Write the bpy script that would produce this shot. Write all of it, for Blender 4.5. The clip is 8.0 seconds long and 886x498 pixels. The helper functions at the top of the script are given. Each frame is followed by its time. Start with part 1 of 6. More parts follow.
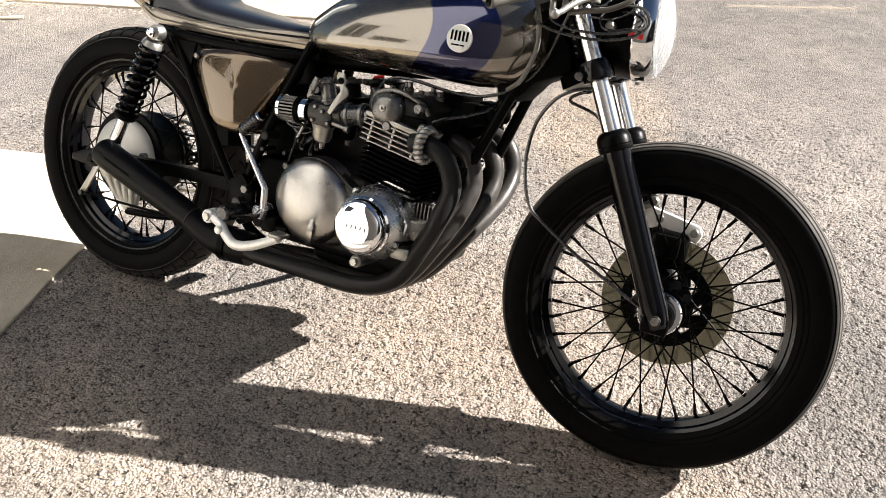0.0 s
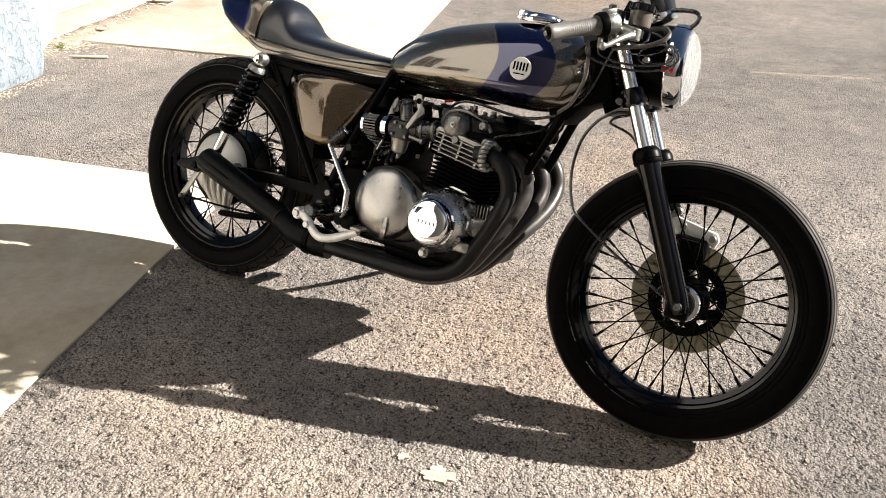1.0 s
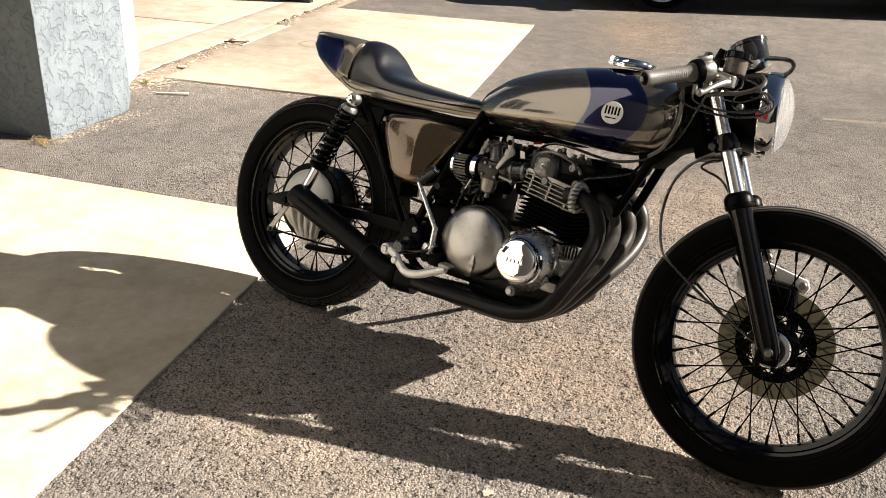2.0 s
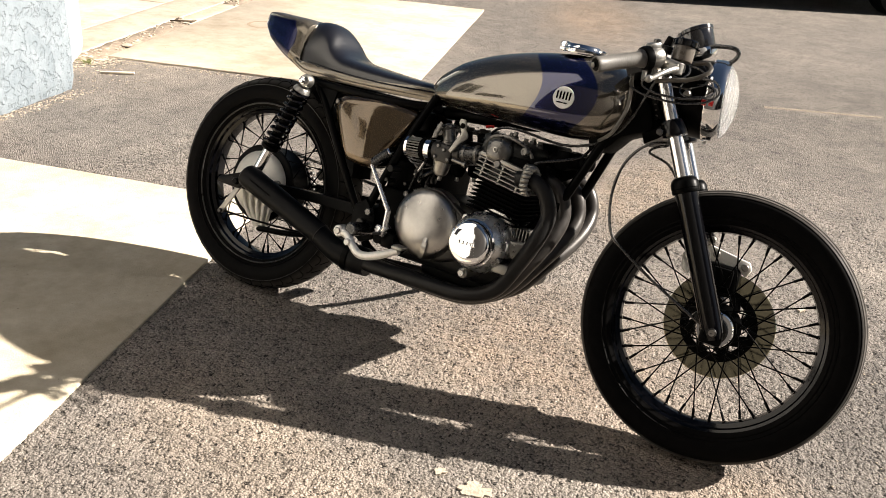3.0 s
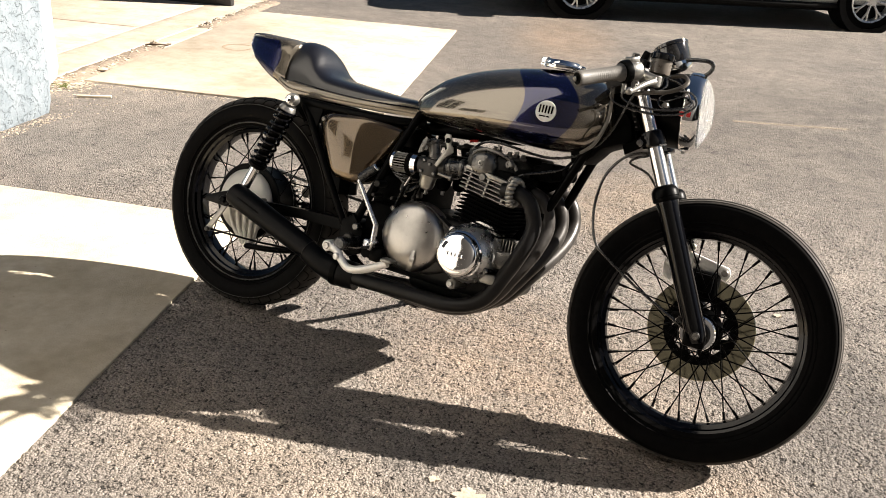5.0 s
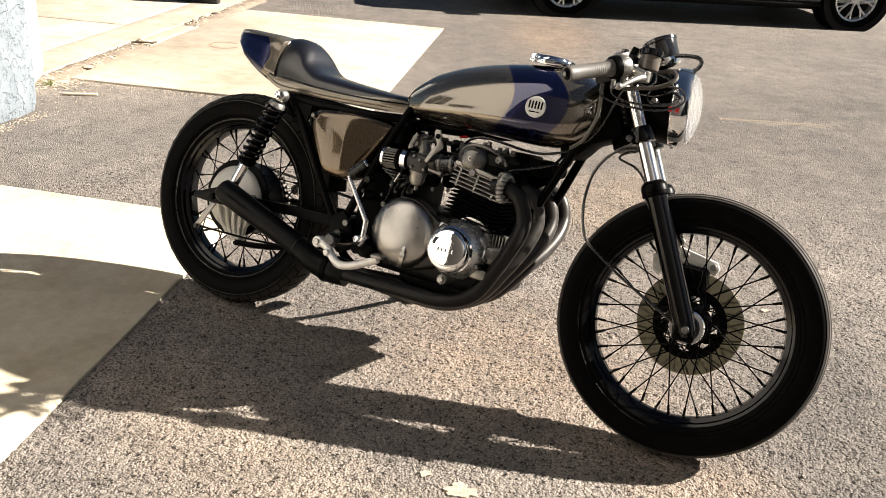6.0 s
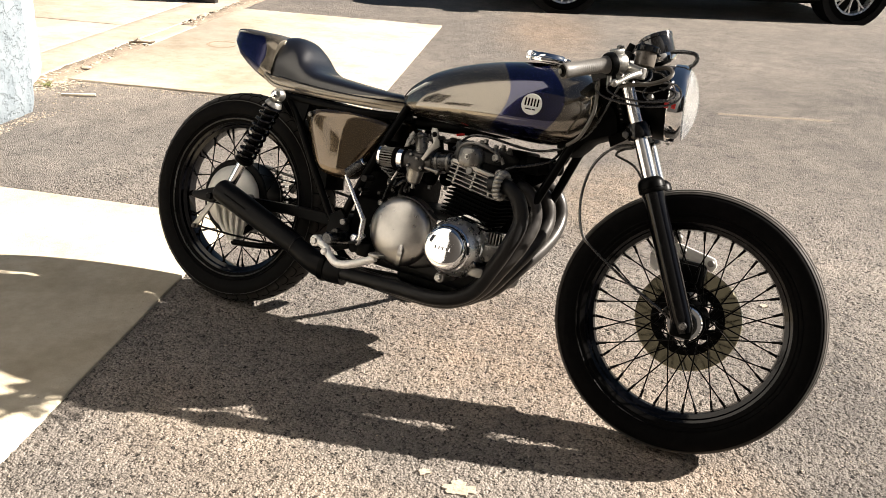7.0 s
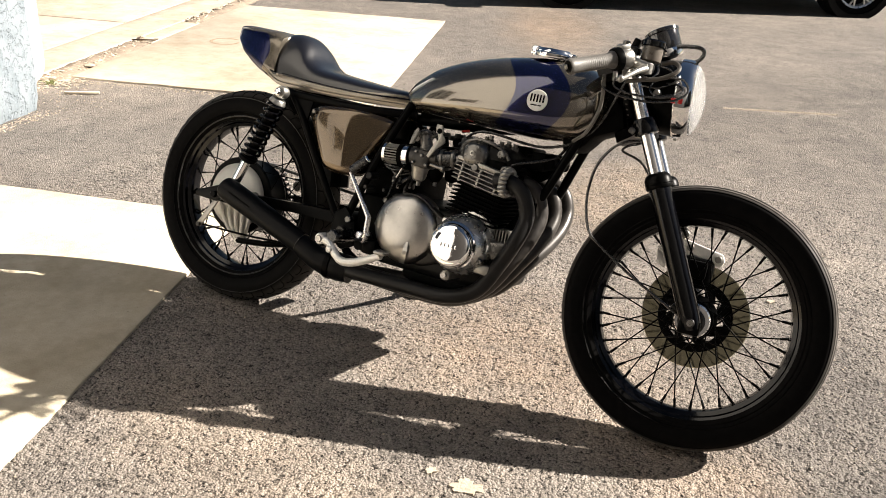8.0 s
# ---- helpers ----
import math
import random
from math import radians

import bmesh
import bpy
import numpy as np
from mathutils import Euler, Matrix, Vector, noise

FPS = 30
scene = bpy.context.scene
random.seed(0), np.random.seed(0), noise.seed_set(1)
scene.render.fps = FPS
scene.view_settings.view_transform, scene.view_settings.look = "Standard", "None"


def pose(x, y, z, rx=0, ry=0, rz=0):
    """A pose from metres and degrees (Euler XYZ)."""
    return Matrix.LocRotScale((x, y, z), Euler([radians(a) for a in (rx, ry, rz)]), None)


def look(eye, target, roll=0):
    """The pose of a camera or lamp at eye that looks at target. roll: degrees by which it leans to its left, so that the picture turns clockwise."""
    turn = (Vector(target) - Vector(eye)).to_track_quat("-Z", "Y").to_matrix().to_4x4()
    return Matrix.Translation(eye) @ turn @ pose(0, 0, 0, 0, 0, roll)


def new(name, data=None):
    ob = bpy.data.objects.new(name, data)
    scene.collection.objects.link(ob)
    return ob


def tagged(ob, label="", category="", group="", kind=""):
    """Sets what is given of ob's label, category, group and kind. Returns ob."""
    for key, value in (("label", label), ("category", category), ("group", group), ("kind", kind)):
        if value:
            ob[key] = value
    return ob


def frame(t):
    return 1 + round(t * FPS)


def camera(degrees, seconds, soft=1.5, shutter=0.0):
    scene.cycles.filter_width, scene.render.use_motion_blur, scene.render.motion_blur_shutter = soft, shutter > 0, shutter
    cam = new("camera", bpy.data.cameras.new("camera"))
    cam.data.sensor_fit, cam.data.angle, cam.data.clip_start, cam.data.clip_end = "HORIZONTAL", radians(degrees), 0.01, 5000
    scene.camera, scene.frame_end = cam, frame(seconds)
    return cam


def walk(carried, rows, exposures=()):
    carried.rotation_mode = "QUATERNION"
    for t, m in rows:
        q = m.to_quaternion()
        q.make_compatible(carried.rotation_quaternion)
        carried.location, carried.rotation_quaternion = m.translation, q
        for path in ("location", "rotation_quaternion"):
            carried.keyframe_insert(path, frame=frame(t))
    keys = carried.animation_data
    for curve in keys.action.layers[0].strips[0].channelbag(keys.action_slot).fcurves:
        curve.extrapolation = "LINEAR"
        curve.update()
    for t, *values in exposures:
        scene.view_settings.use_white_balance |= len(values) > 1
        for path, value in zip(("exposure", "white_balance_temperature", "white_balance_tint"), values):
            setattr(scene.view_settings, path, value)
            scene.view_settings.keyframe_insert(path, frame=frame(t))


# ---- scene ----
cam = camera(53.78, 8.0, soft=0.5)
ROWS = [
    (0.0, 1.6943, -1.3444, 1.3002, 58.678, -0.713, 29.081),
    (0.1, 1.7058, -1.3954, 1.3051, 59.438, -1.253, 28.374),
    (0.2, 1.7343, -1.4349, 1.3025, 60.252, -1.670, 28.335),
    (0.3, 1.7623, -1.4618, 1.3126, 60.222, -2.256, 28.397),
    (0.4, 1.7885, -1.5028, 1.2966, 60.808, -2.709, 28.072),
    (0.5, 1.8066, -1.5285, 1.2903, 60.844, -2.736, 28.586),
    (0.6, 1.8219, -1.5764, 1.3040, 60.542, -2.760, 28.880),
    (0.7, 1.8355, -1.6139, 1.3174, 60.660, -2.634, 29.376),
    (0.8, 1.8323, -1.6457, 1.3184, 61.545, -2.534, 30.121),
    (0.9, 1.8231, -1.6697, 1.3154, 62.807, -2.261, 31.219),
    (1.0, 1.8010, -1.6966, 1.3169, 62.923, -2.238, 31.503),
    (1.1, 1.7889, -1.7132, 1.3137, 62.785, -1.681, 32.900),
    (1.2, 1.7651, -1.7371, 1.3181, 62.436, -1.032, 34.128),
    (1.3, 1.7583, -1.7503, 1.3157, 62.693, -0.865, 34.805),
    (1.5, 1.7441, -1.7720, 1.3223, 63.620, -1.081, 35.565),
    (1.6, 1.7402, -1.7757, 1.3201, 64.107, -1.037, 36.056),
    (1.7, 1.7383, -1.7732, 1.3229, 64.541, -1.044, 36.371),
    (1.9, 1.7431, -1.7742, 1.3261, 65.224, -1.808, 35.805),
    (2.0, 1.7402, -1.7774, 1.3264, 65.358, -2.237, 35.080),
    (2.2, 1.7398, -1.7763, 1.3283, 65.375, -2.992, 33.774),
    (3.3, 1.7444, -1.8117, 1.3281, 64.355, -4.121, 31.594),
    (3.5, 1.7508, -1.8168, 1.3302, 64.890, -4.512, 30.998),
    (4.0, 1.7558, -1.8356, 1.3296, 65.625, -4.464, 30.144),
    (4.5, 1.7407, -1.8576, 1.3271, 65.917, -3.822, 30.146),
    (4.7, 1.7373, -1.8610, 1.3264, 65.882, -3.651, 30.131),
    (5.8, 1.7307, -1.8734, 1.3212, 66.362, -3.578, 29.355),
    (6.0, 1.7301, -1.8751, 1.3188, 65.982, -3.758, 29.084),
    (6.5, 1.7357, -1.8711, 1.3211, 66.114, -3.485, 29.156),
    (7.0, 1.7382, -1.8705, 1.3215, 65.813, -3.314, 28.963),
    (7.5, 1.7316, -1.8645, 1.3231, 65.645, -3.020, 29.014),
    (8.0, 1.7286, -1.8617, 1.3204, 65.522, -2.943, 29.084),
]
EXPOSURE = 1.66
GRADE = [  # seconds, stops, kelvin, tint
    (0.0, 0.56, 6290, 10), (0.5, 0.54, 6300, 10), (1.0, 0.25, 6420, 10), (1.3, 0.03, 6500, 10), (1.8, -0.07, 6760, 10), (2.2, -0.05, 6760, 10), (3.4, 0.08, 6680, 10), (8.0, 0.14, 6720, 10),
]
walk(cam, [(t, pose(x, y, z, rx, ry, rz)) for t, x, y, z, rx, ry, rz in ROWS], [(t, EXPOSURE + d, k, tint) for t, d, k, tint in GRADE])

# ---- daylight ----
SUN_AZ, SUN_EL = 36.0, 31.0          # degrees from +x towards +y, and above the ground
world = bpy.data.worlds.new("daylight")
scene.world = world
world.use_nodes = True
wn = world.node_tree
sky = wn.nodes.new("ShaderNodeTexSky")
sky.sky_type, sky.sun_disc = "NISHITA", False
sky.sun_elevation, sky.sun_rotation = radians(SUN_EL), radians(90.0 - SUN_AZ)
sky.air_density, sky.dust_density = 1.0, 0.6
wn.links.new(sky.outputs[0], wn.nodes["Background"].inputs[0])
wn.nodes["Background"].inputs[1].default_value = 0.014
sun = new("sun", bpy.data.lights.new("sun", "SUN"))
sun.data.energy, sun.data.angle, sun.data.color = 5.0, radians(0.55), (1.0, 0.94, 0.865)
az, el = radians(SUN_AZ), radians(SUN_EL)
sun_way = Vector((math.cos(el) * math.cos(az), math.cos(el) * math.sin(az), math.sin(el)))
sun.matrix_world = look(sun_way * 20, (0, 0, 0))


# ---- materials ----
import numpy as np

class Nodes:
    """A small builder for one node material."""

    def __init__(self, name):
        self.m = bpy.data.materials.new(name)
        self.m.use_nodes = True
        self.t = self.m.node_tree
        self.b = self.t.nodes["Principled BSDF"]
        self.co = self.add("ShaderNodeTexCoord").outputs["Object"]

    def add(self, kind, **inputs):
        n = self.t.nodes.new(kind)
        for k, v in inputs.items():
            n.inputs[k.replace("_", " ")].default_value = v
        return n

    def link(self, a, b):
        self.t.links.new(a, b)

    def noise(self, scale, detail=4.0, rough=0.6, co=None):
        n = self.add("ShaderNodeTexNoise", Scale=scale, Detail=detail, Roughness=rough)
        self.link(co or self.co, n.inputs["Vector"])
        return n.outputs["Fac"]

    def cells(self, scale, feature="F1", out="Distance", co=None):
        n = self.add("ShaderNodeTexVoronoi", Scale=scale)
        n.feature = feature
        self.link(co or self.co, n.inputs["Vector"])
        return n.outputs[out]

    def ramp(self, fac, *stops):
        r = self.t.nodes.new("ShaderNodeValToRGB")
        while len(r.color_ramp.elements) < len(stops):
            r.color_ramp.elements.new(0.5)
        for e, (p, c) in zip(r.color_ramp.elements, stops):
            e.position, e.color = p, (*c, 1) if isinstance(c, tuple) else (c, c, c, 1)
        self.link(fac, r.inputs[0])
        return r.outputs[0]

    def mix(self, fac, a, b, mode="MIX"):
        n = self.t.nodes.new("ShaderNodeMix")
        n.data_type, n.blend_type = "RGBA", mode
        for sock, v in ((n.inputs[0], fac), (n.inputs[6], a), (n.inputs[7], b)):
            if isinstance(v, (int, float)):
                sock.default_value = v if sock.type == "VALUE" else (v, v, v, 1)
            elif isinstance(v, tuple):
                sock.default_value = (*v, 1)
            else:
                self.link(v, sock)
        return n.outputs[2]

    def math(self, op, a, b=0.0):
        n = self.t.nodes.new("ShaderNodeMath")
        n.operation = op
        for sock, v in zip(n.inputs, (a, b)):
            if isinstance(v, (int, float)):
                sock.default_value = v
            else:
                self.link(v, sock)
        return n.outputs[0]

    def bump(self, height, dist, strength=1.0, normal=None):
        n = self.add("ShaderNodeBump", Strength=strength, Distance=dist)
        self.link(height, n.inputs["Height"])
        if normal:
            self.link(normal, n.inputs["Normal"])
        self.link(n.outputs[0], self.b.inputs["Normal"])
        return n.outputs[0]

    def put(self, socket, v):
        s = self.b.inputs[socket]
        if isinstance(v, (int, float)):
            s.default_value = v
        elif isinstance(v, tuple):
            s.default_value = (*v, 1)
        else:
            self.link(v, s)
        return self


def plain(name, colour, rough, metal=0.0, grain=60.0, vary=0.18, bump=0.0004, coat=0.0, rvary=0.12, spec=0.5):
    """One surface with variation in colour and roughness at two scales, and fine relief."""
    n = Nodes(name)
    fine, coarse = n.noise(grain, 5), n.noise(grain * 0.12, 3)
    tone = n.math("ADD", n.math("MULTIPLY", fine, 0.5), n.math("MULTIPLY", coarse, 0.5))
    dark, light = tuple(c * (1 - vary) for c in colour), tuple(min(1, c * (1 + vary)) for c in colour)
    n.put("Base Color", n.ramp(tone, (0.3, dark), (0.7, light)))
    n.put("Roughness", n.ramp(tone, (0.3, max(0.02, rough - rvary)), (0.7, min(1, rough + rvary))))
    n.put("Metallic", metal).put("Specular IOR Level", spec)
    if coat:
        n.put("Coat Weight", coat).put("Coat Roughness", 0.03)
    if bump:
        n.bump(fine, bump, 0.6)
    return n.m


def asphalt():
    n = Nodes("asphalt")
    warp = n.add("ShaderNodeTexNoise", Scale=120.0, Detail=3.0)
    n.link(n.co, warp.inputs["Vector"])
    co = n.mix(0.006, n.co, warp.outputs["Color"], "ADD")
    stone = n.ramp(n.cells(165, out="Color", co=co), (0.0, 0.0), (1.0, 1.0))
    grey = n.math("ADD", n.math("MULTIPLY", stone, 0.40), n.math("MULTIPLY", n.noise(260, 3, 0.68), 0.60))
    base = n.ramp(grey, (0.24, (0.124, 0.111, 0.100)), (0.42, (0.208, 0.188, 0.170)), (0.58, (0.240, 0.217, 0.197)), (0.70, (0.280, 0.254, 0.232)), (0.82, (0.40, 0.368, 0.340)))
    blotch = n.ramp(n.noise(1.1, 6, 0.65), (0.32, (0.80, 0.79, 0.79)), (0.68, (1.18, 1.15, 1.11)))
    worn = n.ramp(n.noise(7.0, 5, 0.65), (0.35, (0.80, 0.80, 0.80)), (0.65, (1.14, 1.13, 1.11)))
    specks = n.ramp(n.noise(21, 5, 0.72), (0.34, 0.50), (0.43, 1.0))
    base = n.mix(1.0, n.mix(1.0, n.mix(1.0, base, blotch, "MULTIPLY"), worn, "MULTIPLY"), specks, "MULTIPLY")
    # old spills of tan soil, and lighter and darker areas, on the yard: middle, half widths, turn, tint, softness
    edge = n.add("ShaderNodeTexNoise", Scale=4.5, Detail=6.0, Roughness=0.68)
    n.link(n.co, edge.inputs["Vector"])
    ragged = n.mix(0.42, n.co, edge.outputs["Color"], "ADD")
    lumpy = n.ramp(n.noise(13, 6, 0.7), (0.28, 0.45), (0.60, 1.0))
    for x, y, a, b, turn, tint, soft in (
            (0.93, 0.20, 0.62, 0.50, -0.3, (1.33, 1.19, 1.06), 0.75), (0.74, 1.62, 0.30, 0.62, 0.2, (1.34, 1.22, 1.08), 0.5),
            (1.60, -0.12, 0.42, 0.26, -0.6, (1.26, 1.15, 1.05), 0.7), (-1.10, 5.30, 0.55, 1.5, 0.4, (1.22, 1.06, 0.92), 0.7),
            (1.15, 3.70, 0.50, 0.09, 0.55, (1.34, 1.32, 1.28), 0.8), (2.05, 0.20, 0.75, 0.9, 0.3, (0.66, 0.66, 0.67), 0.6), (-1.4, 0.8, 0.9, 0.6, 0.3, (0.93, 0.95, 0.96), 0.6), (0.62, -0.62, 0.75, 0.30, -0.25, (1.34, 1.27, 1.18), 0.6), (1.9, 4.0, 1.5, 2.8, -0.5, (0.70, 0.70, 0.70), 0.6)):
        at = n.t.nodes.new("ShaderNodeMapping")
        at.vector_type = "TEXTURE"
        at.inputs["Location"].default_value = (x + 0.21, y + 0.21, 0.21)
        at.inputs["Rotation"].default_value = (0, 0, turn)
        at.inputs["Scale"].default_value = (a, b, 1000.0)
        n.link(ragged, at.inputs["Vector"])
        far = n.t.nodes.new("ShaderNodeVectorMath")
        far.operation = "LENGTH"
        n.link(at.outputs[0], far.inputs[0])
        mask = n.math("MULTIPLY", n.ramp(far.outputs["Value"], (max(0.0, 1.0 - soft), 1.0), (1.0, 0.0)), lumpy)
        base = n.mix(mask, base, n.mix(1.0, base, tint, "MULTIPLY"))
    # gaps between the stones: dark binder, and their shade put into the colour in patches
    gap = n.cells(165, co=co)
    crevice_shade = n.ramp(gap, (0.48, 1.0), (0.64, 0.44), (0.76, 0.14))
    base = n.mix(n.ramp(n.noise(38, 4, 0.7), (0.40, 0.25), (0.60, 1.0)), base, n.mix(1.0, base, crevice_shade, "MULTIPLY"))
    # pits are dark spots alone, shade put into the colour
    pit_shade = n.ramp(n.noise(62, 3, 0.6), (0.335, 0.10), (0.385, 1.0))
    base = n.mix(1.0, base, pit_shade, "MULTIPLY")
    n.put("Base Color", base).put("Roughness", 0.70).put("Specular IOR Level", 0.22)
    n.bump(n.math("SUBTRACT", n.math("MULTIPLY", n.noise(60, 4, 0.66), 1.6), gap), 0.0036, 1.0)
    return n.m


def concrete(name, a, b, scale=1.0):
    n = Nodes(name)
    big, mid, fine = n.noise(0.8 * scale, 5), n.noise(7 * scale, 5, 0.65), n.noise(170, 3)
    tone = n.math("ADD", n.math("MULTIPLY", big, 0.55), n.math("MULTIPLY", mid, 0.45))
    base = n.ramp(tone, (0.34, a), (0.66, b))
    stain = n.ramp(n.noise(2.4 * scale, 7, 0.7), (0.34, (0.70, 0.65, 0.57)), (0.58, (1.02, 1.02, 1.02)))
    base = n.mix(0.75, base, stain, "MULTIPLY")
    grime = n.ramp(n.noise(11 * scale, 8, 0.72), (0.34, (0.80, 0.77, 0.73)), (0.62, (1.06, 1.06, 1.05)))
    base = n.mix(0.7, base, grime, "MULTIPLY")
    specks = n.mix(1.0, n.ramp(n.cells(30), (0.045, 0.30), (0.085, 1.0)), n.ramp(n.cells(85), (0.03, 0.45), (0.07, 1.0)), "MULTIPLY")
    base = n.mix(n.ramp(n.noise(3, 3), (0.44, 0.15), (0.60, 1.0)), base, n.mix(1.0, base, specks, "MULTIPLY"))
    n.put("Base Color", base).put("Roughness", 0.85)
    n.bump(n.math("ADD", fine, mid), 0.0024, 0.7)
    return n.m


def stucco():
    n = Nodes("stucco")
    flat = n.ramp(n.noise(24, 4, 0.62), (0.42, 0.0), (0.50, 1.0))
    drag = n.ramp(n.noise(38, 4, 0.6), (0.40, 0.0), (0.60, 1.0))
    tone = n.ramp(n.noise(9, 4), (0.35, (0.150, 0.178, 0.200)), (0.65, (0.196, 0.226, 0.248)))
    n.put("Base Color", tone).put("Roughness", 0.88)
    h = n.math("ADD", n.math("MULTIPLY", flat, 1.0), n.math("ADD", n.math("MULTIPLY", drag, 0.18), n.math("MULTIPLY", n.noise(120, 3), 0.12)))
    n.bump(h, 0.0046, 1.0)
    return n.m


def paint(name, regions, shine=1.8, tone=1.0, metal=0.68):
    """Metallic taupe enamel under clear coat; regions(n) returns where the navy panel lies (0 to 1), or None; tone: one factor, or three."""
    n = Nodes(name)
    tr, tg, tb = tone if isinstance(tone, tuple) else (tone, tone, tone)
    flake = n.cells(1400, out="Color")
    taupe = n.ramp(n.ramp(flake, (0, 0.0), (1, 1.0)), (0.2, (0.135 * tr, 0.114 * tg, 0.086 * tb)), (0.8, (0.195 * tr, 0.172 * tg, 0.138 * tb)))
    navy = n.ramp(n.noise(500, 2), (0.3, (0.004, 0.006, 0.045)), (0.7, (0.007, 0.010, 0.072)))
    fac = regions(n)
    col = n.mix(fac, taupe, navy) if fac is not None else taupe
    n.put("Base Color", col).put("Metallic", metal).put("Roughness", 0.17).put("Coat Weight", 1.0).put("Coat Roughness", 0.025)
    n.put("Coat IOR", shine)
    n.bump(n.noise(14, 2), 0.0005, 0.35)
    return n.m


def bowl(n, x0, z0, up, down):
    """1 ahead of a bowed line, x = x0 less the squared height from z0 times up (above) or down (below); softened over a millimetre."""
    s = n.t.nodes.new("ShaderNodeSeparateXYZ")
    n.link(n.co, s.inputs[0])
    dz = n.math("SUBTRACT", s.outputs[2], z0)
    hi, lo = n.math("MAXIMUM", dz, 0.0), n.math("MINIMUM", dz, 0.0)
    bow = n.math("ADD", n.math("MULTIPLY", n.math("MULTIPLY", hi, hi), up), n.math("MULTIPLY", n.math("MULTIPLY", lo, lo), down))
    edge = n.math("SUBTRACT", x0, bow)
    return n.math("MINIMUM", n.math("MAXIMUM", n.math("MULTIPLY", n.math("SUBTRACT", s.outputs[0], edge), 800.0), 0.0), 1.0)


def tank_navy(n):
    return n.math("SUBTRACT", bowl(n, 0.869, 0.782, 9.0, 6.3), bowl(n, 1.010, 0.785, 10.0, 7.2))


def tail_navy(n):
    s = n.t.nodes.new("ShaderNodeSeparateXYZ")
    n.link(n.co, s.inputs[0])
    under = n.math("MINIMUM", n.math("MAXIMUM", n.math("MULTIPLY", n.math("SUBTRACT", 0.822, s.outputs[2]), 800.0), 0.0), 1.0)
    return n.math("MULTIPLY", n.math("SUBTRACT", 1.0, bowl(n, 0.072, 0.776, 12.0, 6.0)), under)


ASPHALT = asphalt()
CONC_A = concrete("driveway_concrete", (0.50, 0.438, 0.335), (0.61, 0.542, 0.425))
CONC_B = concrete("slab_concrete", (0.475, 0.405, 0.322), (0.58, 0.505, 0.412), 0.8)
CONC_C = concrete("path_concrete", (0.455, 0.380, 0.312), (0.545, 0.465, 0.390), 0.9)
DIRT = plain("joint_dirt", (0.25, 0.196, 0.148), 0.95, grain=45, vary=0.45, bump=0.006)
STONE = plain("pebble_stone", (0.33, 0.275, 0.21), 0.85, grain=90, vary=0.35, bump=0.001)
GRAVEL = plain("tan_gravel", (0.40, 0.335, 0.26), 0.85, grain=90, vary=0.35, bump=0.001)
STUCCO = stucco()
TANK_PAINT = paint("tank_paint", tank_navy, 1.7, 1.0, 0.80)
TAIL_PAINT = paint("tail_paint", tail_navy, 1.25)
# same taupe enamel; reflected light put into the colour: rim lighter, cover browner
RIM_PAINT = paint("taupe_lightened", lambda n: None, 1.45, 1.25, 0.40)
COVER_PAINT = paint("taupe_browned", lambda n: None, 1.45, (0.62, 0.50, 0.36))
GLOSS_BLACK = plain("gloss_black", (0.0018, 0.0018, 0.0024), 0.12, grain=40, rvary=0.05, bump=0.0002, spec=0.30)
SATIN_BLACK = plain("satin_black", (0.0016, 0.0016, 0.0016), 0.34, grain=90, rvary=0.1, bump=0.0003, spec=0.05)
MATT_BLACK = plain("exhaust_black", (0.005, 0.005, 0.0055), 0.36, grain=120, vary=0.35, bump=0.0005, spec=0.09)
CYL_BLACK = plain("cylinder_black", (0.002, 0.002, 0.002), 0.6, grain=120, vary=0.3, bump=0.0006, spec=0.03)


def tyre_rubber(name, inner, outer, crown_grey):
    """Black rubber; sunlight on the tread and road dirt put into the colour between two radii."""
    n = Nodes(name)
    xyz = n.t.nodes.new("ShaderNodeSeparateXYZ")
    n.link(n.co, xyz.inputs[0])
    r = n.math("SQRT", n.math("ADD", n.math("MULTIPLY", xyz.outputs[0], xyz.outputs[0]), n.math("MULTIPLY", xyz.outputs[2], xyz.outputs[2])))
    crown = n.math("MULTIPLY", n.ramp(n.math("MULTIPLY", n.math("SUBTRACT", r, inner), 1.0 / (outer - inner)), (0.0, 0.0), (1.0, 1.0)), n.ramp(n.noise(26, 5, 0.7), (0.30, 0.55), (0.60, 1.0)))
    rubber = n.ramp(n.noise(70, 4), (0.3, (0.0018, 0.0017, 0.0017)), (0.7, (0.0036, 0.0034, 0.0034)))
    n.put("Base Color", n.mix(crown, rubber, (crown_grey, crown_grey * 0.92, crown_grey * 0.84))).put("Roughness", 0.50).put("Specular IOR Level", 0.035)
    n.bump(n.noise(70, 5), 0.0006, 0.6)
    return n.m


RUBBER = tyre_rubber("tyre_rubber", 0.311, 0.319, 0.085)
RUBBER_REAR = tyre_rubber("rear_tyre_rubber", 0.299, 0.310, 0.046)
LIP = plain("lip_highlight_rubber", (0.030, 0.029, 0.028), 0.32, grain=60, vary=0.3, bump=0.0002, spec=0.35)
GRIP_RUBBER = plain("grip_rubber", (0.105, 0.098, 0.088), 0.5, grain=220, vary=0.4, bump=0.0008)
LEATHER = plain("seat_leather", (0.004, 0.004, 0.006), 0.36, grain=420, vary=0.25, bump=0.0005, rvary=0.05, spec=0.35)
_leather = LEATHER.node_tree.nodes["Principled BSDF"]
_leather.inputs["Coat Weight"].default_value = 1.0
_leather.inputs["Coat Roughness"].default_value = 0.24
_leather.inputs["Coat IOR"].default_value = 1.5
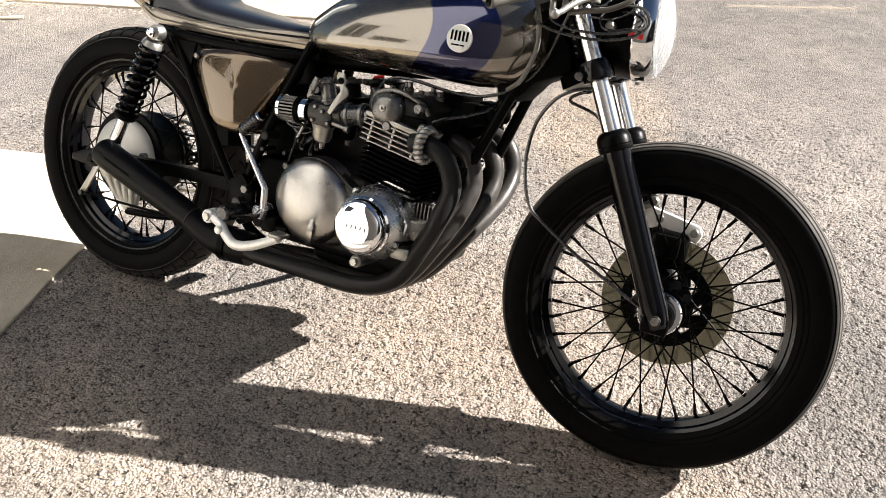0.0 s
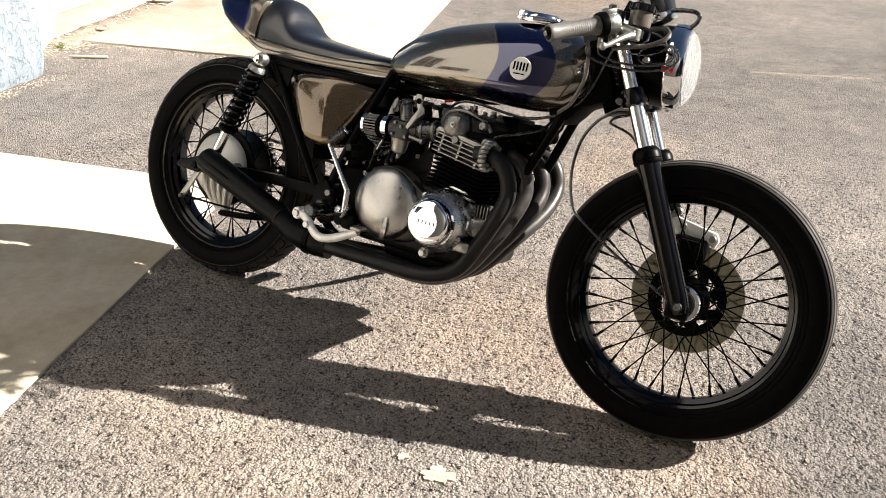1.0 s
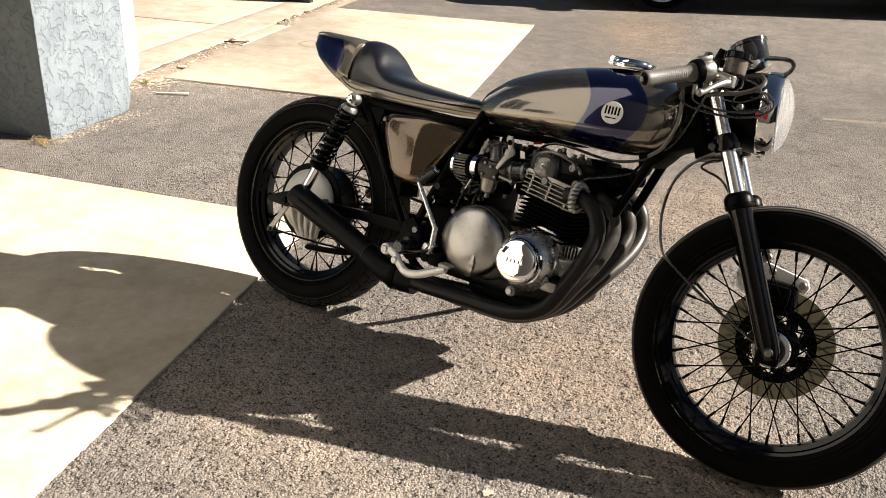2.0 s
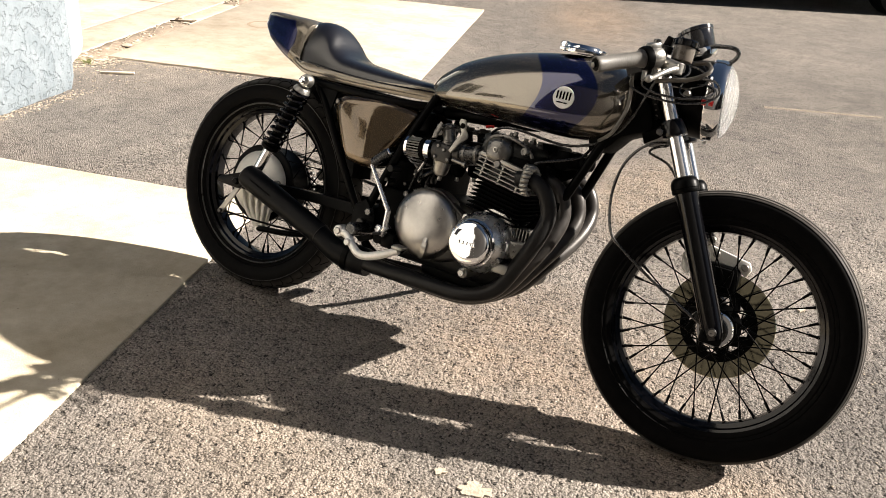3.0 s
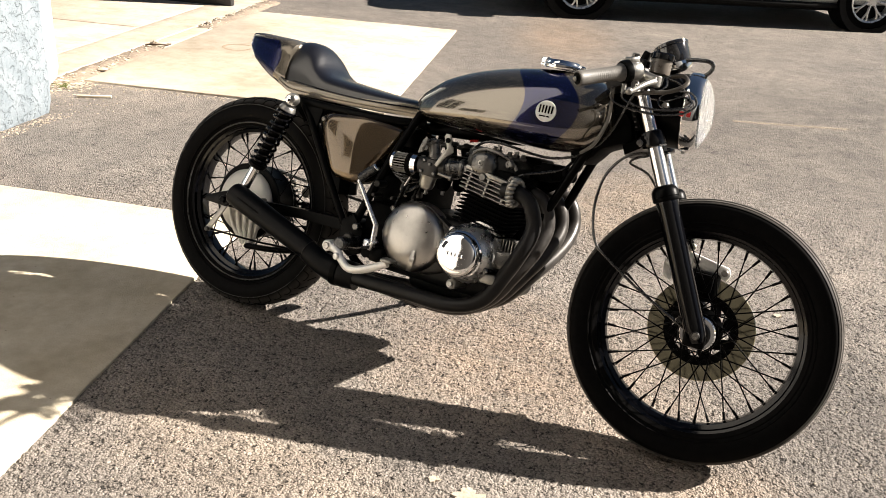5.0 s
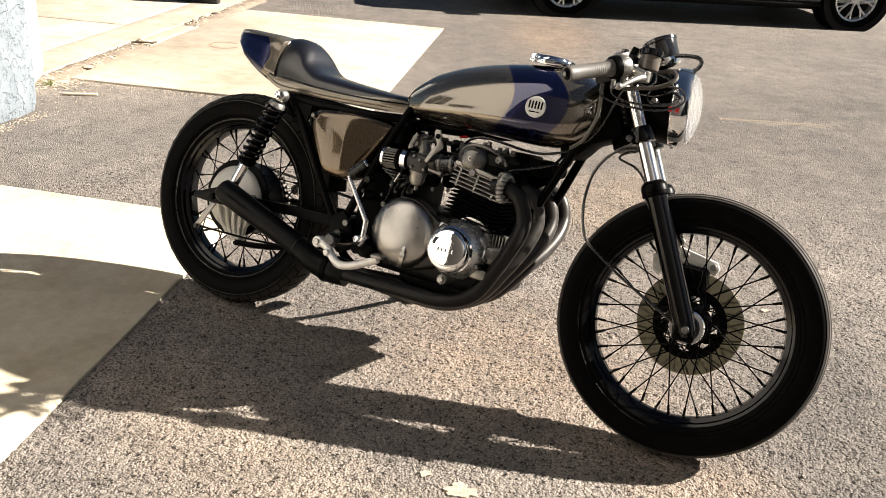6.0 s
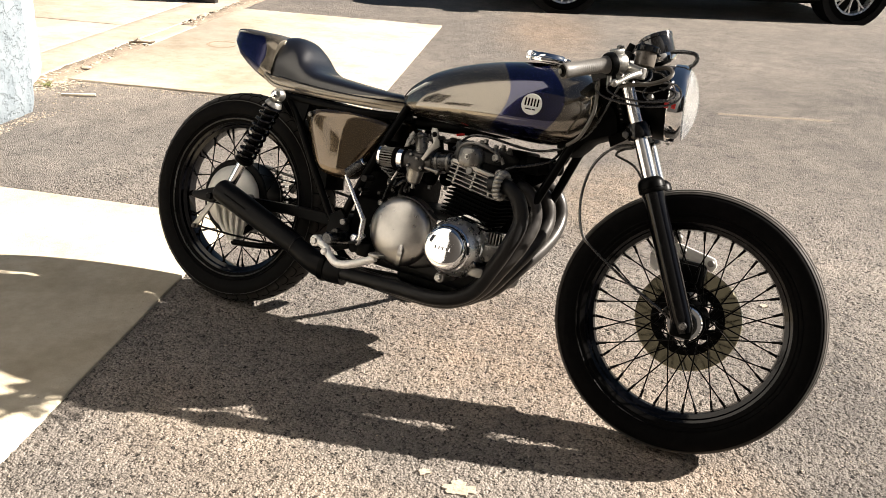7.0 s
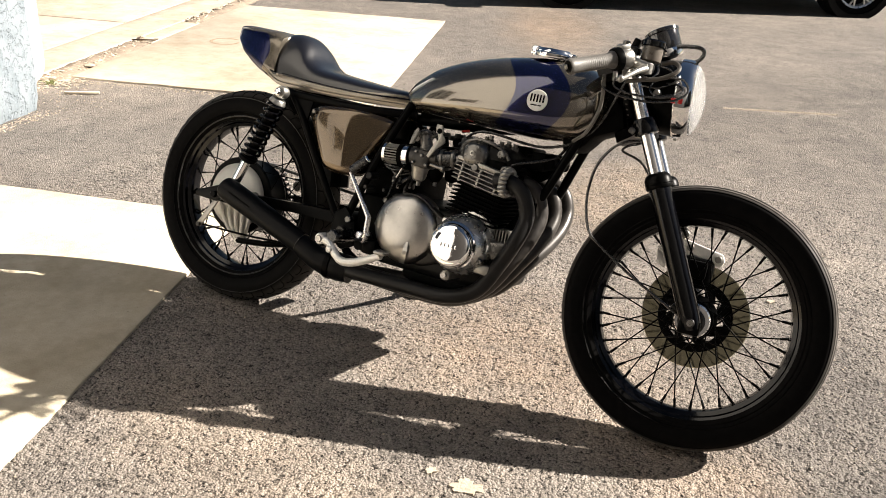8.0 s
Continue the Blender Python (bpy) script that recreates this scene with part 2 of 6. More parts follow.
CHROME = plain("chrome", (0.82, 0.82, 0.82), 0.05, 1.0, grain=30, vary=0.05, bump=0.0001, rvary=0.03)
STEEL = plain("brushed_steel", (0.38, 0.365, 0.34), 0.32, 1.0, grain=160, vary=0.15, bump=0.0003)
DISC_STEEL = plain("disc_steel", (0.46, 0.43, 0.30), 0.12, 1.0, grain=50, vary=0.12, bump=0.0002, rvary=0.05)
ALLOY = plain("cast_alloy", (0.30, 0.29, 0.268), 0.38, 0.9, grain=170, vary=0.22, bump=0.0007)
ALLOY_DULL = plain("dull_alloy", (0.042, 0.040, 0.038), 0.42, 0.75, grain=140, vary=0.35, bump=0.0009)
COVER_ALLOY = plain("worn_cover_alloy", (0.40, 0.385, 0.365), 0.32, 1.0, grain=48, vary=0.22, bump=0.0003, rvary=0.10)
PLATE_ALLOY = plain("pale_alloy", (0.66, 0.64, 0.59), 0.45, 0.25, grain=60, vary=0.10, bump=0.0003)
HOUSING = plain("bright_alloy", (0.56, 0.55, 0.53), 0.30, 0.85, grain=50, vary=0.12, bump=0.0003)
# crankcase and cam cover alloy, set to a near-black colour
ENGINE_DARK = plain("dark_engine_casting", (0.012, 0.0115, 0.011), 0.45, 0.3, grain=110, vary=0.45, bump=0.0009, spec=0.15)
PLEAT = plain("filter_gauze", (0.26, 0.25, 0.235), 0.5, 0.3, grain=300, vary=0.3)
CARB_ALLOY = plain("carb_alloy", (0.145, 0.140, 0.132), 0.30, 0.9, grain=90, vary=0.4, bump=0.0008)
PEDAL_ALLOY = plain("painted_alloy", (0.80, 0.78, 0.74), 0.36, 0.3, grain=110, vary=0.12, bump=0.0004)
WHITE = plain("badge_white", (0.78, 0.77, 0.73), 0.35, coat=0.5, bump=0)
INK = plain("badge_ink", (0.003, 0.003, 0.003), 0.8, bump=0, spec=0.05)
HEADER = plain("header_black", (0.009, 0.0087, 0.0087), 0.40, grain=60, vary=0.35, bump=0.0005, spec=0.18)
# inner pipes: a lighter copy of the black, sunlight put into the colour
HEADER_SUNLIT = plain("sunlit_header_black", (0.040, 0.036, 0.033), 0.40, 0.35, grain=45, vary=0.45, bump=0.0005, spec=0.4)
WIRE = plain("cable_black", (0.010, 0.0095, 0.009), 0.26, grain=300, bump=0.0003, spec=0.7)
HOSE = plain("dusty_hose", (0.055, 0.047, 0.038), 0.4, grain=200, vary=0.3, bump=0.0004)
GAUGE_CUP = plain("gauge_cup", (0.020, 0.020, 0.022), 0.12, 0.3, grain=60, bump=0.0002, coat=1.0)
FORK_CHROME = plain("worn_chrome", (0.84, 0.84, 0.84), 0.15, 1.0, grain=40, vary=0.05, bump=0.0002, rvary=0.05)
HEAT = plain("smoked_plastic", (0.105, 0.090, 0.075), 0.30, grain=90, vary=0.2)
RED = plain("red_marker", (0.5, 0.02, 0.02), 0.3, bump=0)


def glass(name, rough=0.0, tint=(1, 1, 1)):
    n = Nodes(name)
    n.put("Base Color", tint).put("Roughness", rough).put("Transmission Weight", 1.0).put("IOR", 1.47)
    return n.m


GLASS = glass("lamp_glass", 0.02)
LENS = Nodes("fluted_lens")
LENS.put("Base Color", (0.86, 0.86, 0.85)).put("Roughness", 0.06).put("Transmission Weight", 0.86).put("IOR", 1.47)
LENS.bump(LENS.noise(90, 3), 0.002, 0.4)
LENS = LENS.m


# ---- mesh helpers ----
def finish(bm, name, angle=35):
    me = bpy.data.meshes.new(name)
    bmesh.ops.recalc_face_normals(bm, faces=bm.faces)
    bm.to_mesh(me)
    bm.free()
    me.shade_smooth()
    me.set_sharp_from_angle(angle=radians(angle))
    return me


def part(name, bm, material, parent=None, label="", at=None, angle=35):
    """Links a bmesh (or a finished mesh) as one object under a thing or a part."""
    me = bm if isinstance(bm, bpy.types.Mesh) else finish(bm, name, angle)
    if not me.materials:
        me.materials.append(material)
    ob = new(name, me)
    ob.parent = parent
    if at is not None:
        ob.matrix_basis = at
    return tagged(ob, label)


def thing(name, m, label, category, group=""):
    ob = new(name)
    ob.empty_display_size = 0.1
    ob.matrix_basis = m
    return tagged(ob, label, category, group)


def join(*bms):
    out = bms[0]
    for b in bms[1:]:
        me = bpy.data.meshes.new("tmp")
        b.to_mesh(me)
        b.free()
        out.from_mesh(me)
        bpy.data.meshes.remove(me)
    return out


def moved(bm, m):
    bmesh.ops.transform(bm, matrix=m, verts=bm.verts)
    return bm


def box(x0, x1, y0, y1, z0, z1, bevel=0.004, seg=2):
    bm = bmesh.new()
    bmesh.ops.create_cube(bm, size=1)
    bmesh.ops.transform(bm, matrix=Matrix.Translation(((x0 + x1) / 2, (y0 + y1) / 2, (z0 + z1) / 2)) @ Matrix.Diagonal((x1 - x0, y1 - y0, z1 - z0, 1)), verts=bm.verts)
    if bevel:
        bmesh.ops.bevel(bm, geom=bm.edges[:], offset=min(bevel, 0.45 * min(abs(x1 - x0), abs(y1 - y0), abs(z1 - z0))), segments=seg, profile=0.5, affect="EDGES")
    return bm


def spin(profile, seg=48, closed=False):
    """A body turned round the y axis: profile of (radius, y)."""
    bm = bmesh.new()
    rings = []
    for i in range(seg):
        a = 2 * math.pi * i / seg
        rings.append([bm.verts.new((r * math.cos(a), y, r * math.sin(a))) for r, y in profile])
    n = len(profile)
    for i in range(seg):
        p, q = rings[i], rings[(i + 1) % seg]
        for k in range(n if closed else n - 1):
            bm.faces.new((p[k], p[(k + 1) % n], q[(k + 1) % n], q[k]))
    if not closed:
        for k in (0, n - 1):
            if profile[k][0] > 1e-5:
                bm.faces.new([r[k] for r in rings])
    bmesh.ops.remove_doubles(bm, verts=bm.verts, dist=1e-6)
    return bm


def turn_to(a, b):
    """A pose that carries the y axis onto the way from a to b, with its origin at a."""
    a, b = Vector(a), Vector(b)
    return Matrix.Translation(a) @ (b - a).to_track_quat("Y", "Z").to_matrix().to_4x4()


def rod(a, b, r, r2=None, seg=16, bevel=0.0):
    n = (Vector(b) - Vector(a)).length
    r2 = r if r2 is None else r2
    c = min(bevel, 0.4 * n)
    prof = [(r - c, 0), (r, c), (r2, n - c), (r2 - c, n)] if c else [(r, 0), (r2, n)]
    return moved(spin(prof, seg), turn_to(a, b))


def lathe(profile, a, b, seg=40):
    """Turned body along the way from a: profile of (radius, distance along)."""
    return moved(spin(profile, seg), turn_to(a, b))


def smooth_path(pts, n):
    pts = [Vector(p) for p in pts]
    if len(pts) < 3:
        return pts
    p = [2 * pts[0] - pts[1]] + pts + [2 * pts[-1] - pts[-2]]
    out = []
    for i in range(1, len(p) - 2):
        a, b, c, d = p[i - 1:i + 3]
        for k in range(n):
            t = k / n
            out.append(0.5 * (2 * b + (c - a) * t + (2 * a - 5 * b + 4 * c - d) * t * t + (3 * b - a - 3 * c + d) * t ** 3))
    return out + [pts[-1]]


def tube(pts, r, seg=12, n=6, cap=True):
    """A round tube along a smooth path; r is one radius or a list along the given points."""
    path = smooth_path(pts, n)
    radii = r if isinstance(r, (list, tuple)) else [r] * len(pts)
    bm = bmesh.new()
    up, rings = None, []
    for i, p in enumerate(path):
        d = (path[min(i + 1, len(path) - 1)] - path[max(i - 1, 0)]).normalized()
        if up is None:
            up = d.orthogonal().normalized()
        up = (up - d * up.dot(d)).normalized()
        side = d.cross(up)
        f = i / (len(path) - 1) * (len(pts) - 1)
        k = min(int(f), len(pts) - 2)
        rad = radii[k] + (radii[k + 1] - radii[k]) * (f - k)
        rings.append([bm.verts.new(p + (up * math.cos(2 * math.pi * j / seg) + side * math.sin(2 * math.pi * j / seg)) * rad) for j in range(seg)])
    for a, b in zip(rings, rings[1:]):
        for j in range(seg):
            bm.faces.new((a[j], a[(j + 1) % seg], b[(j + 1) % seg], b[j]))
    if cap:
        bm.faces.new(rings[0]), bm.faces.new(rings[-1])
    return bm


def loft(rings, cap=True):
    """Skin over closed rings of equal count."""
    bm = bmesh.new()
    vs = [[bm.verts.new(p) for p in ring] for ring in rings]
    n = len(vs[0])
    for a, b in zip(vs, vs[1:]):
        for j in range(n):
            bm.faces.new((a[j], a[(j + 1) % n], b[(j + 1) % n], b[j]))
    if cap:
        bm.faces.new(vs[0]), bm.faces.new(vs[-1])
    bmesh.ops.remove_doubles(bm, verts=bm.verts, dist=1e-6)
    return bm


def plate(outline, y0, y1, bevel=0.003):
    """A flat plate in the x, z plane between y0 and y1."""
    bm = bmesh.new()
    f = bm.faces.new([bm.verts.new((x, y0, z)) for x, z in outline])
    e = bmesh.ops.extrude_face_region(bm, geom=[f])
    bmesh.ops.translate(bm, vec=(0, y1 - y0, 0), verts=[v for v in e["geom"] if isinstance(v, bmesh.types.BMVert)])
    if bevel:
        bmesh.ops.bevel(bm, geom=bm.edges[:], offset=bevel, segments=2, profile=0.5, affect="EDGES")
    return bm


def lerp_table(table, x):
    """Smooth interpolation in rows (x, a, b, ...)."""
    xs = [r[0] for r in table]
    k = max(0, min(len(xs) - 2, next((i for i in range(len(xs) - 1) if x <= xs[i + 1]), len(xs) - 2)))
    t = (x - xs[k]) / (xs[k + 1] - xs[k])
    a, b = table[max(k - 1, 0)], table[k]
    c, d = table[k + 1], table[min(k + 2, len(xs) - 1)]
    return [0.5 * (2 * q + (r - p) * t + (2 * p - 5 * q + 4 * r - s) * t * t + (3 * q - p - 3 * r + s) * t ** 3) for p, q, r, s in list(zip(a, b, c, d))[1:]]


# ---- ground and setting ----
def slab(name, corners, z, thick, material, label, rough=0.004):
    """A cast slab with a rounded, slightly uneven edge."""
    bm = bmesh.new()
    ring, steps = [], 24
    for (xa, ya), (xb, yb) in zip(corners, corners[1:] + corners[:1]):
        for i in range(steps):
            t = i / steps
            x, y = xa + (xb - xa) * t, ya + (yb - ya) * t
            w = noise.noise(Vector((x * 6, y * 6, 0))) * rough
            ring.append((x + w, y - w))
    top = [bm.verts.new((x, y, z)) for x, y in ring]
    bm.faces.new(top)
    e = bmesh.ops.extrude_edge_only(bm, edges=bm.edges[:])
    low = [v for v in e["geom"] if isinstance(v, bmesh.types.BMVert)]
    bmesh.ops.translate(bm, vec=(0, 0, -thick), verts=low)
    edges = [ed for ed in bm.edges if all(abs(v.co.z - z) < 1e-6 for v in ed.verts)]
    bmesh.ops.bevel(bm, geom=edges, offset=0.005, segments=2, profile=0.5, affect="EDGES")
    ob = part(name, bm, material, angle=50)
    return tagged(ob, label, "paving", kind="structure")


def ground_mesh():
    """One sheet to the horizon; close to the bike its coarse stones stand up as real relief."""
    xs = np.concatenate(([-150, -40, -12, -5, -2.6, -1.7], np.linspace(-1.35, 2.45, 950), [2.8, 4, 7, 15, 45, 150]))
    ys = np.concatenate(([-150, -40, -12, -5, -2.2, -1.4], np.linspace(-1.15, 1.35, 625), np.linspace(1.36, 2.6, 200), [3.2, 4.2, 8, 20, 60, 150]))
    nx, ny = len(xs), len(ys)
    rng = np.random.default_rng(7)

    def lumps(size):
        fx, fy = np.fft.fftfreq(nx)[:, None], np.fft.fftfreq(ny)[None, :]
        a = np.fft.ifft2(np.fft.fft2(rng.standard_normal((nx, ny))) * np.exp(-2 * (math.pi * size) ** 2 * (fx ** 2 + fy ** 2))).real
        return a / a.std()

    h = 0.0014 * lumps(0.65) + 0.0005 * lumps(2.0)
    h = np.where(h > 0, 0.55 * h, 1.25 * h)
    h = np.clip(h, -0.0055, 0.0024) - 0.0012
    fade = np.clip((xs + 1.35) / 0.2, 0, 1) * np.clip((2.45 - xs) / 0.2, 0, 1)
    h *= fade[:, None] * (np.clip((ys + 1.15) / 0.2, 0, 1) * np.clip((2.6 - ys) / 0.9, 0, 1))[None, :]
    co = np.stack((np.repeat(xs, ny), np.tile(ys, nx), h.ravel()), 1)
    k = (np.arange(nx - 1)[:, None] * ny + np.arange(ny - 1)[None, :]).ravel()
    quads = np.stack((k, k + ny, k + ny + 1, k + 1), 1)
    me = bpy.data.meshes.new("ground")
    me.vertices.add(len(co))
    me.vertices.foreach_set("co", co.ravel())
    me.loops.add(quads.size)
    me.loops.foreach_set("vertex_index", quads.ravel())
    me.polygons.add(len(quads))
    me.polygons.foreach_set("loop_start", np.arange(0, quads.size, 4))
    me.update(calc_edges=True)
    me.shade_smooth()
    return me


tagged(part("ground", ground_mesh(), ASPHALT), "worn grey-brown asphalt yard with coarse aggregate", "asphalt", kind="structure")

# the run of the paving: u along its edges away from the yard, v across
U, V = Vector((-0.345, 0.938)), Vector((0.938, 0.345))


def on_plan(o, u, v):
    p = Vector(o) + U * u + V * v
    return (p.x, p.y)


corner = (-0.400, 0.514)
BACK = Vector((0.954, 0.300))
left_far = (corner[0] - BACK.x * 4.2, corner[1] - BACK.y * 4.2)
slab("pavement_driveway", [corner, on_plan(corner, -2.6, 0.02), on_plan(corner, -2.6, -4.2), left_far], 0.006, 0.1, CONC_A, "pale cream concrete driveway slab in sun")
FAR = (-2.525, 1.558)
slab("pavement_slab", [on_plan(FAR, 0.01, -0.062), on_plan(FAR, 0, 1.76), on_plan(FAR, 2.80, 1.73), on_plan(FAR, 2.80, -0.05)], 0.012, 0.1, CONC_B, "sunlit cream concrete slab with a dark edge")
slab("pavement_path", [on_plan(FAR, 0.02, -0.245), on_plan(FAR, 3.4, -0.19), on_plan(FAR, 3.4, -0.555), on_plan(FAR, 0.02, -0.575)], 0.011, 0.1, CONC_C, "narrow peach concrete path strip")
slab("pavement_infill", [on_plan(FAR, 1.10, -0.223), on_plan(FAR, 1.86, -0.211), on_plan(FAR, 1.88, -0.060), on_plan(FAR, 1.06, -0.066)], 0.009, 0.1, CONC_B, "rough cream concrete filling the joint")
slab("pavement_path", [on_plan(FAR, 0.02, -0.583), on_plan(FAR, 1.660, -0.574), on_plan(FAR, 1.660, -2.6), on_plan(FAR, 0.02, -2.6)], 0.008, 0.1, CONC_C, "cream concrete apron beside the pillar")
slab("pavement_path", [on_plan(FAR, 1.672, -0.574), on_plan(FAR, 3.4, -0.563), on_plan(FAR, 3.4, -2.6), on_plan(FAR, 1.672, -2.6)], 0.009, 0.1, CONC_C, "cream concrete apron behind the pillar")


def pillar(name, corners, height, label, material):
    """A stucco pillar with hand-trowelled, wavering faces and worn edges."""
    bm = bmesh.new()
    steps, rows = 14, 40
    rings = []
    for k in range(rows + 1):
        z = height * k / rows
        flare = 0.018 * max(0, 1 - z / 0.05)
        ring = []
        cx, cy = sum(c[0] for c in corners) / len(corners), sum(c[1] for c in corners) / len(corners)
        for (xa, ya), (xb, yb) in zip(corners, corners[1:] + corners[:1]):
            for i in range(steps):
                t = i / steps
                x, y = xa + (xb - xa) * t, ya + (yb - ya) * t
                w = noise.noise(Vector((x * 7, y * 7, z * 7))) * 0.006 + (0.006 if 0 < i < steps - 1 else -0.004)
                d = Vector((x - cx, y - cy)).normalized() * (w - flare)
                ring.append((x + d.x, y + d.y, z))
        rings.append(ring)
    ob = part(name, loft(rings), material, angle=60)
    return tagged(ob, label, "pillar", kind="structure")


pillar("pillar", [(-2.000, 0.428), (-2.176, 1.016), (-2.66, 0.93), (-2.55, 0.27)], 2.6, "blue-grey trowelled stucco pillar with weathered base", STUCCO)
WHITE_RENDER = plain("white_render", (0.74, 0.73, 0.70), 0.85, grain=26, vary=0.07, bump=0.003)
pillar("pillar_post", [(-2.46, 1.150), (-2.765, 1.520), (-3.20, 1.30), (-2.90, 0.97)], 2.6, "smooth white rendered post behind the stucco pillar", WHITE_RENDER)


# near side of the yard: white house inferred from reflections; unseen dark walls added
WALL_WHITE = plain("white_stucco", (0.42, 0.41, 0.39), 0.85, grain=30, vary=0.06, bump=0.004)
DARK_BLOCKER = plain("dark_blocker", (0.016, 0.013, 0.011), 0.7, grain=18, vary=0.3, bump=0.002)


def flat_wall(name, p0, p1, top, thick, material, label, bottom=0.0):
    d = Vector((p1[0] - p0[0], p1[1] - p0[1]))
    m = Matrix.Translation((p0[0], p0[1], 0)) @ Matrix.Rotation(math.atan2(d.y, d.x), 4, "Z")
    return tagged(part(name, box(0, d.length, 0, thick, bottom, top, 0.01, 1), material, at=m), label, "wall", kind="structure")


HOUSE = (-2.12, 0.36)
flat_wall("wall_west", on_plan(HOUSE, -4.25, 0), on_plan(HOUSE, -1.5, 0), 10.5, 0.25, WALL_WHITE, "tall sunlit white stucco house wall")
WINDOW_DARK = plain("window_dark", (0.012, 0.013, 0.015), 0.08, bump=0)


def wall_window(name, u, half, low, high, bars, label):
    """A dark window with a pale frame and glazing bars, set in the white wall's sunny face."""
    m = Matrix.Translation((*on_plan(HOUSE, u, 0), 0)) @ Matrix.Rotation(math.atan2(V.y, V.x), 4, "Z")
    win = part(name, box(-0.012, 0.012, -half, half, low, high, 0.004, 1), WINDOW_DARK, at=m)
    for k in range(bars + 2):
        y = -half + 2 * half * k / (bars + 1)
        part("window_bar", box(0.0, 0.026, y - 0.022, y + 0.022, low - 0.02, high + 0.02, 0.004, 1), WALL_WHITE, win)
    for z in (low, high):
        part("window_rail", box(0.0, 0.022, -half, half, z - 0.025, z + 0.025, 0.004, 1), WALL_WHITE, win)
    return tagged(win, label, "window", kind="structure")


wall_window("window_1", -2.86, 0.36, 0.86, 1.36, 0, "small dark window in the white house wall")
wall_window("window_2", -1.98, 0.36, 0.95, 1.95, 1, "taller dark two-light window in the white house wall")
# added, unseen: they block skylight and give the paint something dark to reflect
flat_wall("wall_return", on_plan(HOUSE, -4.25, -1.9), on_plan(HOUSE, -4.25, -0.01), 7.6, 0.25, DARK_BLOCKER, "unseen dark return wall added to darken reflections")
flat_wall("wall_south", (3.2, -4.4), (-2.2, -4.4), 6.6, 0.25, DARK_BLOCKER, "unseen dark wall added to close the yard and block skylight")
flat_wall("wall_corner", (9.0, -4.4), (3.22, -4.4), 6.6, 0.25, DARK_BLOCKER, "unseen dark corner wall added to block skylight")
flat_wall("wall_east", (9.25, -0.6), (9.25, -4.4), 5.0, 0.25, DARK_BLOCKER, "unseen dark side wall added to darken reflections")


# ---- the motorcycle: x ahead, y to its left, z up in its own upright plane ----
LEAN_DEG, STEER_DEG = 17.6, 7.0
bike = thing("motorcycle", pose(0, 0, 0.0016, -LEAN_DEG, 0, 0), "taupe and navy cafe racer motorcycle leaning on its side stand", "motorcycle")
RAKE = Vector((-0.4430, 0, 0.8965))                 # up along the fork
AXLE_F, AXLE_R = Vector((1.398, 0, 0.327)), Vector((0, 0, 0.325))
HEAD = AXLE_F + Vector((-0.8965, 0, -0.443)) * 0.055  # a point on the steering axis
STEER = Matrix.Translation(HEAD) @ Matrix.Rotation(radians(STEER_DEG), 4, RAKE) @ Matrix.Translation(-HEAD)


def fork_at(s, y, ahead=0.0):
    """A point s up the fork from the axle."""
    return AXLE_F + RAKE * s + Vector((0.8965, 0, 0.443)) * ahead + Vector((0, y, 0))


def front(name, bm, material, label="", parent=None, angle=35):
    """A part that turns with the steering."""
    return part(name, bm, material, parent or bike, label, None if parent else STEER, angle)


# ---- wheels ----
def tyre_mesh(R, rim, half, ribs):
    """Tread with circumferential grooves, rounded shoulders, sidewalls with a bead line."""
    prof = []
    for i in range(-22, 23):
        a = i / 22
        y = half * math.sin(a * 1.35) / math.sin(1.35)
        r = R - 0.52 * half * (1 - math.cos(a * 1.35)) / (1 - math.cos(1.35)) * 0.9
        if ribs and abs(a) < 0.92 and any(abs(abs(a) - g) < 0.024 for g in ribs):
            r -= 0.005
        prof.append((r, y))
    side = []
    edge_r = prof[-1][0]
    for t in (0.12, 0.3, 0.5, 0.62, 0.66, 0.70, 0.78, 0.83, 0.86, 0.92, 1.0):
        r = edge_r + (rim - edge_r) * t
        bulge = half * (1.0 + 0.07 * math.sin(math.pi * min(1, t * 1.3)) - 0.28 * t * t)
        if t in (0.66, 0.83, 0.86):
            bulge += 0.0022
        side.append((r, bulge))
    prof = [(r, -y) for r, y in reversed(side)] + prof + side
    return spin(prof, 120, closed=True)


def rim_mesh(r, half):
    return spin([(r + 0.008, -half), (r + 0.010, -half - 0.003), (r + 0.004, -half - 0.004), (r - 0.004, -half + 0.001), (r - 0.006, -half + 0.010),
                 (r - 0.016, -half + 0.016), (r - 0.019, 0), (r - 0.016, half - 0.016), (r - 0.006, half - 0.010), (r - 0.004, half - 0.001), (r + 0.004, half + 0.004), (r + 0.010, half + 0.003), (r + 0.008, half)], 96, closed=True)


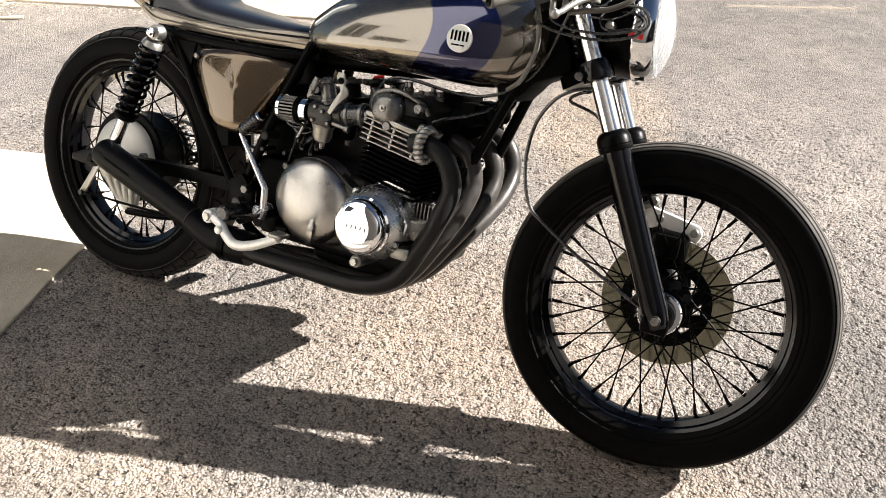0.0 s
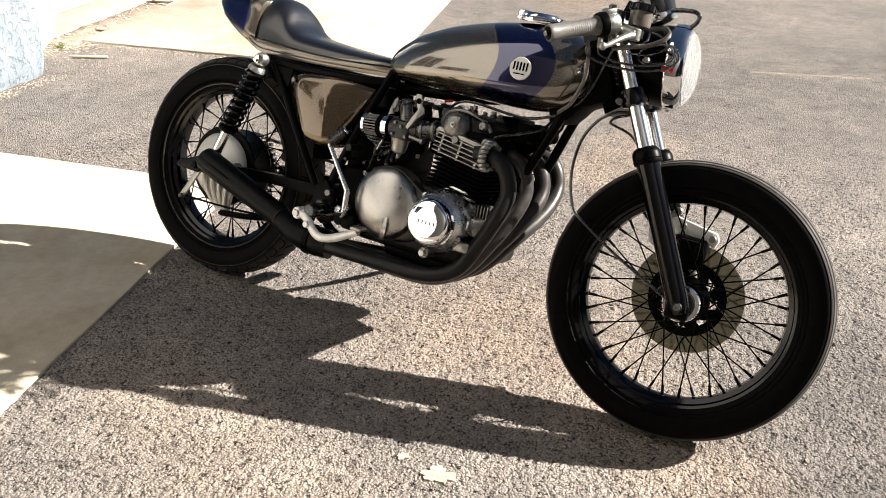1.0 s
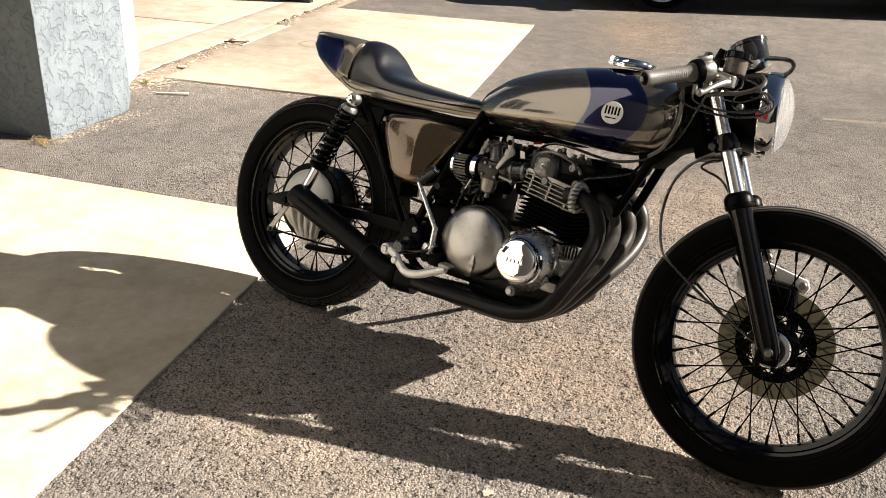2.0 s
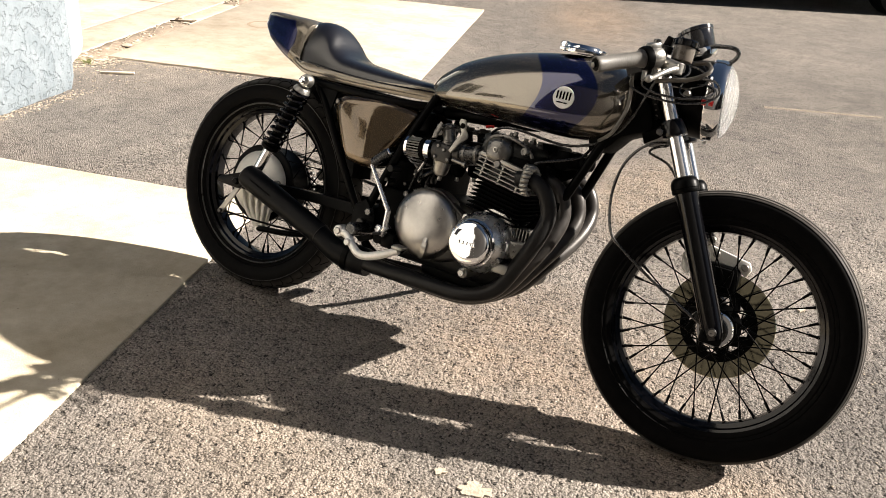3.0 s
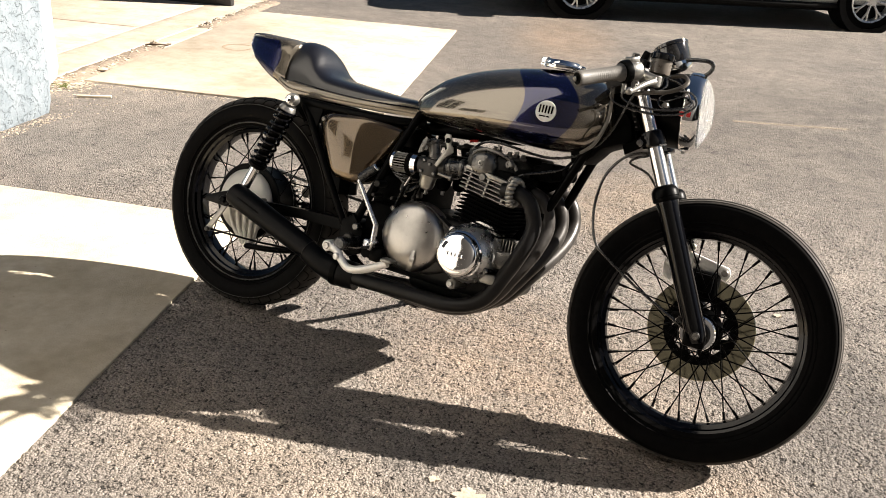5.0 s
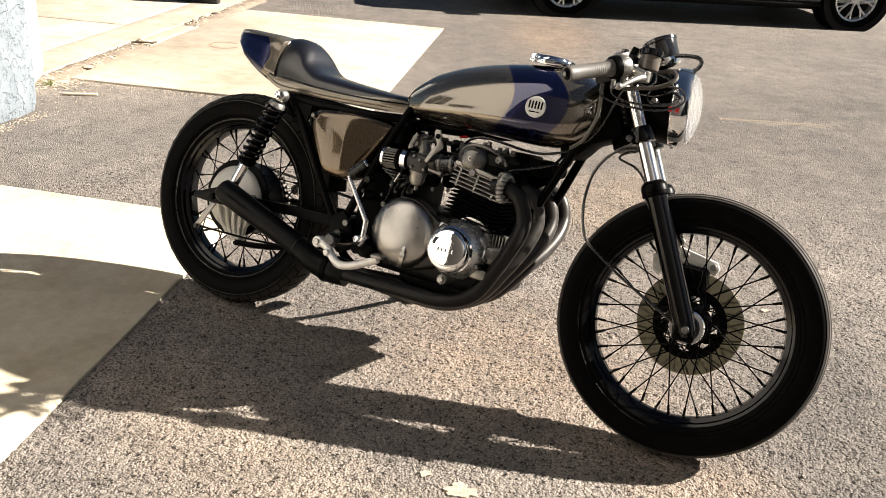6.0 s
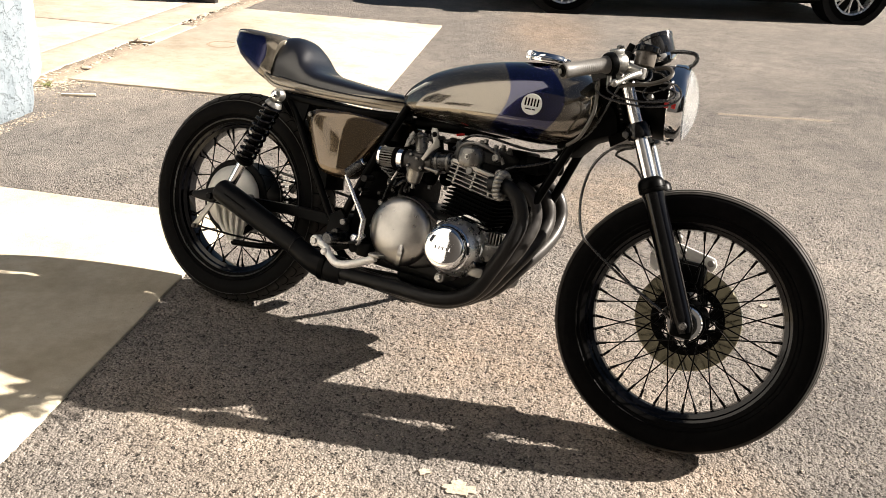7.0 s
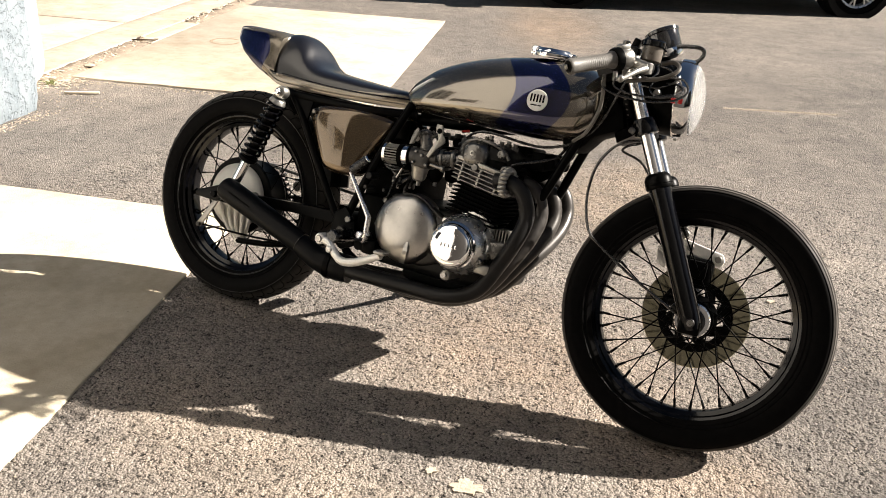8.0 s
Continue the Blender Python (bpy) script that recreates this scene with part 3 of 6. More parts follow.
def wheel(name, axle, m, R, rim, half, rim_half, flanges, ribs, label, phase=0.0, rubber=None):
    """Rim as the part; tyre, hub and every spoke under it."""
    at = (m or Matrix()) @ Matrix.Translation(axle)
    ob = part(name, rim_mesh(rim, rim_half), GLOSS_BLACK, bike, label, at, 40)
    part("tyre", tyre_mesh(R, rim + 0.002, half, ribs), rubber or RUBBER, ob, "black rubber tyre with grooved tread", angle=28)
    spoke_meshes = {}
    count = 10
    for y, hr in flanges:
        for k in range(count * 2):
            lead = 1 if k % 2 else -1
            a0 = 2 * math.pi * (k // 2 + (0.5 if y > 0 else 0.0)) / count + phase
            a1 = a0 + lead * (0.86 if hr < 0.065 else 0.5)
            p = Vector((hr * math.cos(a0), y + lead * 0.003, hr * math.sin(a0)))
            q = Vector(((rim - 0.019) * math.cos(a1), y * 0.12, (rim - 0.019) * math.sin(a1)))
            key = round((q - p).length, 4)
            if key not in spoke_meshes:
                n = (q - p).length
                bm = spin([(0.0022, 0), (0.0018, 0.01), (0.0018, n - 0.022), (0.0033, n - 0.021), (0.0033, n - 0.004), (0.0042, n - 0.003), (0.0042, n)], 8)
                spoke_meshes[key] = finish(bm, "spoke")
            part("spoke", spoke_meshes[key], SATIN_BLACK, ob, at=turn_to(p, q))
    return ob


front_wheel = wheel("front_wheel", AXLE_F, STEER, 0.326, 0.243, 0.047, 0.030, ((-0.032, 0.045), (0.036, 0.052)), (0.10, 0.34, 0.58, 0.80), "black spoked front wheel", 0.12)
rear_wheel = wheel("rear_wheel", AXLE_R, None, 0.325, 0.231, 0.056, 0.034, ((-0.040, 0.112), (0.046, 0.100)), (), "black spoked rear wheel", 0.3, RUBBER_REAR)

# shoulder sipes of the front tyre and grooves of the rear tyre: black strips, their shade put into the colour
for s in (-1, 1):
    sipe = box(-0.0012, 0.0012, 0.012, 0.040, -0.003, 0.0015, 0)
    sipe = finish(moved(sipe, Matrix.Translation((0, 0, 0.3165)) @ Matrix.Rotation(0.55 * s, 4, "Z") @ Matrix.Diagonal((1, s, 1, 1)) @ Matrix.Rotation(-0.52, 4, "X")), "tread_sipe")
    for k in range(64):
        part("tread_sipe", sipe, INK, front_wheel, at=Matrix.Rotation(2 * math.pi * (k + (0.5 if s > 0 else 0)) / 64, 4, "Y"))


def tread_point(a, y, lift, R=0.325, half=0.056):
    """A point on the rear tread at the angle a and the distance y from its middle line."""
    g = math.asin(min(1.0, abs(y) / half * math.sin(1.35)))
    r = R - 0.468 * half * (1 - math.cos(g)) / (1 - math.cos(1.35)) + lift
    return (r * math.sin(a), y, r * math.cos(a))


for s in (-1, 1):
    curve = [(0.000, 0.0552), (0.004, 0.048), (0.016, 0.040), (0.045, 0.0355), (0.085, 0.0355), (0.108, 0.040)]
    groove = join(tube([tread_point(da, s * y, -0.0004) for da, y in curve], 0.0018, 5, 2),
                  tube([tread_point(da, s * y, -0.0006) for da, y in ((0.030, 0.006), (0.050, 0.018), (0.085, 0.028))], 0.0022, 5, 2))
    groove = finish(groove, "tread_groove")
    for k in range(48):
        part("tread_groove", groove, INK, rear_wheel, at=Matrix.Rotation(2 * math.pi * (k + (0.5 if s > 0 else 0)) / 48, 4, "Y"))
    # grey rings: the shoulder lip, and the bead's highlight put into colour
    for name, r, y, w in (("shoulder_lip", 0.2975, 0.0558, 0.0012), ("bead_ring", 0.2432, 0.0468, 0.0022)):
        part(name, spin([(r + w * math.cos(q), s * y + w * math.sin(q)) for q in (2 * math.pi * k / 8 for k in range(8))], 96, closed=True), LIP, rear_wheel)

# front hub, disc, axle nut
part("hub", spin([(0.012, -0.058), (0.030, -0.056), (0.034, -0.046), (0.047, -0.040), (0.049, -0.028), (0.030, -0.020), (0.026, 0.02), (0.050, 0.030), (0.056, 0.034), (0.054, 0.044), (0.02, 0.048)], 48), SATIN_BLACK, front_wheel, "black front hub")
part("hub_ring", spin([(0.031, -0.0605), (0.040, -0.0600), (0.043, -0.054), (0.041, -0.050), (0.030, -0.050)], 40, closed=True), CHROME, front_wheel, "bright hub ring")
bm = spin([(0.083, 0.0555), (0.130, 0.0555), (0.1315, 0.057), (0.1315, 0.0605), (0.130, 0.062), (0.083, 0.062)], 96, closed=True)
part("brake_disc", bm, DISC_STEEL, front_wheel, "bronzed steel brake disc", angle=20)
carrier = spin([(0.070, 0.050), (0.091, 0.052), (0.091, 0.064), (0.070, 0.064)], 64, closed=True)
for k in range(8):
    a = 2 * math.pi * k / 8 + 0.2
    carrier = join(carrier, rod((0.050 * math.cos(a), 0.050, 0.050 * math.sin(a)), (0.074 * math.cos(a + 0.3), 0.056, 0.074 * math.sin(a + 0.3)), 0.0135, seg=10))
    carrier = join(carrier, rod((0.081 * math.cos(a), 0.048, 0.081 * math.sin(a)), (0.081 * math.cos(a), 0.054, 0.081 * math.sin(a)), 0.0055, seg=6))
part("disc_carrier", carrier, SATIN_BLACK, front_wheel)
part("axle", rod((0, -0.128, 0), (0, 0.125, 0), 0.0075), STEEL, front_wheel)

# rear hub: drum, brake plate, sprocket
part("drum", spin([(0.02, -0.035), (0.110, -0.046), (0.118, -0.044), (0.119, -0.036), (0.112, -0.030), (0.108, -0.010), (0.108, 0.030), (0.112, 0.040), (0.108, 0.050), (0.085, 0.060), (0.02, 0.066)], 64), SATIN_BLACK, rear_wheel, "black drum brake hub")
part("brake_plate", spin([(0.018, -0.098), (0.028, -0.096), (0.036, -0.086), (0.060, -0.080), (0.080, -0.072), (0.092, -0.064), (0.098, -0.056), (0.099, -0.048), (0.094, -0.044)], 64), PLATE_ALLOY, rear_wheel, "cast alloy brake plate")
ribs = bmesh.new()
for k in range(4):
    x = -0.024 + 0.030 * k
    ribs = join(ribs, tube([(x, -0.090, -0.022), (x * 0.75 + 0.018, -0.092, -0.075), (x * 0.25 + 0.052, -0.086, -0.122)], 0.0062, 8, 4))
web = plate([(-0.045, -0.02), (0.075, 0.0), (0.086, -0.045), (0.074, -0.128), (0.056, -0.130), (-0.02, -0.075)], -0.084, -0.070, 0.004)
part("plate_bolt", lathe([(0.010, 0), (0.010, 0.012), (0.007, 0.013), (0.006, 0.010), (0, 0.010)], (0.082, -0.066, 0.018), (0.082, -1, 0.018), 18), CARB_ALLOY, rear_wheel)
part("torque_arm", join(web, ribs), PLATE_ALLOY, rear_wheel, "ribbed alloy torque arm")
part("arm_bolt", rod((0.065, -0.105, -0.123), (0.065, -0.06, -0.123), 0.009, seg=6, bevel=0.001), STEEL, rear_wheel)
spk = []
for k in range(34 * 4):
    a = 2 * math.pi * k / 136
    r = (0.088, 0.0935, 0.0935, 0.088)[k % 4]
    spk.append((r * math.cos(a), r * math.sin(a)))
part("sprocket", plate(spk, 0.082, 0.088, 0), ALLOY_DULL, rear_wheel)

# ---- frame ----
T = 0.0118
frame_parts = []
for s in (-1, 1):
    frame_parts.append(("down_tube", tube([(1.085, s * 0.022, 0.780), (1.048, s * 0.042, 0.725), (1.021, s * 0.050, 0.670), (0.972, s * 0.060, 0.536), (0.925, s * 0.065, 0.42), (0.880, s * 0.07, 0.300), (0.83, s * 0.075, 0.240), (0.72, s * 0.085, 0.225), (0.56, s * 0.1, 0.228), (0.46, s * 0.105, 0.262), (0.425, s * 0.11, 0.33)], T)))
    frame_parts.append(("seat_post", tube([(0.425, s * 0.11, 0.32), (0.47, s * 0.118, 0.44), (0.522, s * 0.112, 0.58), (0.562, s * 0.085, 0.700)], T)))
    frame_parts.append(("seat_rail", tube([(0.575, s * 0.07, 0.675), (0.46, s * 0.105, 0.664), (0.32, s * 0.115, 0.662), (0.21, s * 0.118, 0.664), (0.15, s * 0.105, 0.668)], 0.012)))
    frame_parts.append(("rear_strut", tube([(0.195, s * 0.118, 0.660), (0.245, s * 0.125, 0.605), (0.330, s * 0.128, 0.480), (0.425, s * 0.12, 0.335)], 0.0105)))
    frame_parts.append(("gusset", plate([(0.150, 0.665), (0.275, 0.668), (0.262, 0.600), (0.215, 0.610)], s * 0.118, s * 0.126, 0.002)))
frame_parts.append(("backbone", tube([(1.085, 0, 0.82), (0.95, 0, 0.73), (0.80, 0, 0.69), (0.56, 0, 0.67)], 0.022)))
frame_parts.append(("rear_hoop", tube([(0.15, -0.105, 0.668), (0.12, -0.07, 0.672), (0.11, 0, 0.675), (0.12, 0.07, 0.672), (0.15, 0.105, 0.668)], 0.012)))
frame_parts.append(("head_stock", rod(HEAD + RAKE * 0.462, HEAD + RAKE * 0.640, 0.030, bevel=0.004, seg=24)))
for nm, b in frame_parts:
    part(nm, b, SATIN_BLACK, bike)
part("neck_gusset", plate([(1.075, 0.84), (1.125, 0.79), (1.140, 0.742), (1.066, 0.708), (1.052, 0.688), (1.030, 0.664), (0.995, 0.658), (0.985, 0.700)], -0.052, 0.052, 0.008), CYL_BLACK, bike)
part("model_plate", plate([(1.104, 0.840), (1.124, 0.846), (1.150, 0.775), (1.131, 0.768)], -0.0365, -0.0325, 0.001), SATIN_BLACK, bike)
for k in range(5):
    c = Vector((1.116, -0.0375, 0.828)) + Vector((0.0065, 0, -0.0165)) * k * 0.75
    part("plate_mark", box(c.x - 0.0026, c.x + 0.0026, c.y - 0.0005, c.y + 0.0005, c.z - 0.0016, c.z + 0.0016, 0), HEAT, bike)

# swing arm, pivot, brake rod
for s in (-1, 1):
    part("swing_arm", loft([[(x, s * y + dy, z + dz) for dy, dz in ((-w, -h), (w, -h), (w, h), (-w, h))] for x, y, z, w, h in
         ((-0.055, 0.108, 0.318, 0.009, 0.014), (0.02, 0.108, 0.326, 0.012, 0.020), (0.08, 0.106, 0.333, 0.012, 0.015), (0.25, 0.10, 0.346, 0.015, 0.014), (0.43, 0.095, 0.352, 0.017, 0.016))]), SATIN_BLACK, bike)
    part("chain_adjuster", rod((-0.085, s * 0.108, 0.318), (-0.045, s * 0.108, 0.319), 0.006, seg=8), STEEL, bike)
    part("axle_nut", rod((0, s * 0.118, 0.325), (0, s * 0.134, 0.325), 0.0135, seg=6, bevel=0.002), STEEL, bike)
part("pivot_tube", rod((0.43, -0.10, 0.352), (0.43, 0.10, 0.352), 0.022), SATIN_BLACK, bike)
part("pivot_plate", plate([(0.408, 0.300), (0.412, 0.370), (0.445, 0.392), (0.482, 0.355), (0.490, 0.290), (0.45, 0.272)], -0.136, -0.124, 0.003), SATIN_BLACK, bike)
part("pivot_bolt", rod((0.466, -0.150, 0.361), (0.466, -0.13, 0.361), 0.0105, seg=6, bevel=0.002), CARB_ALLOY, bike)
part("pivot_bolt", rod((0.449, -0.152, 0.326), (0.449, -0.126, 0.326), 0.0125, seg=16, bevel=0.002), ALLOY_DULL, bike)
part("brake_rod", tube([(-0.070, -0.115, 0.222), (0.15, -0.125, 0.232), (0.43, -0.14, 0.262)], 0.0032, 8, 3), SATIN_BLACK, bike)
part("brake_arm", plate([(-0.002, 0.318), (-0.018, 0.322), (-0.078, 0.226), (-0.064, 0.214)], -0.124, -0.118, 0.002), ALLOY, bike, "steel brake arm")
part("rod_nut", rod((-0.068, -0.132, 0.222), (-0.068, -0.108, 0.222), 0.007, seg=8, bevel=0.001), ALLOY_DULL, bike)
part("torque_link", tube([(0.066, -0.098, 0.202), (0.20, -0.105, 0.222), (0.40, -0.115, 0.275)], 0.009, 8, 3), SATIN_BLACK, bike)


# ---- shocks ----
def shock(y):
    top, low = Vector((0.188, y, 0.662)), Vector((0.070, y, 0.372))
    body = part("shock_absorber", rod(low.lerp(top, 0.30), low.lerp(top, 0.92), 0.0165, seg=20), SATIN_BLACK, bike, "rear shock with black coil spring")
    part("lower_tube", rod(low.lerp(top, 0.05), low.lerp(top, 0.30), 0.0145, seg=20, bevel=0.002), CHROME, body)
    part("collar", rod(low.lerp(top, 0.27), low.lerp(top, 0.32), 0.027, seg=24, bevel=0.004), SATIN_BLACK, body)
    part("top_cap", rod(low.lerp(top, 0.885), low.lerp(top, 0.935), 0.026, 0.022, seg=24, bevel=0.003), ALLOY, body)
    axis = (top - low).normalized()
    e1 = axis.orthogonal().normalized()
    e2 = axis.cross(e1)
    turns, n = 9.0, 150
    pts = []
    for i in range(n + 1):
        t = i / n
        a = 2 * math.pi * turns * t
        pts.append(low.lerp(top, 0.31 + 0.575 * t) + (e1 * math.cos(a) + e2 * math.sin(a)) * 0.0245)
    part("spring", tube(pts, 0.0046, 8, 1), GLOSS_BLACK, body)
    s = 1 if y > 0 else -1
    part("eye", lathe([(0.008, 0), (0.016, 0.001), (0.018, 0.005), (0.018, 0.021), (0.016, 0.025), (0.008, 0.026)], top + Vector((0, s * -0.013, 0)), top + Vector((0, s, 0)), 24), ALLOY, body)
    part("cap_nut", lathe([(0.0115, 0), (0.0115, 0.009), (0.009, 0.010), (0.007, 0.016), (0, 0.018)], top + Vector((0, s * 0.013, 0)), top + Vector((0, s, 0)), 6), CHROME, body)
    part("lower_eye", lathe([(0.008, 0), (0.015, 0.001), (0.017, 0.005), (0.017, 0.021), (0.008, 0.026)], low + Vector((0, s * -0.013, 0)), low + Vector((0, s, 0)), 24), STEEL, body)


shock(-0.160), shock(0.160)


# ---- tank ----
def tank_mesh():
    rows = [  # x, top, low, half width, height of the widest place
        (0.500, 0.706, 0.690, 0.020, 0.700), (0.520, 0.740, 0.684, 0.058, 0.705), (0.552, 0.776, 0.681, 0.088, 0.714), (0.605, 0.813, 0.679, 0.110, 0.725),
        (0.680, 0.843, 0.677, 0.126, 0.735), (0.760, 0.864, 0.676, 0.135, 0.745), (0.840, 0.878, 0.676, 0.139, 0.752), (0.910, 0.884, 0.676, 0.138, 0.757),
        (0.975, 0.882, 0.680, 0.131, 0.762), (1.030, 0.871, 0.698, 0.116, 0.768), (1.065, 0.852, 0.728, 0.094, 0.775), (1.085, 0.825, 0.745, 0.060, 0.780), (1.090, 0.805, 0.760, 0.025, 0.782)]
    rings = []
    steps = 46
    for i in range(steps + 1):
        x = rows[0][0] + (rows[-1][0] - rows[0][0]) * (0.5 - 0.5 * math.cos(math.pi * i / steps))
        top, low, half, wide = lerp_table(rows, x)
        ring = []
        for k in range(40):
            a = 2 * math.pi * k / 40
            c, s = math.cos(a), math.sin(a)
            y = half * math.copysign(abs(c) ** 0.80, c)
            z = wide + (top - wide) * abs(s) ** 0.92 if s >= 0 else wide - (wide - low) * abs(s) ** 0.75
            ring.append((x, y, z))
        rings.append(ring)
    return loft(rings)


part("fuel_tank", tank_mesh(), TANK_PAINT, bike, "glossy taupe tank with a navy panel", angle=60)
tank = bike.children[-1]
cap0 = Vector((0.908, -0.022, 0.884))
part("filler_cap", lathe([(0.052, 0), (0.054, 0.004), (0.054, 0.010), (0.050, 0.013), (0.046, 0.013), (0.045, 0.018), (0.040, 0.023), (0, 0.025)], cap0, cap0 + Vector((0.0, -0.03, 1)), 48), CHROME, tank, "chrome filler cap")
part("cap_latch", box(0.849, 0.875, -0.040, -0.004, 0.886, 0.910, 0.006), CHROME, tank)
part("cap_hinge", box(0.948, 0.971, -0.036, -0.008, 0.885, 0.902, 0.006), CHROME, tank)
# round badge, drawn as plain marks
bc, bn = Vector((0.933, -0.1345, 0.770)), Vector((0.06, -1, 0.10)).normalized()
badge = part("badge", lathe([(0.0265, -0.004), (0.0265, 0.0028), (0.0255, 0.0036), (0, 0.0036)], bc, bc + bn, 48), WHITE, tank, "round white badge with plain dark marks")
bx = Vector((1, 0.06, 0)).normalized()
bz = bn.cross(bx) * -1 if bn.cross(bx).z < 0 else bn.cross(bx)


def badge_mark(x, z, w, h, tilt=0.0):
    m = Matrix((( bx.x, bn.x, bz.x, 0), (bx.y, bn.y, bz.y, 0), (bx.z, bn.z, bz.z, 0), (0, 0, 0, 1)))
    b = box(-w / 2, w / 2, -0.0005, 0.0005, -h / 2, h / 2, 0)
    part("mark", moved(b, Matrix.Translation(bc + bn * 0.0042) @ m @ Matrix.Translation((x, 0, z)) @ Matrix.Rotation(tilt, 4, "Y")), INK, badge)


for k in range(5):
    badge_mark(-0.0160 + 0.0080 * k, 0.0045, 0.0040, 0.0190)
badge_mark(-0.006, -0.0130, 0.016, 0.0030), badge_mark(0.0085, -0.0130, 0.008, 0.0030)


# ---- seat and tail ----
def tail_mesh():
    rows = [  # x, top, low, half width
        (-0.088, 0.830, 0.808, 0.050), (-0.072, 0.836, 0.780, 0.072), (-0.04, 0.838, 0.748, 0.088), (0.01, 0.837, 0.718, 0.100),
        (0.05, 0.836, 0.700, 0.107), (0.08, 0.834, 0.689, 0.110), (0.106, 0.824, 0.684, 0.111)]
    rings = []
    for i in range(29):
        x = -0.088 + 0.194 * i / 28
        top, low, half = lerp_table(rows, x)
        mid, hh = (top + low) / 2, (top - low) / 2
        rings.append([(x, half * math.copysign(abs(math.cos(a)) ** 0.45, math.cos(a)) * (0.93 if math.sin(a) > 0 else 1.0), mid + hh * math.copysign(abs(math.sin(a)) ** 0.5, math.sin(a))) for a in (2 * math.pi * k / 40 for k in range(40))])
    return loft(rings)


tail = part("tail_cowl", tail_mesh(), TAIL_PAINT, bike, "taupe tail cowl with a navy side panel", angle=50)


def seat_base():
    rings = []
    for i in range(25):
        t = i / 24
        x = 0.085 + 0.477 * t
        half = 0.1105 - 0.03 * t ** 3
        zt, zl = 0.716 - 0.014 * math.sin(math.pi * min(1, t * 1.15)) + 0.002 * t, 0.681 - 0.006 * math.sin(math.pi * t) + 0.006 * t + 0.022 * max(0.0, 1 - t / 0.11) ** 1.5
        rings.append([(x, y, z) for y, z in ((-half, zl), (half, zl), (half + 0.003, zl + 0.009), (half + 0.0005, zl + 0.012), (half + 0.003, zl + 0.016), (half + 0.001, zt), (-half - 0.001, zt), (-half - 0.003, zl + 0.016), (-half - 0.0005, zl + 0.012), (-half - 0.003, zl + 0.009))])
    return loft(rings)


part("seat_base", seat_base(), RIM_PAINT, bike, "taupe seat base rim", angle=50)


def seat_pad():
    rows = [  # x, top, half width, roundness
        (0.060, 0.770, 0.060, 1), (0.066, 0.806, 0.088, 1), (0.084, 0.829, 0.100, 1), (0.116, 0.838, 0.104, 1), (0.150, 0.832, 0.106, 1), (0.178, 0.810, 0.107, 1), (0.203, 0.775, 0.108, 1),
        (0.236, 0.754, 0.108, 1), (0.31, 0.745, 0.107, 1), (0.42, 0.737, 0.101, 1), (0.50, 0.734, 0.092, 1), (0.545, 0.733, 0.082, 1), (0.560, 0.722, 0.074, 1)]
    rings = []
    for i in range(61):
        t = i / 60
        x = 0.060 + 0.500 * t
        top, half, _ = lerp_table(rows, x)
        e = 0.55 + 0.22 * max(0.0, min(1.0, (top - 0.755) / 0.07))
        low = 0.706 - 0.008 * math.sin(math.pi * t)
        ring = []
        for k in range(33):
            a = math.pi * k / 32
            c, s = math.cos(a), math.sin(a)
            ring.append((x, half * math.copysign(abs(c) ** e, c), low + (top - low) * s ** (e + 0.08)))
        rings.append(ring)
    return loft(rings)


seat = part("seat_pad", seat_pad(), LEATHER, bike, "black leather seat with a round hump", angle=60)
part("seat_seam", tube([(0.14, -0.1135, 0.7135), (0.25, -0.1125, 0.706), (0.35, -0.1105, 0.703), (0.45, -0.104, 0.705), (0.55, -0.088, 0.711)], 0.0025, 6, 5), GLOSS_BLACK, seat)


# ---- side covers ----
def side_cover(s):
    out = [(0.274, 0.622), (0.281, 0.641), (0.305, 0.652), (0.38, 0.659), (0.465, 0.660), (0.517, 0.652), (0.529, 0.641), (0.524, 0.620), (0.498, 0.576), (0.468, 0.528), (0.450, 0.491), (0.434, 0.475), (0.405, 0.471), (0.373, 0.473), (0.347, 0.479), (0.329, 0.498), (0.304, 0.545), (0.280, 0.596)]
    out = [(p.x, p.z) for p in smooth_path([Vector((x, 0, z)) for x, z in out + out[:1]], 3)][:-1]
    cx, cz = 0.405, 0.580
    rings = []
    for f, d in ((1.0, 0.075), (1.0, 0.104), (0.993, 0.116), (0.975, 0.125), (0.94, 0.132), (0.86, 0.1375), (0.70, 0.1405), (0.45, 0.1425), (0.2, 0.1435), (0.03, 0.1438)):
        ring = []
        for x, z in out:
            px, pz = cx + (x - cx) * f, cz + (z - cz) * f
            t = max(0.0, (px - 0.405) / 0.10)
            ring.append((px, s * (d - 0.026 * t / math.sqrt(1 + 0.02 / (t + 1e-4)) * (1 if f < 0.999 else 0.5)), pz))
        rings.append(ring)
    return loft(rings)


for s in (-1, 1):
    part("side_cover", side_cover(s), COVER_PAINT, bike, "glossy taupe side cover", angle=60)
part("cover_peg", rod((0.292, -0.146, 0.628), (0.292, -0.105, 0.640), 0.007, bevel=0.002), CARB_ALLOY, bike)
part("battery_box", box(0.30, 0.49, -0.075, 0.075, 0.50, 0.655, 0.01), SATIN_BLACK, bike)
part("inner_fender", tube([(0.30, 0, 0.42), (0.285, 0, 0.53), (0.235, 0, 0.63), (0.15, 0, 0.69)], 0.05, 10, 4), SATIN_BLACK, bike)


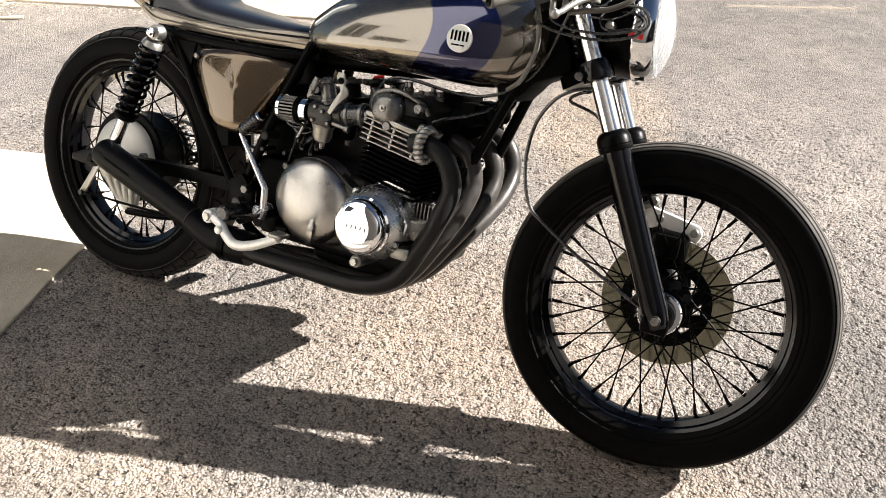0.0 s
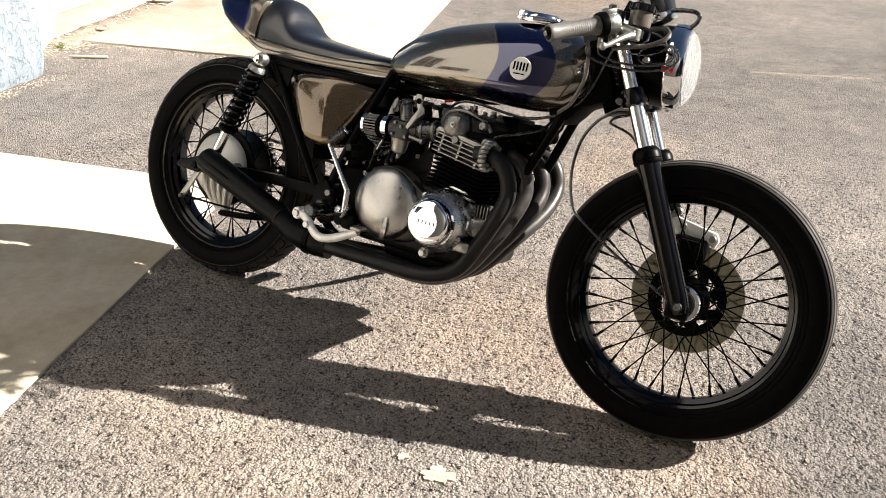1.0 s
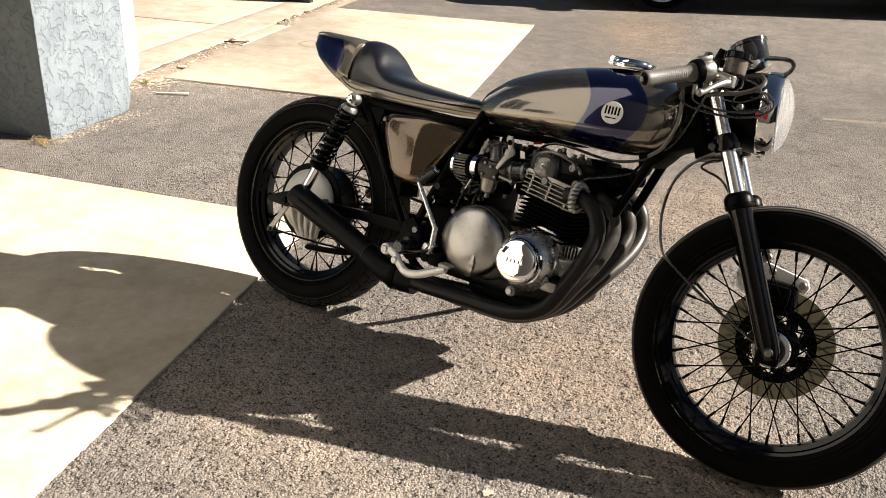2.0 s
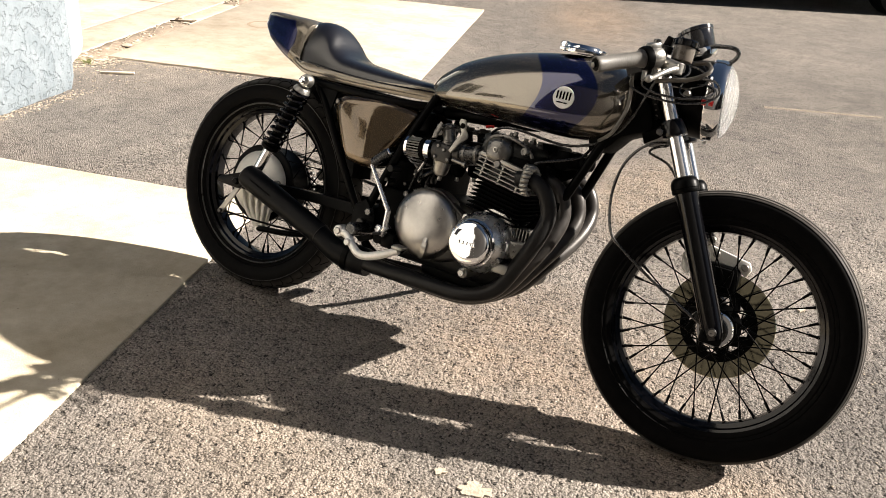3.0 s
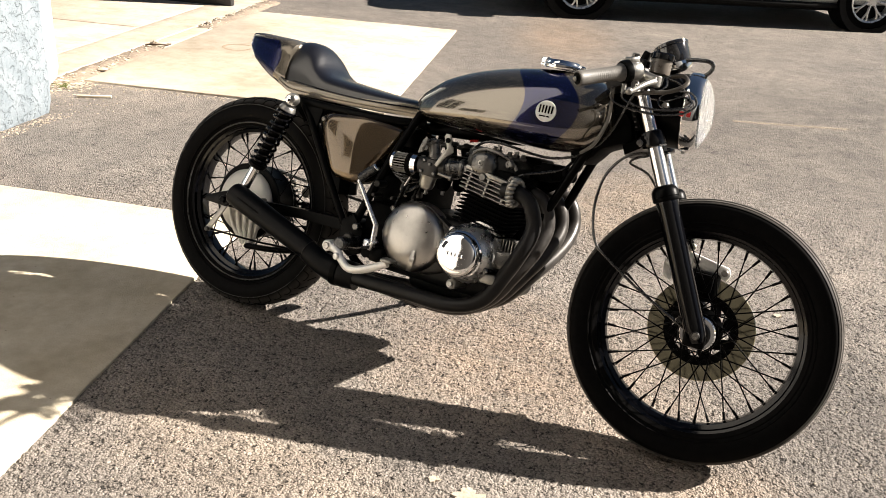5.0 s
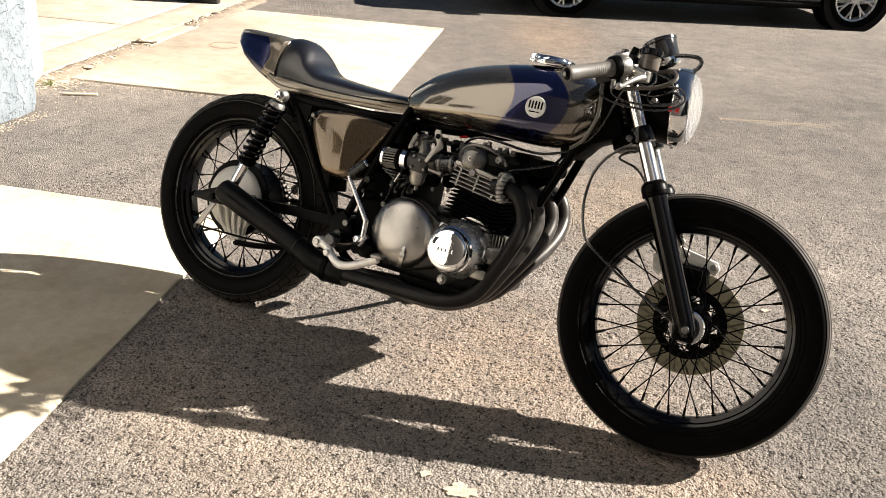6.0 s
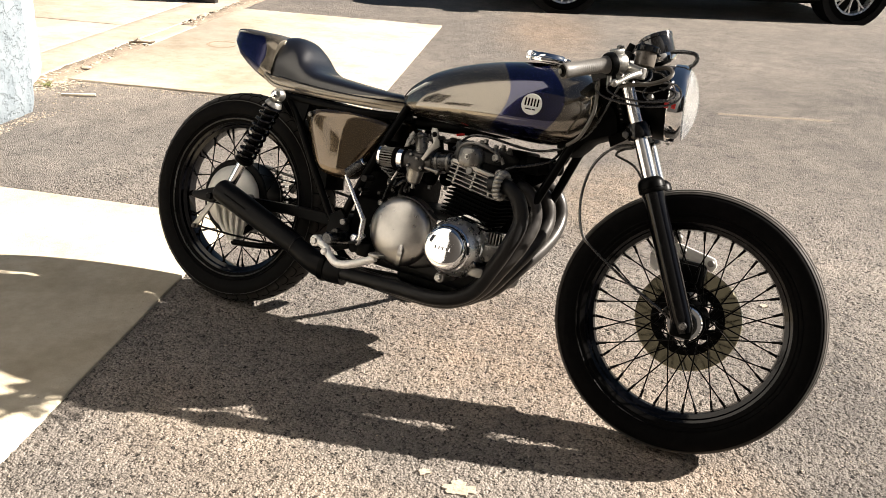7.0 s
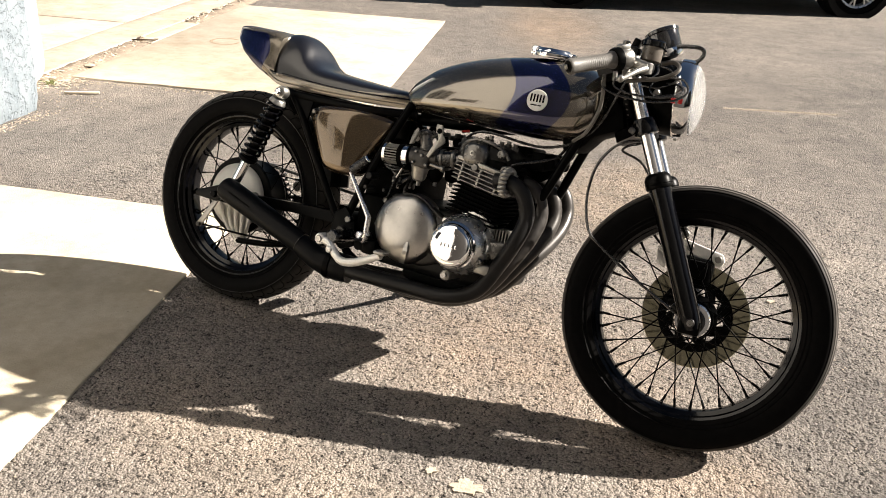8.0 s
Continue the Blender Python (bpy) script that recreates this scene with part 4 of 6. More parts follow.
# ---- engine ----
def fin_stack(x0, x1, half, zs, thick, tilt, material, name, label):
    """Cooling fins: each a rounded plate, all on one casting."""
    me = None
    for z in zs:
        if me is None:
            me = finish(box(x0, x1, -half, half, -thick / 2, thick / 2, 0.0011, 1), name)
        part(name, me, material, engine, label, tilt @ Matrix.Translation((0, 0, z)))


engine = part("crankcase", join(box(0.545, 0.905, -0.125, 0.150, 0.262, 0.425, 0.025, 3), box(0.56, 0.80, -0.11, 0.14, 0.40, 0.448, 0.02, 3), box(0.63, 0.86, -0.10, 0.12, 0.235, 0.29, 0.02, 3)), ENGINE_DARK, bike, "four-cylinder alloy engine case")
TILT = Matrix.Translation((0.83, 0, 0.43)) @ Matrix.Rotation(radians(9), 4, "Y") @ Matrix.Translation((-0.83, 0, -0.43))
part("cylinder_block", moved(box(0.762, 0.880, -0.135, 0.135, 0.42, 0.53, 0.008), TILT), CYL_BLACK, engine)
fin_stack(0.747, 0.892, 0.152, [0.446 + 0.0105 * k for k in range(8)], 0.0030, TILT, CYL_BLACK, "cylinder_fin", "black cylinder fin")
part("cylinder_head", moved(box(0.760, 0.872, -0.140, 0.140, 0.52, 0.585, 0.008), TILT), ALLOY_DULL, engine)
fin_stack(0.738, 0.885, 0.160, [0.530 + 0.0108 * k for k in range(5)], 0.0036, TILT, ALLOY, "head_fin", "pale alloy head fin")
for k in range(3):
    x = 0.758 + 0.052 * k
    part("fin_post", moved(box(x - 0.003, x + 0.003, -0.158, -0.140, 0.526, 0.578, 0.001), TILT), ALLOY, engine)
part("head_deck", moved(box(0.735, 0.885, -0.160, 0.160, 0.576, 0.588, 0.005), TILT), ALLOY, engine)
def oval(cx, cz, w, h, y, e=0.7, n=28):
    ring = []
    for j in range(n):
        c, s = math.cos(2 * math.pi * j / n), math.sin(2 * math.pi * j / n)
        ring.append((cx + w * math.copysign(abs(c) ** e, c), y, cz + h * math.copysign(abs(s) ** e, s)))
    return ring


cover = part("cam_cover", loft([oval(0.822, 0.600, w, h, y) for y, w, h in ((-0.140, 0.040, 0.020), (-0.136, 0.058, 0.032), (-0.126, 0.068, 0.038), (-0.10, 0.072, 0.040), (0.10, 0.072, 0.040), (0.13, 0.064, 0.036), (0.14, 0.03, 0.02))]), ENGINE_DARK, engine, "cast alloy cam cover", angle=45)
part("cover_end", loft([oval(0.806 + 0.1 * (y + 0.13), 0.608, w, h, y, 0.82) for y, w, h in ((-0.125, 0.037, 0.034), (-0.146, 0.036, 0.033), (-0.156, 0.032, 0.029), (-0.162, 0.024, 0.022), (-0.164, 0.010, 0.009))]), CARB_ALLOY, cover, "rounded alloy end of the cam cover", angle=50)
part("end_screw", lathe([(0.0065, 0), (0.0065, 0.004), (0.0035, 0.0045), (0.003, 0.002), (0, 0.002)], (0.803, -0.162, 0.611), (0.803, -1, 0.611), 14), STEEL, cover)
part("end_rim", tube([(0.762, -0.138, 0.596), (0.768, -0.138, 0.632), (0.800, -0.138, 0.646), (0.840, -0.136, 0.643), (0.872, -0.130, 0.630), (0.888, -0.126, 0.610)], 0.0050, 10, 5), CARB_ALLOY, cover)
# black block in place of a hollow; the recess's shade is its colour
part("shadow_recess", box(0.838, 0.888, -0.146, -0.120, 0.572, 0.604, 0.006), CYL_BLACK, cover)
for x, z, r, d in ((0.897, 0.585, 0.0125, 0.026), (0.815, 0.577, 0.0105, 0.026), (0.872, 0.622, 0.011, 0.010), (0.758, 0.585, 0.011, 0.022)):
    part("head_bolt", lathe([(r, 0), (r, d), (r * 0.8, d + 0.003), (r * 0.45, d + 0.0035), (0, d + 0.002)], (x, -0.134, z), (x, -1, z), 14), CARB_ALLOY, cover)
part("bolt_tower", join(rod((0.752, -0.128, 0.568), (0.762, -0.128, 0.632), 0.0095, seg=14, bevel=0.002), rod((0.761, -0.128, 0.626), (0.763, -0.128, 0.642), 0.0125, seg=6, bevel=0.002), rod((0.750, -0.128, 0.576), (0.751, -0.128, 0.588), 0.014, seg=14, bevel=0.003)), CARB_ALLOY, cover)
for x, y, z, h in ((0.775, -0.09, 0.632, 0.018), (0.845, -0.09, 0.635, 0.018), (0.865, -0.045, 0.632, 0.020), (0.775, -0.03, 0.635, 0.022), (0.835, -0.02, 0.636, 0.020), (0.80, -0.06, 0.636, 0.026)):
    part("cover_bolt", join(rod((x, y, z - 0.012), (x, y, z + h * 0.6), 0.0095, seg=12, bevel=0.002), rod((x, y, z + h * 0.55), (x, y, z + h), 0.0065, seg=6, bevel=0.001)), CARB_ALLOY, cover)
part("tacho_drive", box(0.845, 0.890, -0.100, -0.04, 0.585, 0.622, 0.006), CYL_BLACK, cover)
for y in (-0.118, -0.042, 0.042, 0.118):
    part("spark_lead", tube([(0.880, y, 0.588), (0.905, y * 0.95, 0.605), (0.950, y * 0.75, 0.622), (0.985, y * 0.5, 0.640), (1.00, y * 0.35, 0.665)], 0.0036, 8, 6), WIRE, engine)

# clutch side cover: a broad shallow dome with a rounded skirt
cc = Vector((0.643, -0.116, 0.377))
part("clutch_cover", lathe([(0.095, -0.02), (0.0955, 0.010), (0.094, 0.020), (0.090, 0.030), (0.083, 0.038), (0.072, 0.0435), (0.056, 0.048), (0.036, 0.051), (0.016, 0.0525), (0, 0.053)], cc, cc + Vector((0, -1, 0)), 64), COVER_ALLOY, engine, "worn brushed alloy clutch cover", angle=50)
part("cover_web", join(plate([(0.560, 0.400), (0.585, 0.452), (0.625, 0.470), (0.670, 0.468), (0.712, 0.446), (0.745, 0.428), (0.800, 0.412), (0.812, 0.330), (0.700, 0.285), (0.620, 0.290)], -0.136, -0.100, 0.012), tube([(0.585, -0.134, 0.450), (0.625, -0.135, 0.467), (0.670, -0.135, 0.465), (0.712, -0.135, 0.443), (0.745, -0.135, 0.425), (0.795, -0.135, 0.409)], 0.0045, 10, 5)), ALLOY_DULL, engine, "dark alloy side casing with a rolled rim", angle=50)
for a in (140, 185):
    p = cc + Vector((0.096 * math.cos(radians(a)), -0.004, 0.096 * math.sin(radians(a))))
    part("cover_screw", lathe([(0.0065, 0), (0.0065, 0.010), (0.0048, 0.012), (0.002, 0.012), (0, 0.010)], p, p + Vector((0, -1, 0)), 12), CARB_ALLOY, engine)
for x, z in ((0.597, 0.452), (0.656, 0.462), (0.713, 0.431), (0.775, 0.405)):
    part("cover_screw", lathe([(0.0075, 0), (0.0075, 0.004), (0.0058, 0.005), (0.0052, 0.009), (0, 0.009)], Vector((x, -0.134, z)), Vector((x, -1, z)), 14), ALLOY_DULL, engine)
part("clutch_rib", loft([[(x + dx, y, z + dz) for dx, dz in ((-0.007, -0.003), (0.007, -0.003), (0.004, 0.003), (-0.004, 0.003))] for x, y, z in ((0.668, -0.164, 0.350), (0.671, -0.172, 0.330), (0.668, -0.170, 0.308), (0.660, -0.158, 0.290))]), COVER_ALLOY, engine)

# points cover at the crank's end: polished, with a stepped rim
gc = Vector((0.822, -0.160, 0.378))
part("ignition_housing", lathe([(0.078, -0.06), (0.078, 0.0), (0.074, 0.020), (0.066, 0.032), (0.061, 0.042), (0.058, 0.046)], gc, gc + Vector((0, -1, 0)), 48), HOUSING, engine, "bright alloy ignition housing", angle=50)
pc = gc + Vector((0, -0.044, 0))
points = part("points_cover", lathe([(0.060, 0), (0.0605, 0.005), (0.057, 0.008), (0.0565, 0.013), (0.057, 0.016), (0.0555, 0.026), (0.052, 0.031), (0.046, 0.0335), (0.030, 0.0345), (0, 0.035)], pc, pc + Vector((0, -1, 0)), 64), CHROME, engine, "polished chrome points cover", angle=40)
for a in (-38, 142):
    p = pc + Vector((0.046 * math.cos(radians(a)), -0.027, 0.046 * math.sin(radians(a))))
    part("cover_screw", lathe([(0.0068, 0), (0.0068, 0.004), (0.005, 0.006), (0.003, 0.006), (0, 0.004)], p, p + Vector((0, -1, 0)), 12), STEEL, points)
for k in range(5):
    part("cover_mark", box(pc.x - 0.024 + 0.0105 * k, pc.x - 0.018 + 0.0105 * k, pc.y - 0.0357, pc.y - 0.0342, pc.z - 0.004, pc.z + 0.005, 0.0006), CHROME, points)
for k in range(5):
    g = radians(-28 + 21 * k)
    p = gc + Vector((0.073 * math.cos(g), -0.002, 0.073 * math.sin(g)))
    part("housing_rib", rod(p + Vector((0, 0.03, 0)), p + Vector((-0.006 * math.cos(g), -0.022, -0.006 * math.sin(g))), 0.0075, 0.005, seg=12, bevel=0.002), HOUSING, engine)
part("housing_lug", box(0.872, 0.915, -0.175, -0.12, 0.318, 0.345, 0.006), ALLOY, engine)
part("lug_bolt", rod((0.89, -0.19, 0.352), (0.89, -0.12, 0.352), 0.008, seg=12, bevel=0.002), CARB_ALLOY, engine)
part("drain_boss", rod((0.812, -0.205, 0.298), (0.812, -0.12, 0.298), 0.0135, seg=14, bevel=0.003), ALLOY, engine)
part("side_lug", box(0.87, 0.94, -0.16, -0.10, 0.36, 0.405, 0.008), CARB_ALLOY, engine)
part("drain_bolt", rod((0.812, -0.213, 0.298), (0.812, -0.203, 0.298), 0.009, seg=6, bevel=0.001), STEEL, engine)
part("starter_fins", join(*[box(0.872 + 0.0085 * k, 0.876 + 0.0085 * k, -0.135, 0.10, 0.392, 0.436, 0.001, 1) for k in range(8)]), ALLOY, engine)
part("cylinder_base", join(box(0.748, 0.872, -0.150, 0.10, 0.418, 0.434, 0.005), lathe([(0.060, 0), (0.060, 0.03), (0.055, 0.036), (0.040, 0.038)], (0.835, -0.105, 0.410), (0.835, -1, 0.410), 36)), HOUSING, engine, "bright alloy cylinder base")
part("oil_filter", rod((0.885, -0.01, 0.335), (0.935, -0.01, 0.335), 0.040, seg=28, bevel=0.006), CYL_BLACK, engine)
part("sprocket_cover", box(0.50, 0.62, 0.10, 0.165, 0.30, 0.44, 0.02), ALLOY_DULL, engine)
part("alternator_cover", lathe([(0.085, -0.05), (0.085, 0.015), (0.079, 0.032), (0.060, 0.041), (0, 0.044)], (0.800, 0.175, 0.368), (0.800, 1, 0.368), 48), ALLOY, engine)
for y in (-0.045, 0.045):
    part("ignition_coil", join(rod((0.905, y, 0.612), (0.985, y, 0.628), 0.021, seg=20, bevel=0.005), box(0.925, 0.960, y - 0.024, y + 0.024, 0.598, 0.645, 0.004), rod((0.895, y, 0.610), (0.908, y, 0.613), 0.010, seg=12, bevel=0.002)), CYL_BLACK, engine, "black ignition coil")
part("coil_bracket", join(plate([(0.888, 0.560), (0.925, 0.555), (1.005, 0.612), (1.000, 0.650), (0.962, 0.640), (0.930, 0.600), (0.885, 0.585)], -0.024, -0.014, 0.003), box(0.845, 0.905, -0.02, 0.09, 0.590, 0.650, 0.008)), CYL_BLACK, engine)

part("engine_hanger", plate([(0.885, 0.425), (0.935, 0.50), (0.955, 0.49), (0.925, 0.41), (0.93, 0.36), (0.895, 0.36)], -0.075, -0.066, 0.002), SATIN_BLACK, engine)
part("breather_hose", tube([(0.60, -0.06, 0.45), (0.57, -0.09, 0.475), (0.60, -0.11, 0.50), (0.63, -0.10, 0.53)], 0.006, 8, 5), WIRE, engine)


# ---- carburettors with pod filters ----
def carburettor(y, first):
    body = part("carburettor", join(rod((0.625, y, 0.568), (0.708, y, 0.578), 0.024, seg=24, bevel=0.003), box(0.640, 0.690, y - 0.028, y + 0.026, 0.545, 0.592, 0.008)), ALLOY_DULL, bike, "alloy carburettor with a pod filter")
    # inner carburettors take black and dull alloy: their shade put into the colour
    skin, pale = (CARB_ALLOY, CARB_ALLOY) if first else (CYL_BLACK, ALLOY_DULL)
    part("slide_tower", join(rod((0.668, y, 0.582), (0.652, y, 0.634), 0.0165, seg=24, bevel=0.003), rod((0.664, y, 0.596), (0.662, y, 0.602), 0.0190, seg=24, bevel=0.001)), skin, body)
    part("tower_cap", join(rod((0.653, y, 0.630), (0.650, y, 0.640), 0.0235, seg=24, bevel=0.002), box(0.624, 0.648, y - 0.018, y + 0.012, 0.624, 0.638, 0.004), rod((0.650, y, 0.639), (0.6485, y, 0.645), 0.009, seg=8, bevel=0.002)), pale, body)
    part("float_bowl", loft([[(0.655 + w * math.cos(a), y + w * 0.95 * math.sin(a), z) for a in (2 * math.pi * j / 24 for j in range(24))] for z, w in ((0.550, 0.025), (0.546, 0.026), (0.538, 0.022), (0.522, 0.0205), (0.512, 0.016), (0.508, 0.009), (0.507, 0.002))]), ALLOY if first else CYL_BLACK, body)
    part("drain_plug", rod((0.657, y, 0.496), (0.657, y, 0.510), 0.0055, seg=8, bevel=0.001), STEEL, body)
    for x, z in ((0.646, 0.556), (0.684, 0.556), (0.668, 0.578), (0.650, 0.585)):
        part("carb_screw", lathe([(0.005, 0), (0.005, 0.005), (0.0035, 0.007), (0, 0.007)], (x, y - 0.027, z), (x, -9, z), 10), pale, body)
    part("manifold", rod((0.704, y, 0.578), (0.757, y * 0.97, 0.585), 0.0235, seg=24, bevel=0.003), WIRE, body)
    for t in (0.15, 0.75):
        a, b = Vector((0.704, y, 0.578)), Vector((0.757, y * 0.97, 0.585))
        part("clamp", rod(a.lerp(b, t), a.lerp(b, t + 0.15), 0.0258, seg=24, bevel=0.001), pale, body)
    # pleated pod
    a, b = Vector((0.545, y - 0.004, 0.562)), Vector((0.628, y, 0.568))
    pod = part("pod_filter", lathe([(0.020, 0.008), (0.0225, 0.010), (0.0235, 0.046), (0.021, 0.048)], a, b, 24), CYL_BLACK, body, "pleated pod air filter")
    pleats = bmesh.new()
    for k in range(22):
        g = 2 * math.pi * k / 22
        pleats = join(pleats, moved(box(0.021, 0.0265, 0.010, 0.046, -0.0013, 0.0013, 0), Matrix.Rotation(g, 4, "Y")))
    part("pleats", moved(pleats, turn_to(a, b)), PLEAT, pod)
    part("end_cap", lathe([(0, 0), (0.022, 0.0005), (0.0285, 0.003), (0.0285, 0.010), (0.026, 0.011)], a, b, 32), CHROME, pod)
    part("neck_band", lathe([(0.026, 0.045), (0.0285, 0.046), (0.0285, 0.056), (0.024, 0.058), (0.022, 0.066)], a, b, 32), CYL_BLACK, pod)
    part("hose_clamp", lathe([(0.024, 0.060), (0.0275, 0.060), (0.0275, 0.074), (0.024, 0.074)], a, b, 32), CHROME, pod)
    if first:
        part("linkage", plate([(0.682, 0.580), (0.690, 0.575), (0.706, 0.600), (0.728, 0.621), (0.725, 0.633), (0.717, 0.640), (0.718, 0.650), (0.712, 0.664), (0.697, 0.664), (0.695, 0.654), (0.703, 0.640), (0.708, 0.627), (0.694, 0.606)], y - 0.034, y - 0.029, 0.0012), ALLOY, body)
        part("linkage_eye", lathe([(0.0030, -0.002), (0.0065, -0.002), (0.0070, 0.003), (0.0030, 0.003)], (0.708, y - 0.033, 0.648), (0.708, -9, 0.648), 18), CYL_BLACK, body)
        part("cap_bolt", lathe([(0.0075, 0), (0.0075, 0.006), (0.005, 0.009), (0, 0.010)], (0.638, y - 0.016, 0.617), (0.630, -9, 0.617), 14), PLATE_ALLOY, body)
        part("choke_lever", join(plate([(0.626, 0.600), (0.640, 0.604), (0.652, 0.640), (0.642, 0.646), (0.630, 0.622)], y - 0.032, y - 0.029, 0.001), rod((0.636, y - 0.036, 0.612), (0.636, y - 0.026, 0.612), 0.005, seg=8)), CARB_ALLOY, body)
        part("idle_screw", join(rod((0.700, y - 0.034, 0.560), (0.735, y - 0.036, 0.556), 0.0045, seg=10), rod((0.733, y - 0.036, 0.556), (0.742, y - 0.036, 0.555), 0.008, seg=12, bevel=0.001)), CARB_ALLOY, body)


for i, y in enumerate((-0.145, -0.05, 0.05, 0.145)):
    carburettor(y, i == 0)
part("carb_rail", box(0.70, 0.712, -0.15, 0.15, 0.596, 0.612, 0.002), SATIN_BLACK, bike)
part("fuel_hose", tube([(0.716, -0.070, 0.656), (0.724, -0.065, 0.659), (0.733, -0.058, 0.661)], 0.0035, 8, 5), RED, bike, "red fuel hose")
part("throttle_cable", tube([(0.71, -0.06, 0.62), (0.78, -0.075, 0.668), (0.95, -0.06, 0.66), (1.06, -0.05, 0.72), (1.13, -0.09, 0.86)], 0.0035, 8, 6), WIRE, bike)


# ---- exhaust: four headers into one ----
PORTS = (-0.160, -0.056, 0.056, 0.160)
for i, y in enumerate(PORTS):
    k = i * 0.033
    path = [(0.878, y, 0.556), (0.915, y, 0.560), (0.955, y * 0.99, 0.540), (0.976, y * 0.95, 0.485), (0.966 + 0.004 * i, y * 0.80 - 0.035, 0.425),
            (0.932 + 0.006 * i, y * 0.50 - 0.075, 0.352), (0.885 + 0.004 * i, -0.158 + k, 0.272), (0.80, -0.166 + k * 1.15, 0.236 - (0.012 if i in (1, 2) else 0)), (0.66, -0.168 + k * 1.0, 0.232 - (0.012 if i in (1, 2) else 0)), (0.52, -0.160 + k * 0.55, 0.226), (0.462, -0.150 + k * 0.2, 0.226)]
    part("header_pipe", tube(path, 0.0198, 18, 7), HEADER if i == 0 else HEADER_SUNLIT, bike, "matt black exhaust header" if i == 0 else "inner black exhaust header, lightened as if in sun")
    fl = Vector((0.902, y, 0.558))
    # inner clamps are black in place of alloy, shade put into the colour
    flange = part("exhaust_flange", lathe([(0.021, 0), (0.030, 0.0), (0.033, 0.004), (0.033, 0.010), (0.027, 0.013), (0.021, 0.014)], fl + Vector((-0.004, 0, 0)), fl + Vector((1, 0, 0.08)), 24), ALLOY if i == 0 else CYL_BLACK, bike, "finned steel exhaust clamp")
    bead = bmesh.new()
    bmesh.ops.create_uvsphere(bead, u_segments=10, v_segments=7, radius=1.0)
    moved(bead, Matrix.Diagonal((0.0085, 0.0125, 0.0062, 1)))
    bead = finish(bead, "clamp_fin", 80)
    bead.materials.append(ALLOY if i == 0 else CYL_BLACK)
    for j in range(18):
        part("clamp_fin", bead, None, flange, at=turn_to(fl, fl + Vector((1, 0, -0.05))) @ Matrix.Rotation(2 * math.pi * j / 18, 4, "Y") @ Matrix.Translation((0.0315, 0.008, 0)) @ Matrix.Rotation(0.35, 4, "X"))
part("collector", tube([(0.500, -0.142, 0.226), (0.462, -0.146, 0.226), (0.430, -0.152, 0.228), (0.395, -0.160, 0.236), (0.350, -0.166, 0.256), (0.330, -0.168, 0.268)], [0.038, 0.040, 0.037, 0.033, 0.030, 0.030], 28, 5), MATT_BLACK, bike)
part("collector_clamp", lathe([(0.038, 0), (0.0415, 0.001), (0.0415, 0.016), (0.038, 0.017)], (0.448, -0.149, 0.227), (0.43, -0.152, 0.228), 32), SATIN_BLACK, bike)
m0, m1 = Vector((0.345, -0.167, 0.262)), Vector((0.052, -0.178, 0.362))
n = (m1 - m0).length
muffler = part("muffler", lathe([(0.0285, 0), (0.0305, 0.002), (0.031, 0.02), (0.0325, 0.10), (0.034, 0.20), (0.0345, n - 0.03), (0.0325, n - 0.004), (0.029, n), (0.026, n), (0.026, n - 0.02), (0, n - 0.02)], m0, m1, 40), MATT_BLACK, bike, "short matt black megaphone muffler")
part("weld_bead", lathe([(0.030, 0.001), (0.0314, 0.0015), (0.0314, 0.0028), (0.030, 0.003)], m0, m1, 32), ALLOY_DULL, muffler)
for k in range(2):
    q = m0.lerp(m1, 0.66 + 0.13 * k) + Vector((0.003, -0.032, 0.008))
    part("slot", moved(box(-0.002, 0.002, -0.022, 0.022, -0.0022, 0.0022, 0.001), turn_to(q, q + (m1 - m0))), INK, muffler)
part("hanger", plate([(0.055, 0.345), (0.04, 0.368), (-0.005, 0.352), (-0.06, 0.330), (-0.06, 0.314), (0.02, 0.312)], -0.168, -0.156, 0.003), MATT_BLACK, bike, "muffler hanger bracket")
part("hanger_bolt", rod((0.012, -0.178, 0.332), (0.012, -0.15, 0.332), 0.011, seg=6, bevel=0.002), SATIN_BLACK, bike)

# ---- controls: kick starter, rear set ----
KICK = plain("kick_chrome", (0.80, 0.80, 0.81), 0.20, 0.85, grain=80, vary=0.08, bump=0.0002)
kick = part("kick_lever", join(rod((0.4695, -0.182, 0.493), (0.5495, -0.182, 0.387), 0.0056, 0.0072, 14, 0.002), rod((0.5495, -0.182, 0.392), (0.549, -0.180, 0.338), 0.0074, 0.0078, 14, 0.003), rod((0.553, -0.180, 0.346), (0.537, -0.172, 0.318), 0.0100, 0.0115, 16, 0.003), rod((0.528, -0.178, 0.330), (0.528, -0.128, 0.330), 0.0125, seg=20, bevel=0.003)), KICK, bike, "bright chromed kick start lever")
part("pinch_bolt", rod((0.522, -0.186, 0.318), (0.545, -0.188, 0.324), 0.0048, seg=6, bevel=0.001), ALLOY_DULL, kick)
part("kick_rubber", rod((0.472, -0.182, 0.497), (0.516, -0.183, 0.536), 0.0125, seg=16, bevel=0.003), WIRE, kick)
part("kick_cap", rod((0.515, -0.183, 0.535), (0.5205, -0.183, 0.540), 0.0118, seg=16, bevel=0.003), CHROME, kick)
ribs = bmesh.new()
for k in range(7):
    c = Vector((0.472, -0.182, 0.497)).lerp(Vector((0.516, -0.183, 0.536)), (k + 1) / 8)
    ribs = join(ribs, lathe([(0.0125, -0.002), (0.0135, -0.0012), (0.0135, 0.0012), (0.0125, 0.002)], c, c + Vector((0.044, -0.001, 0.039)), 16))
part("kick_ribs", ribs, WIRE, kick)
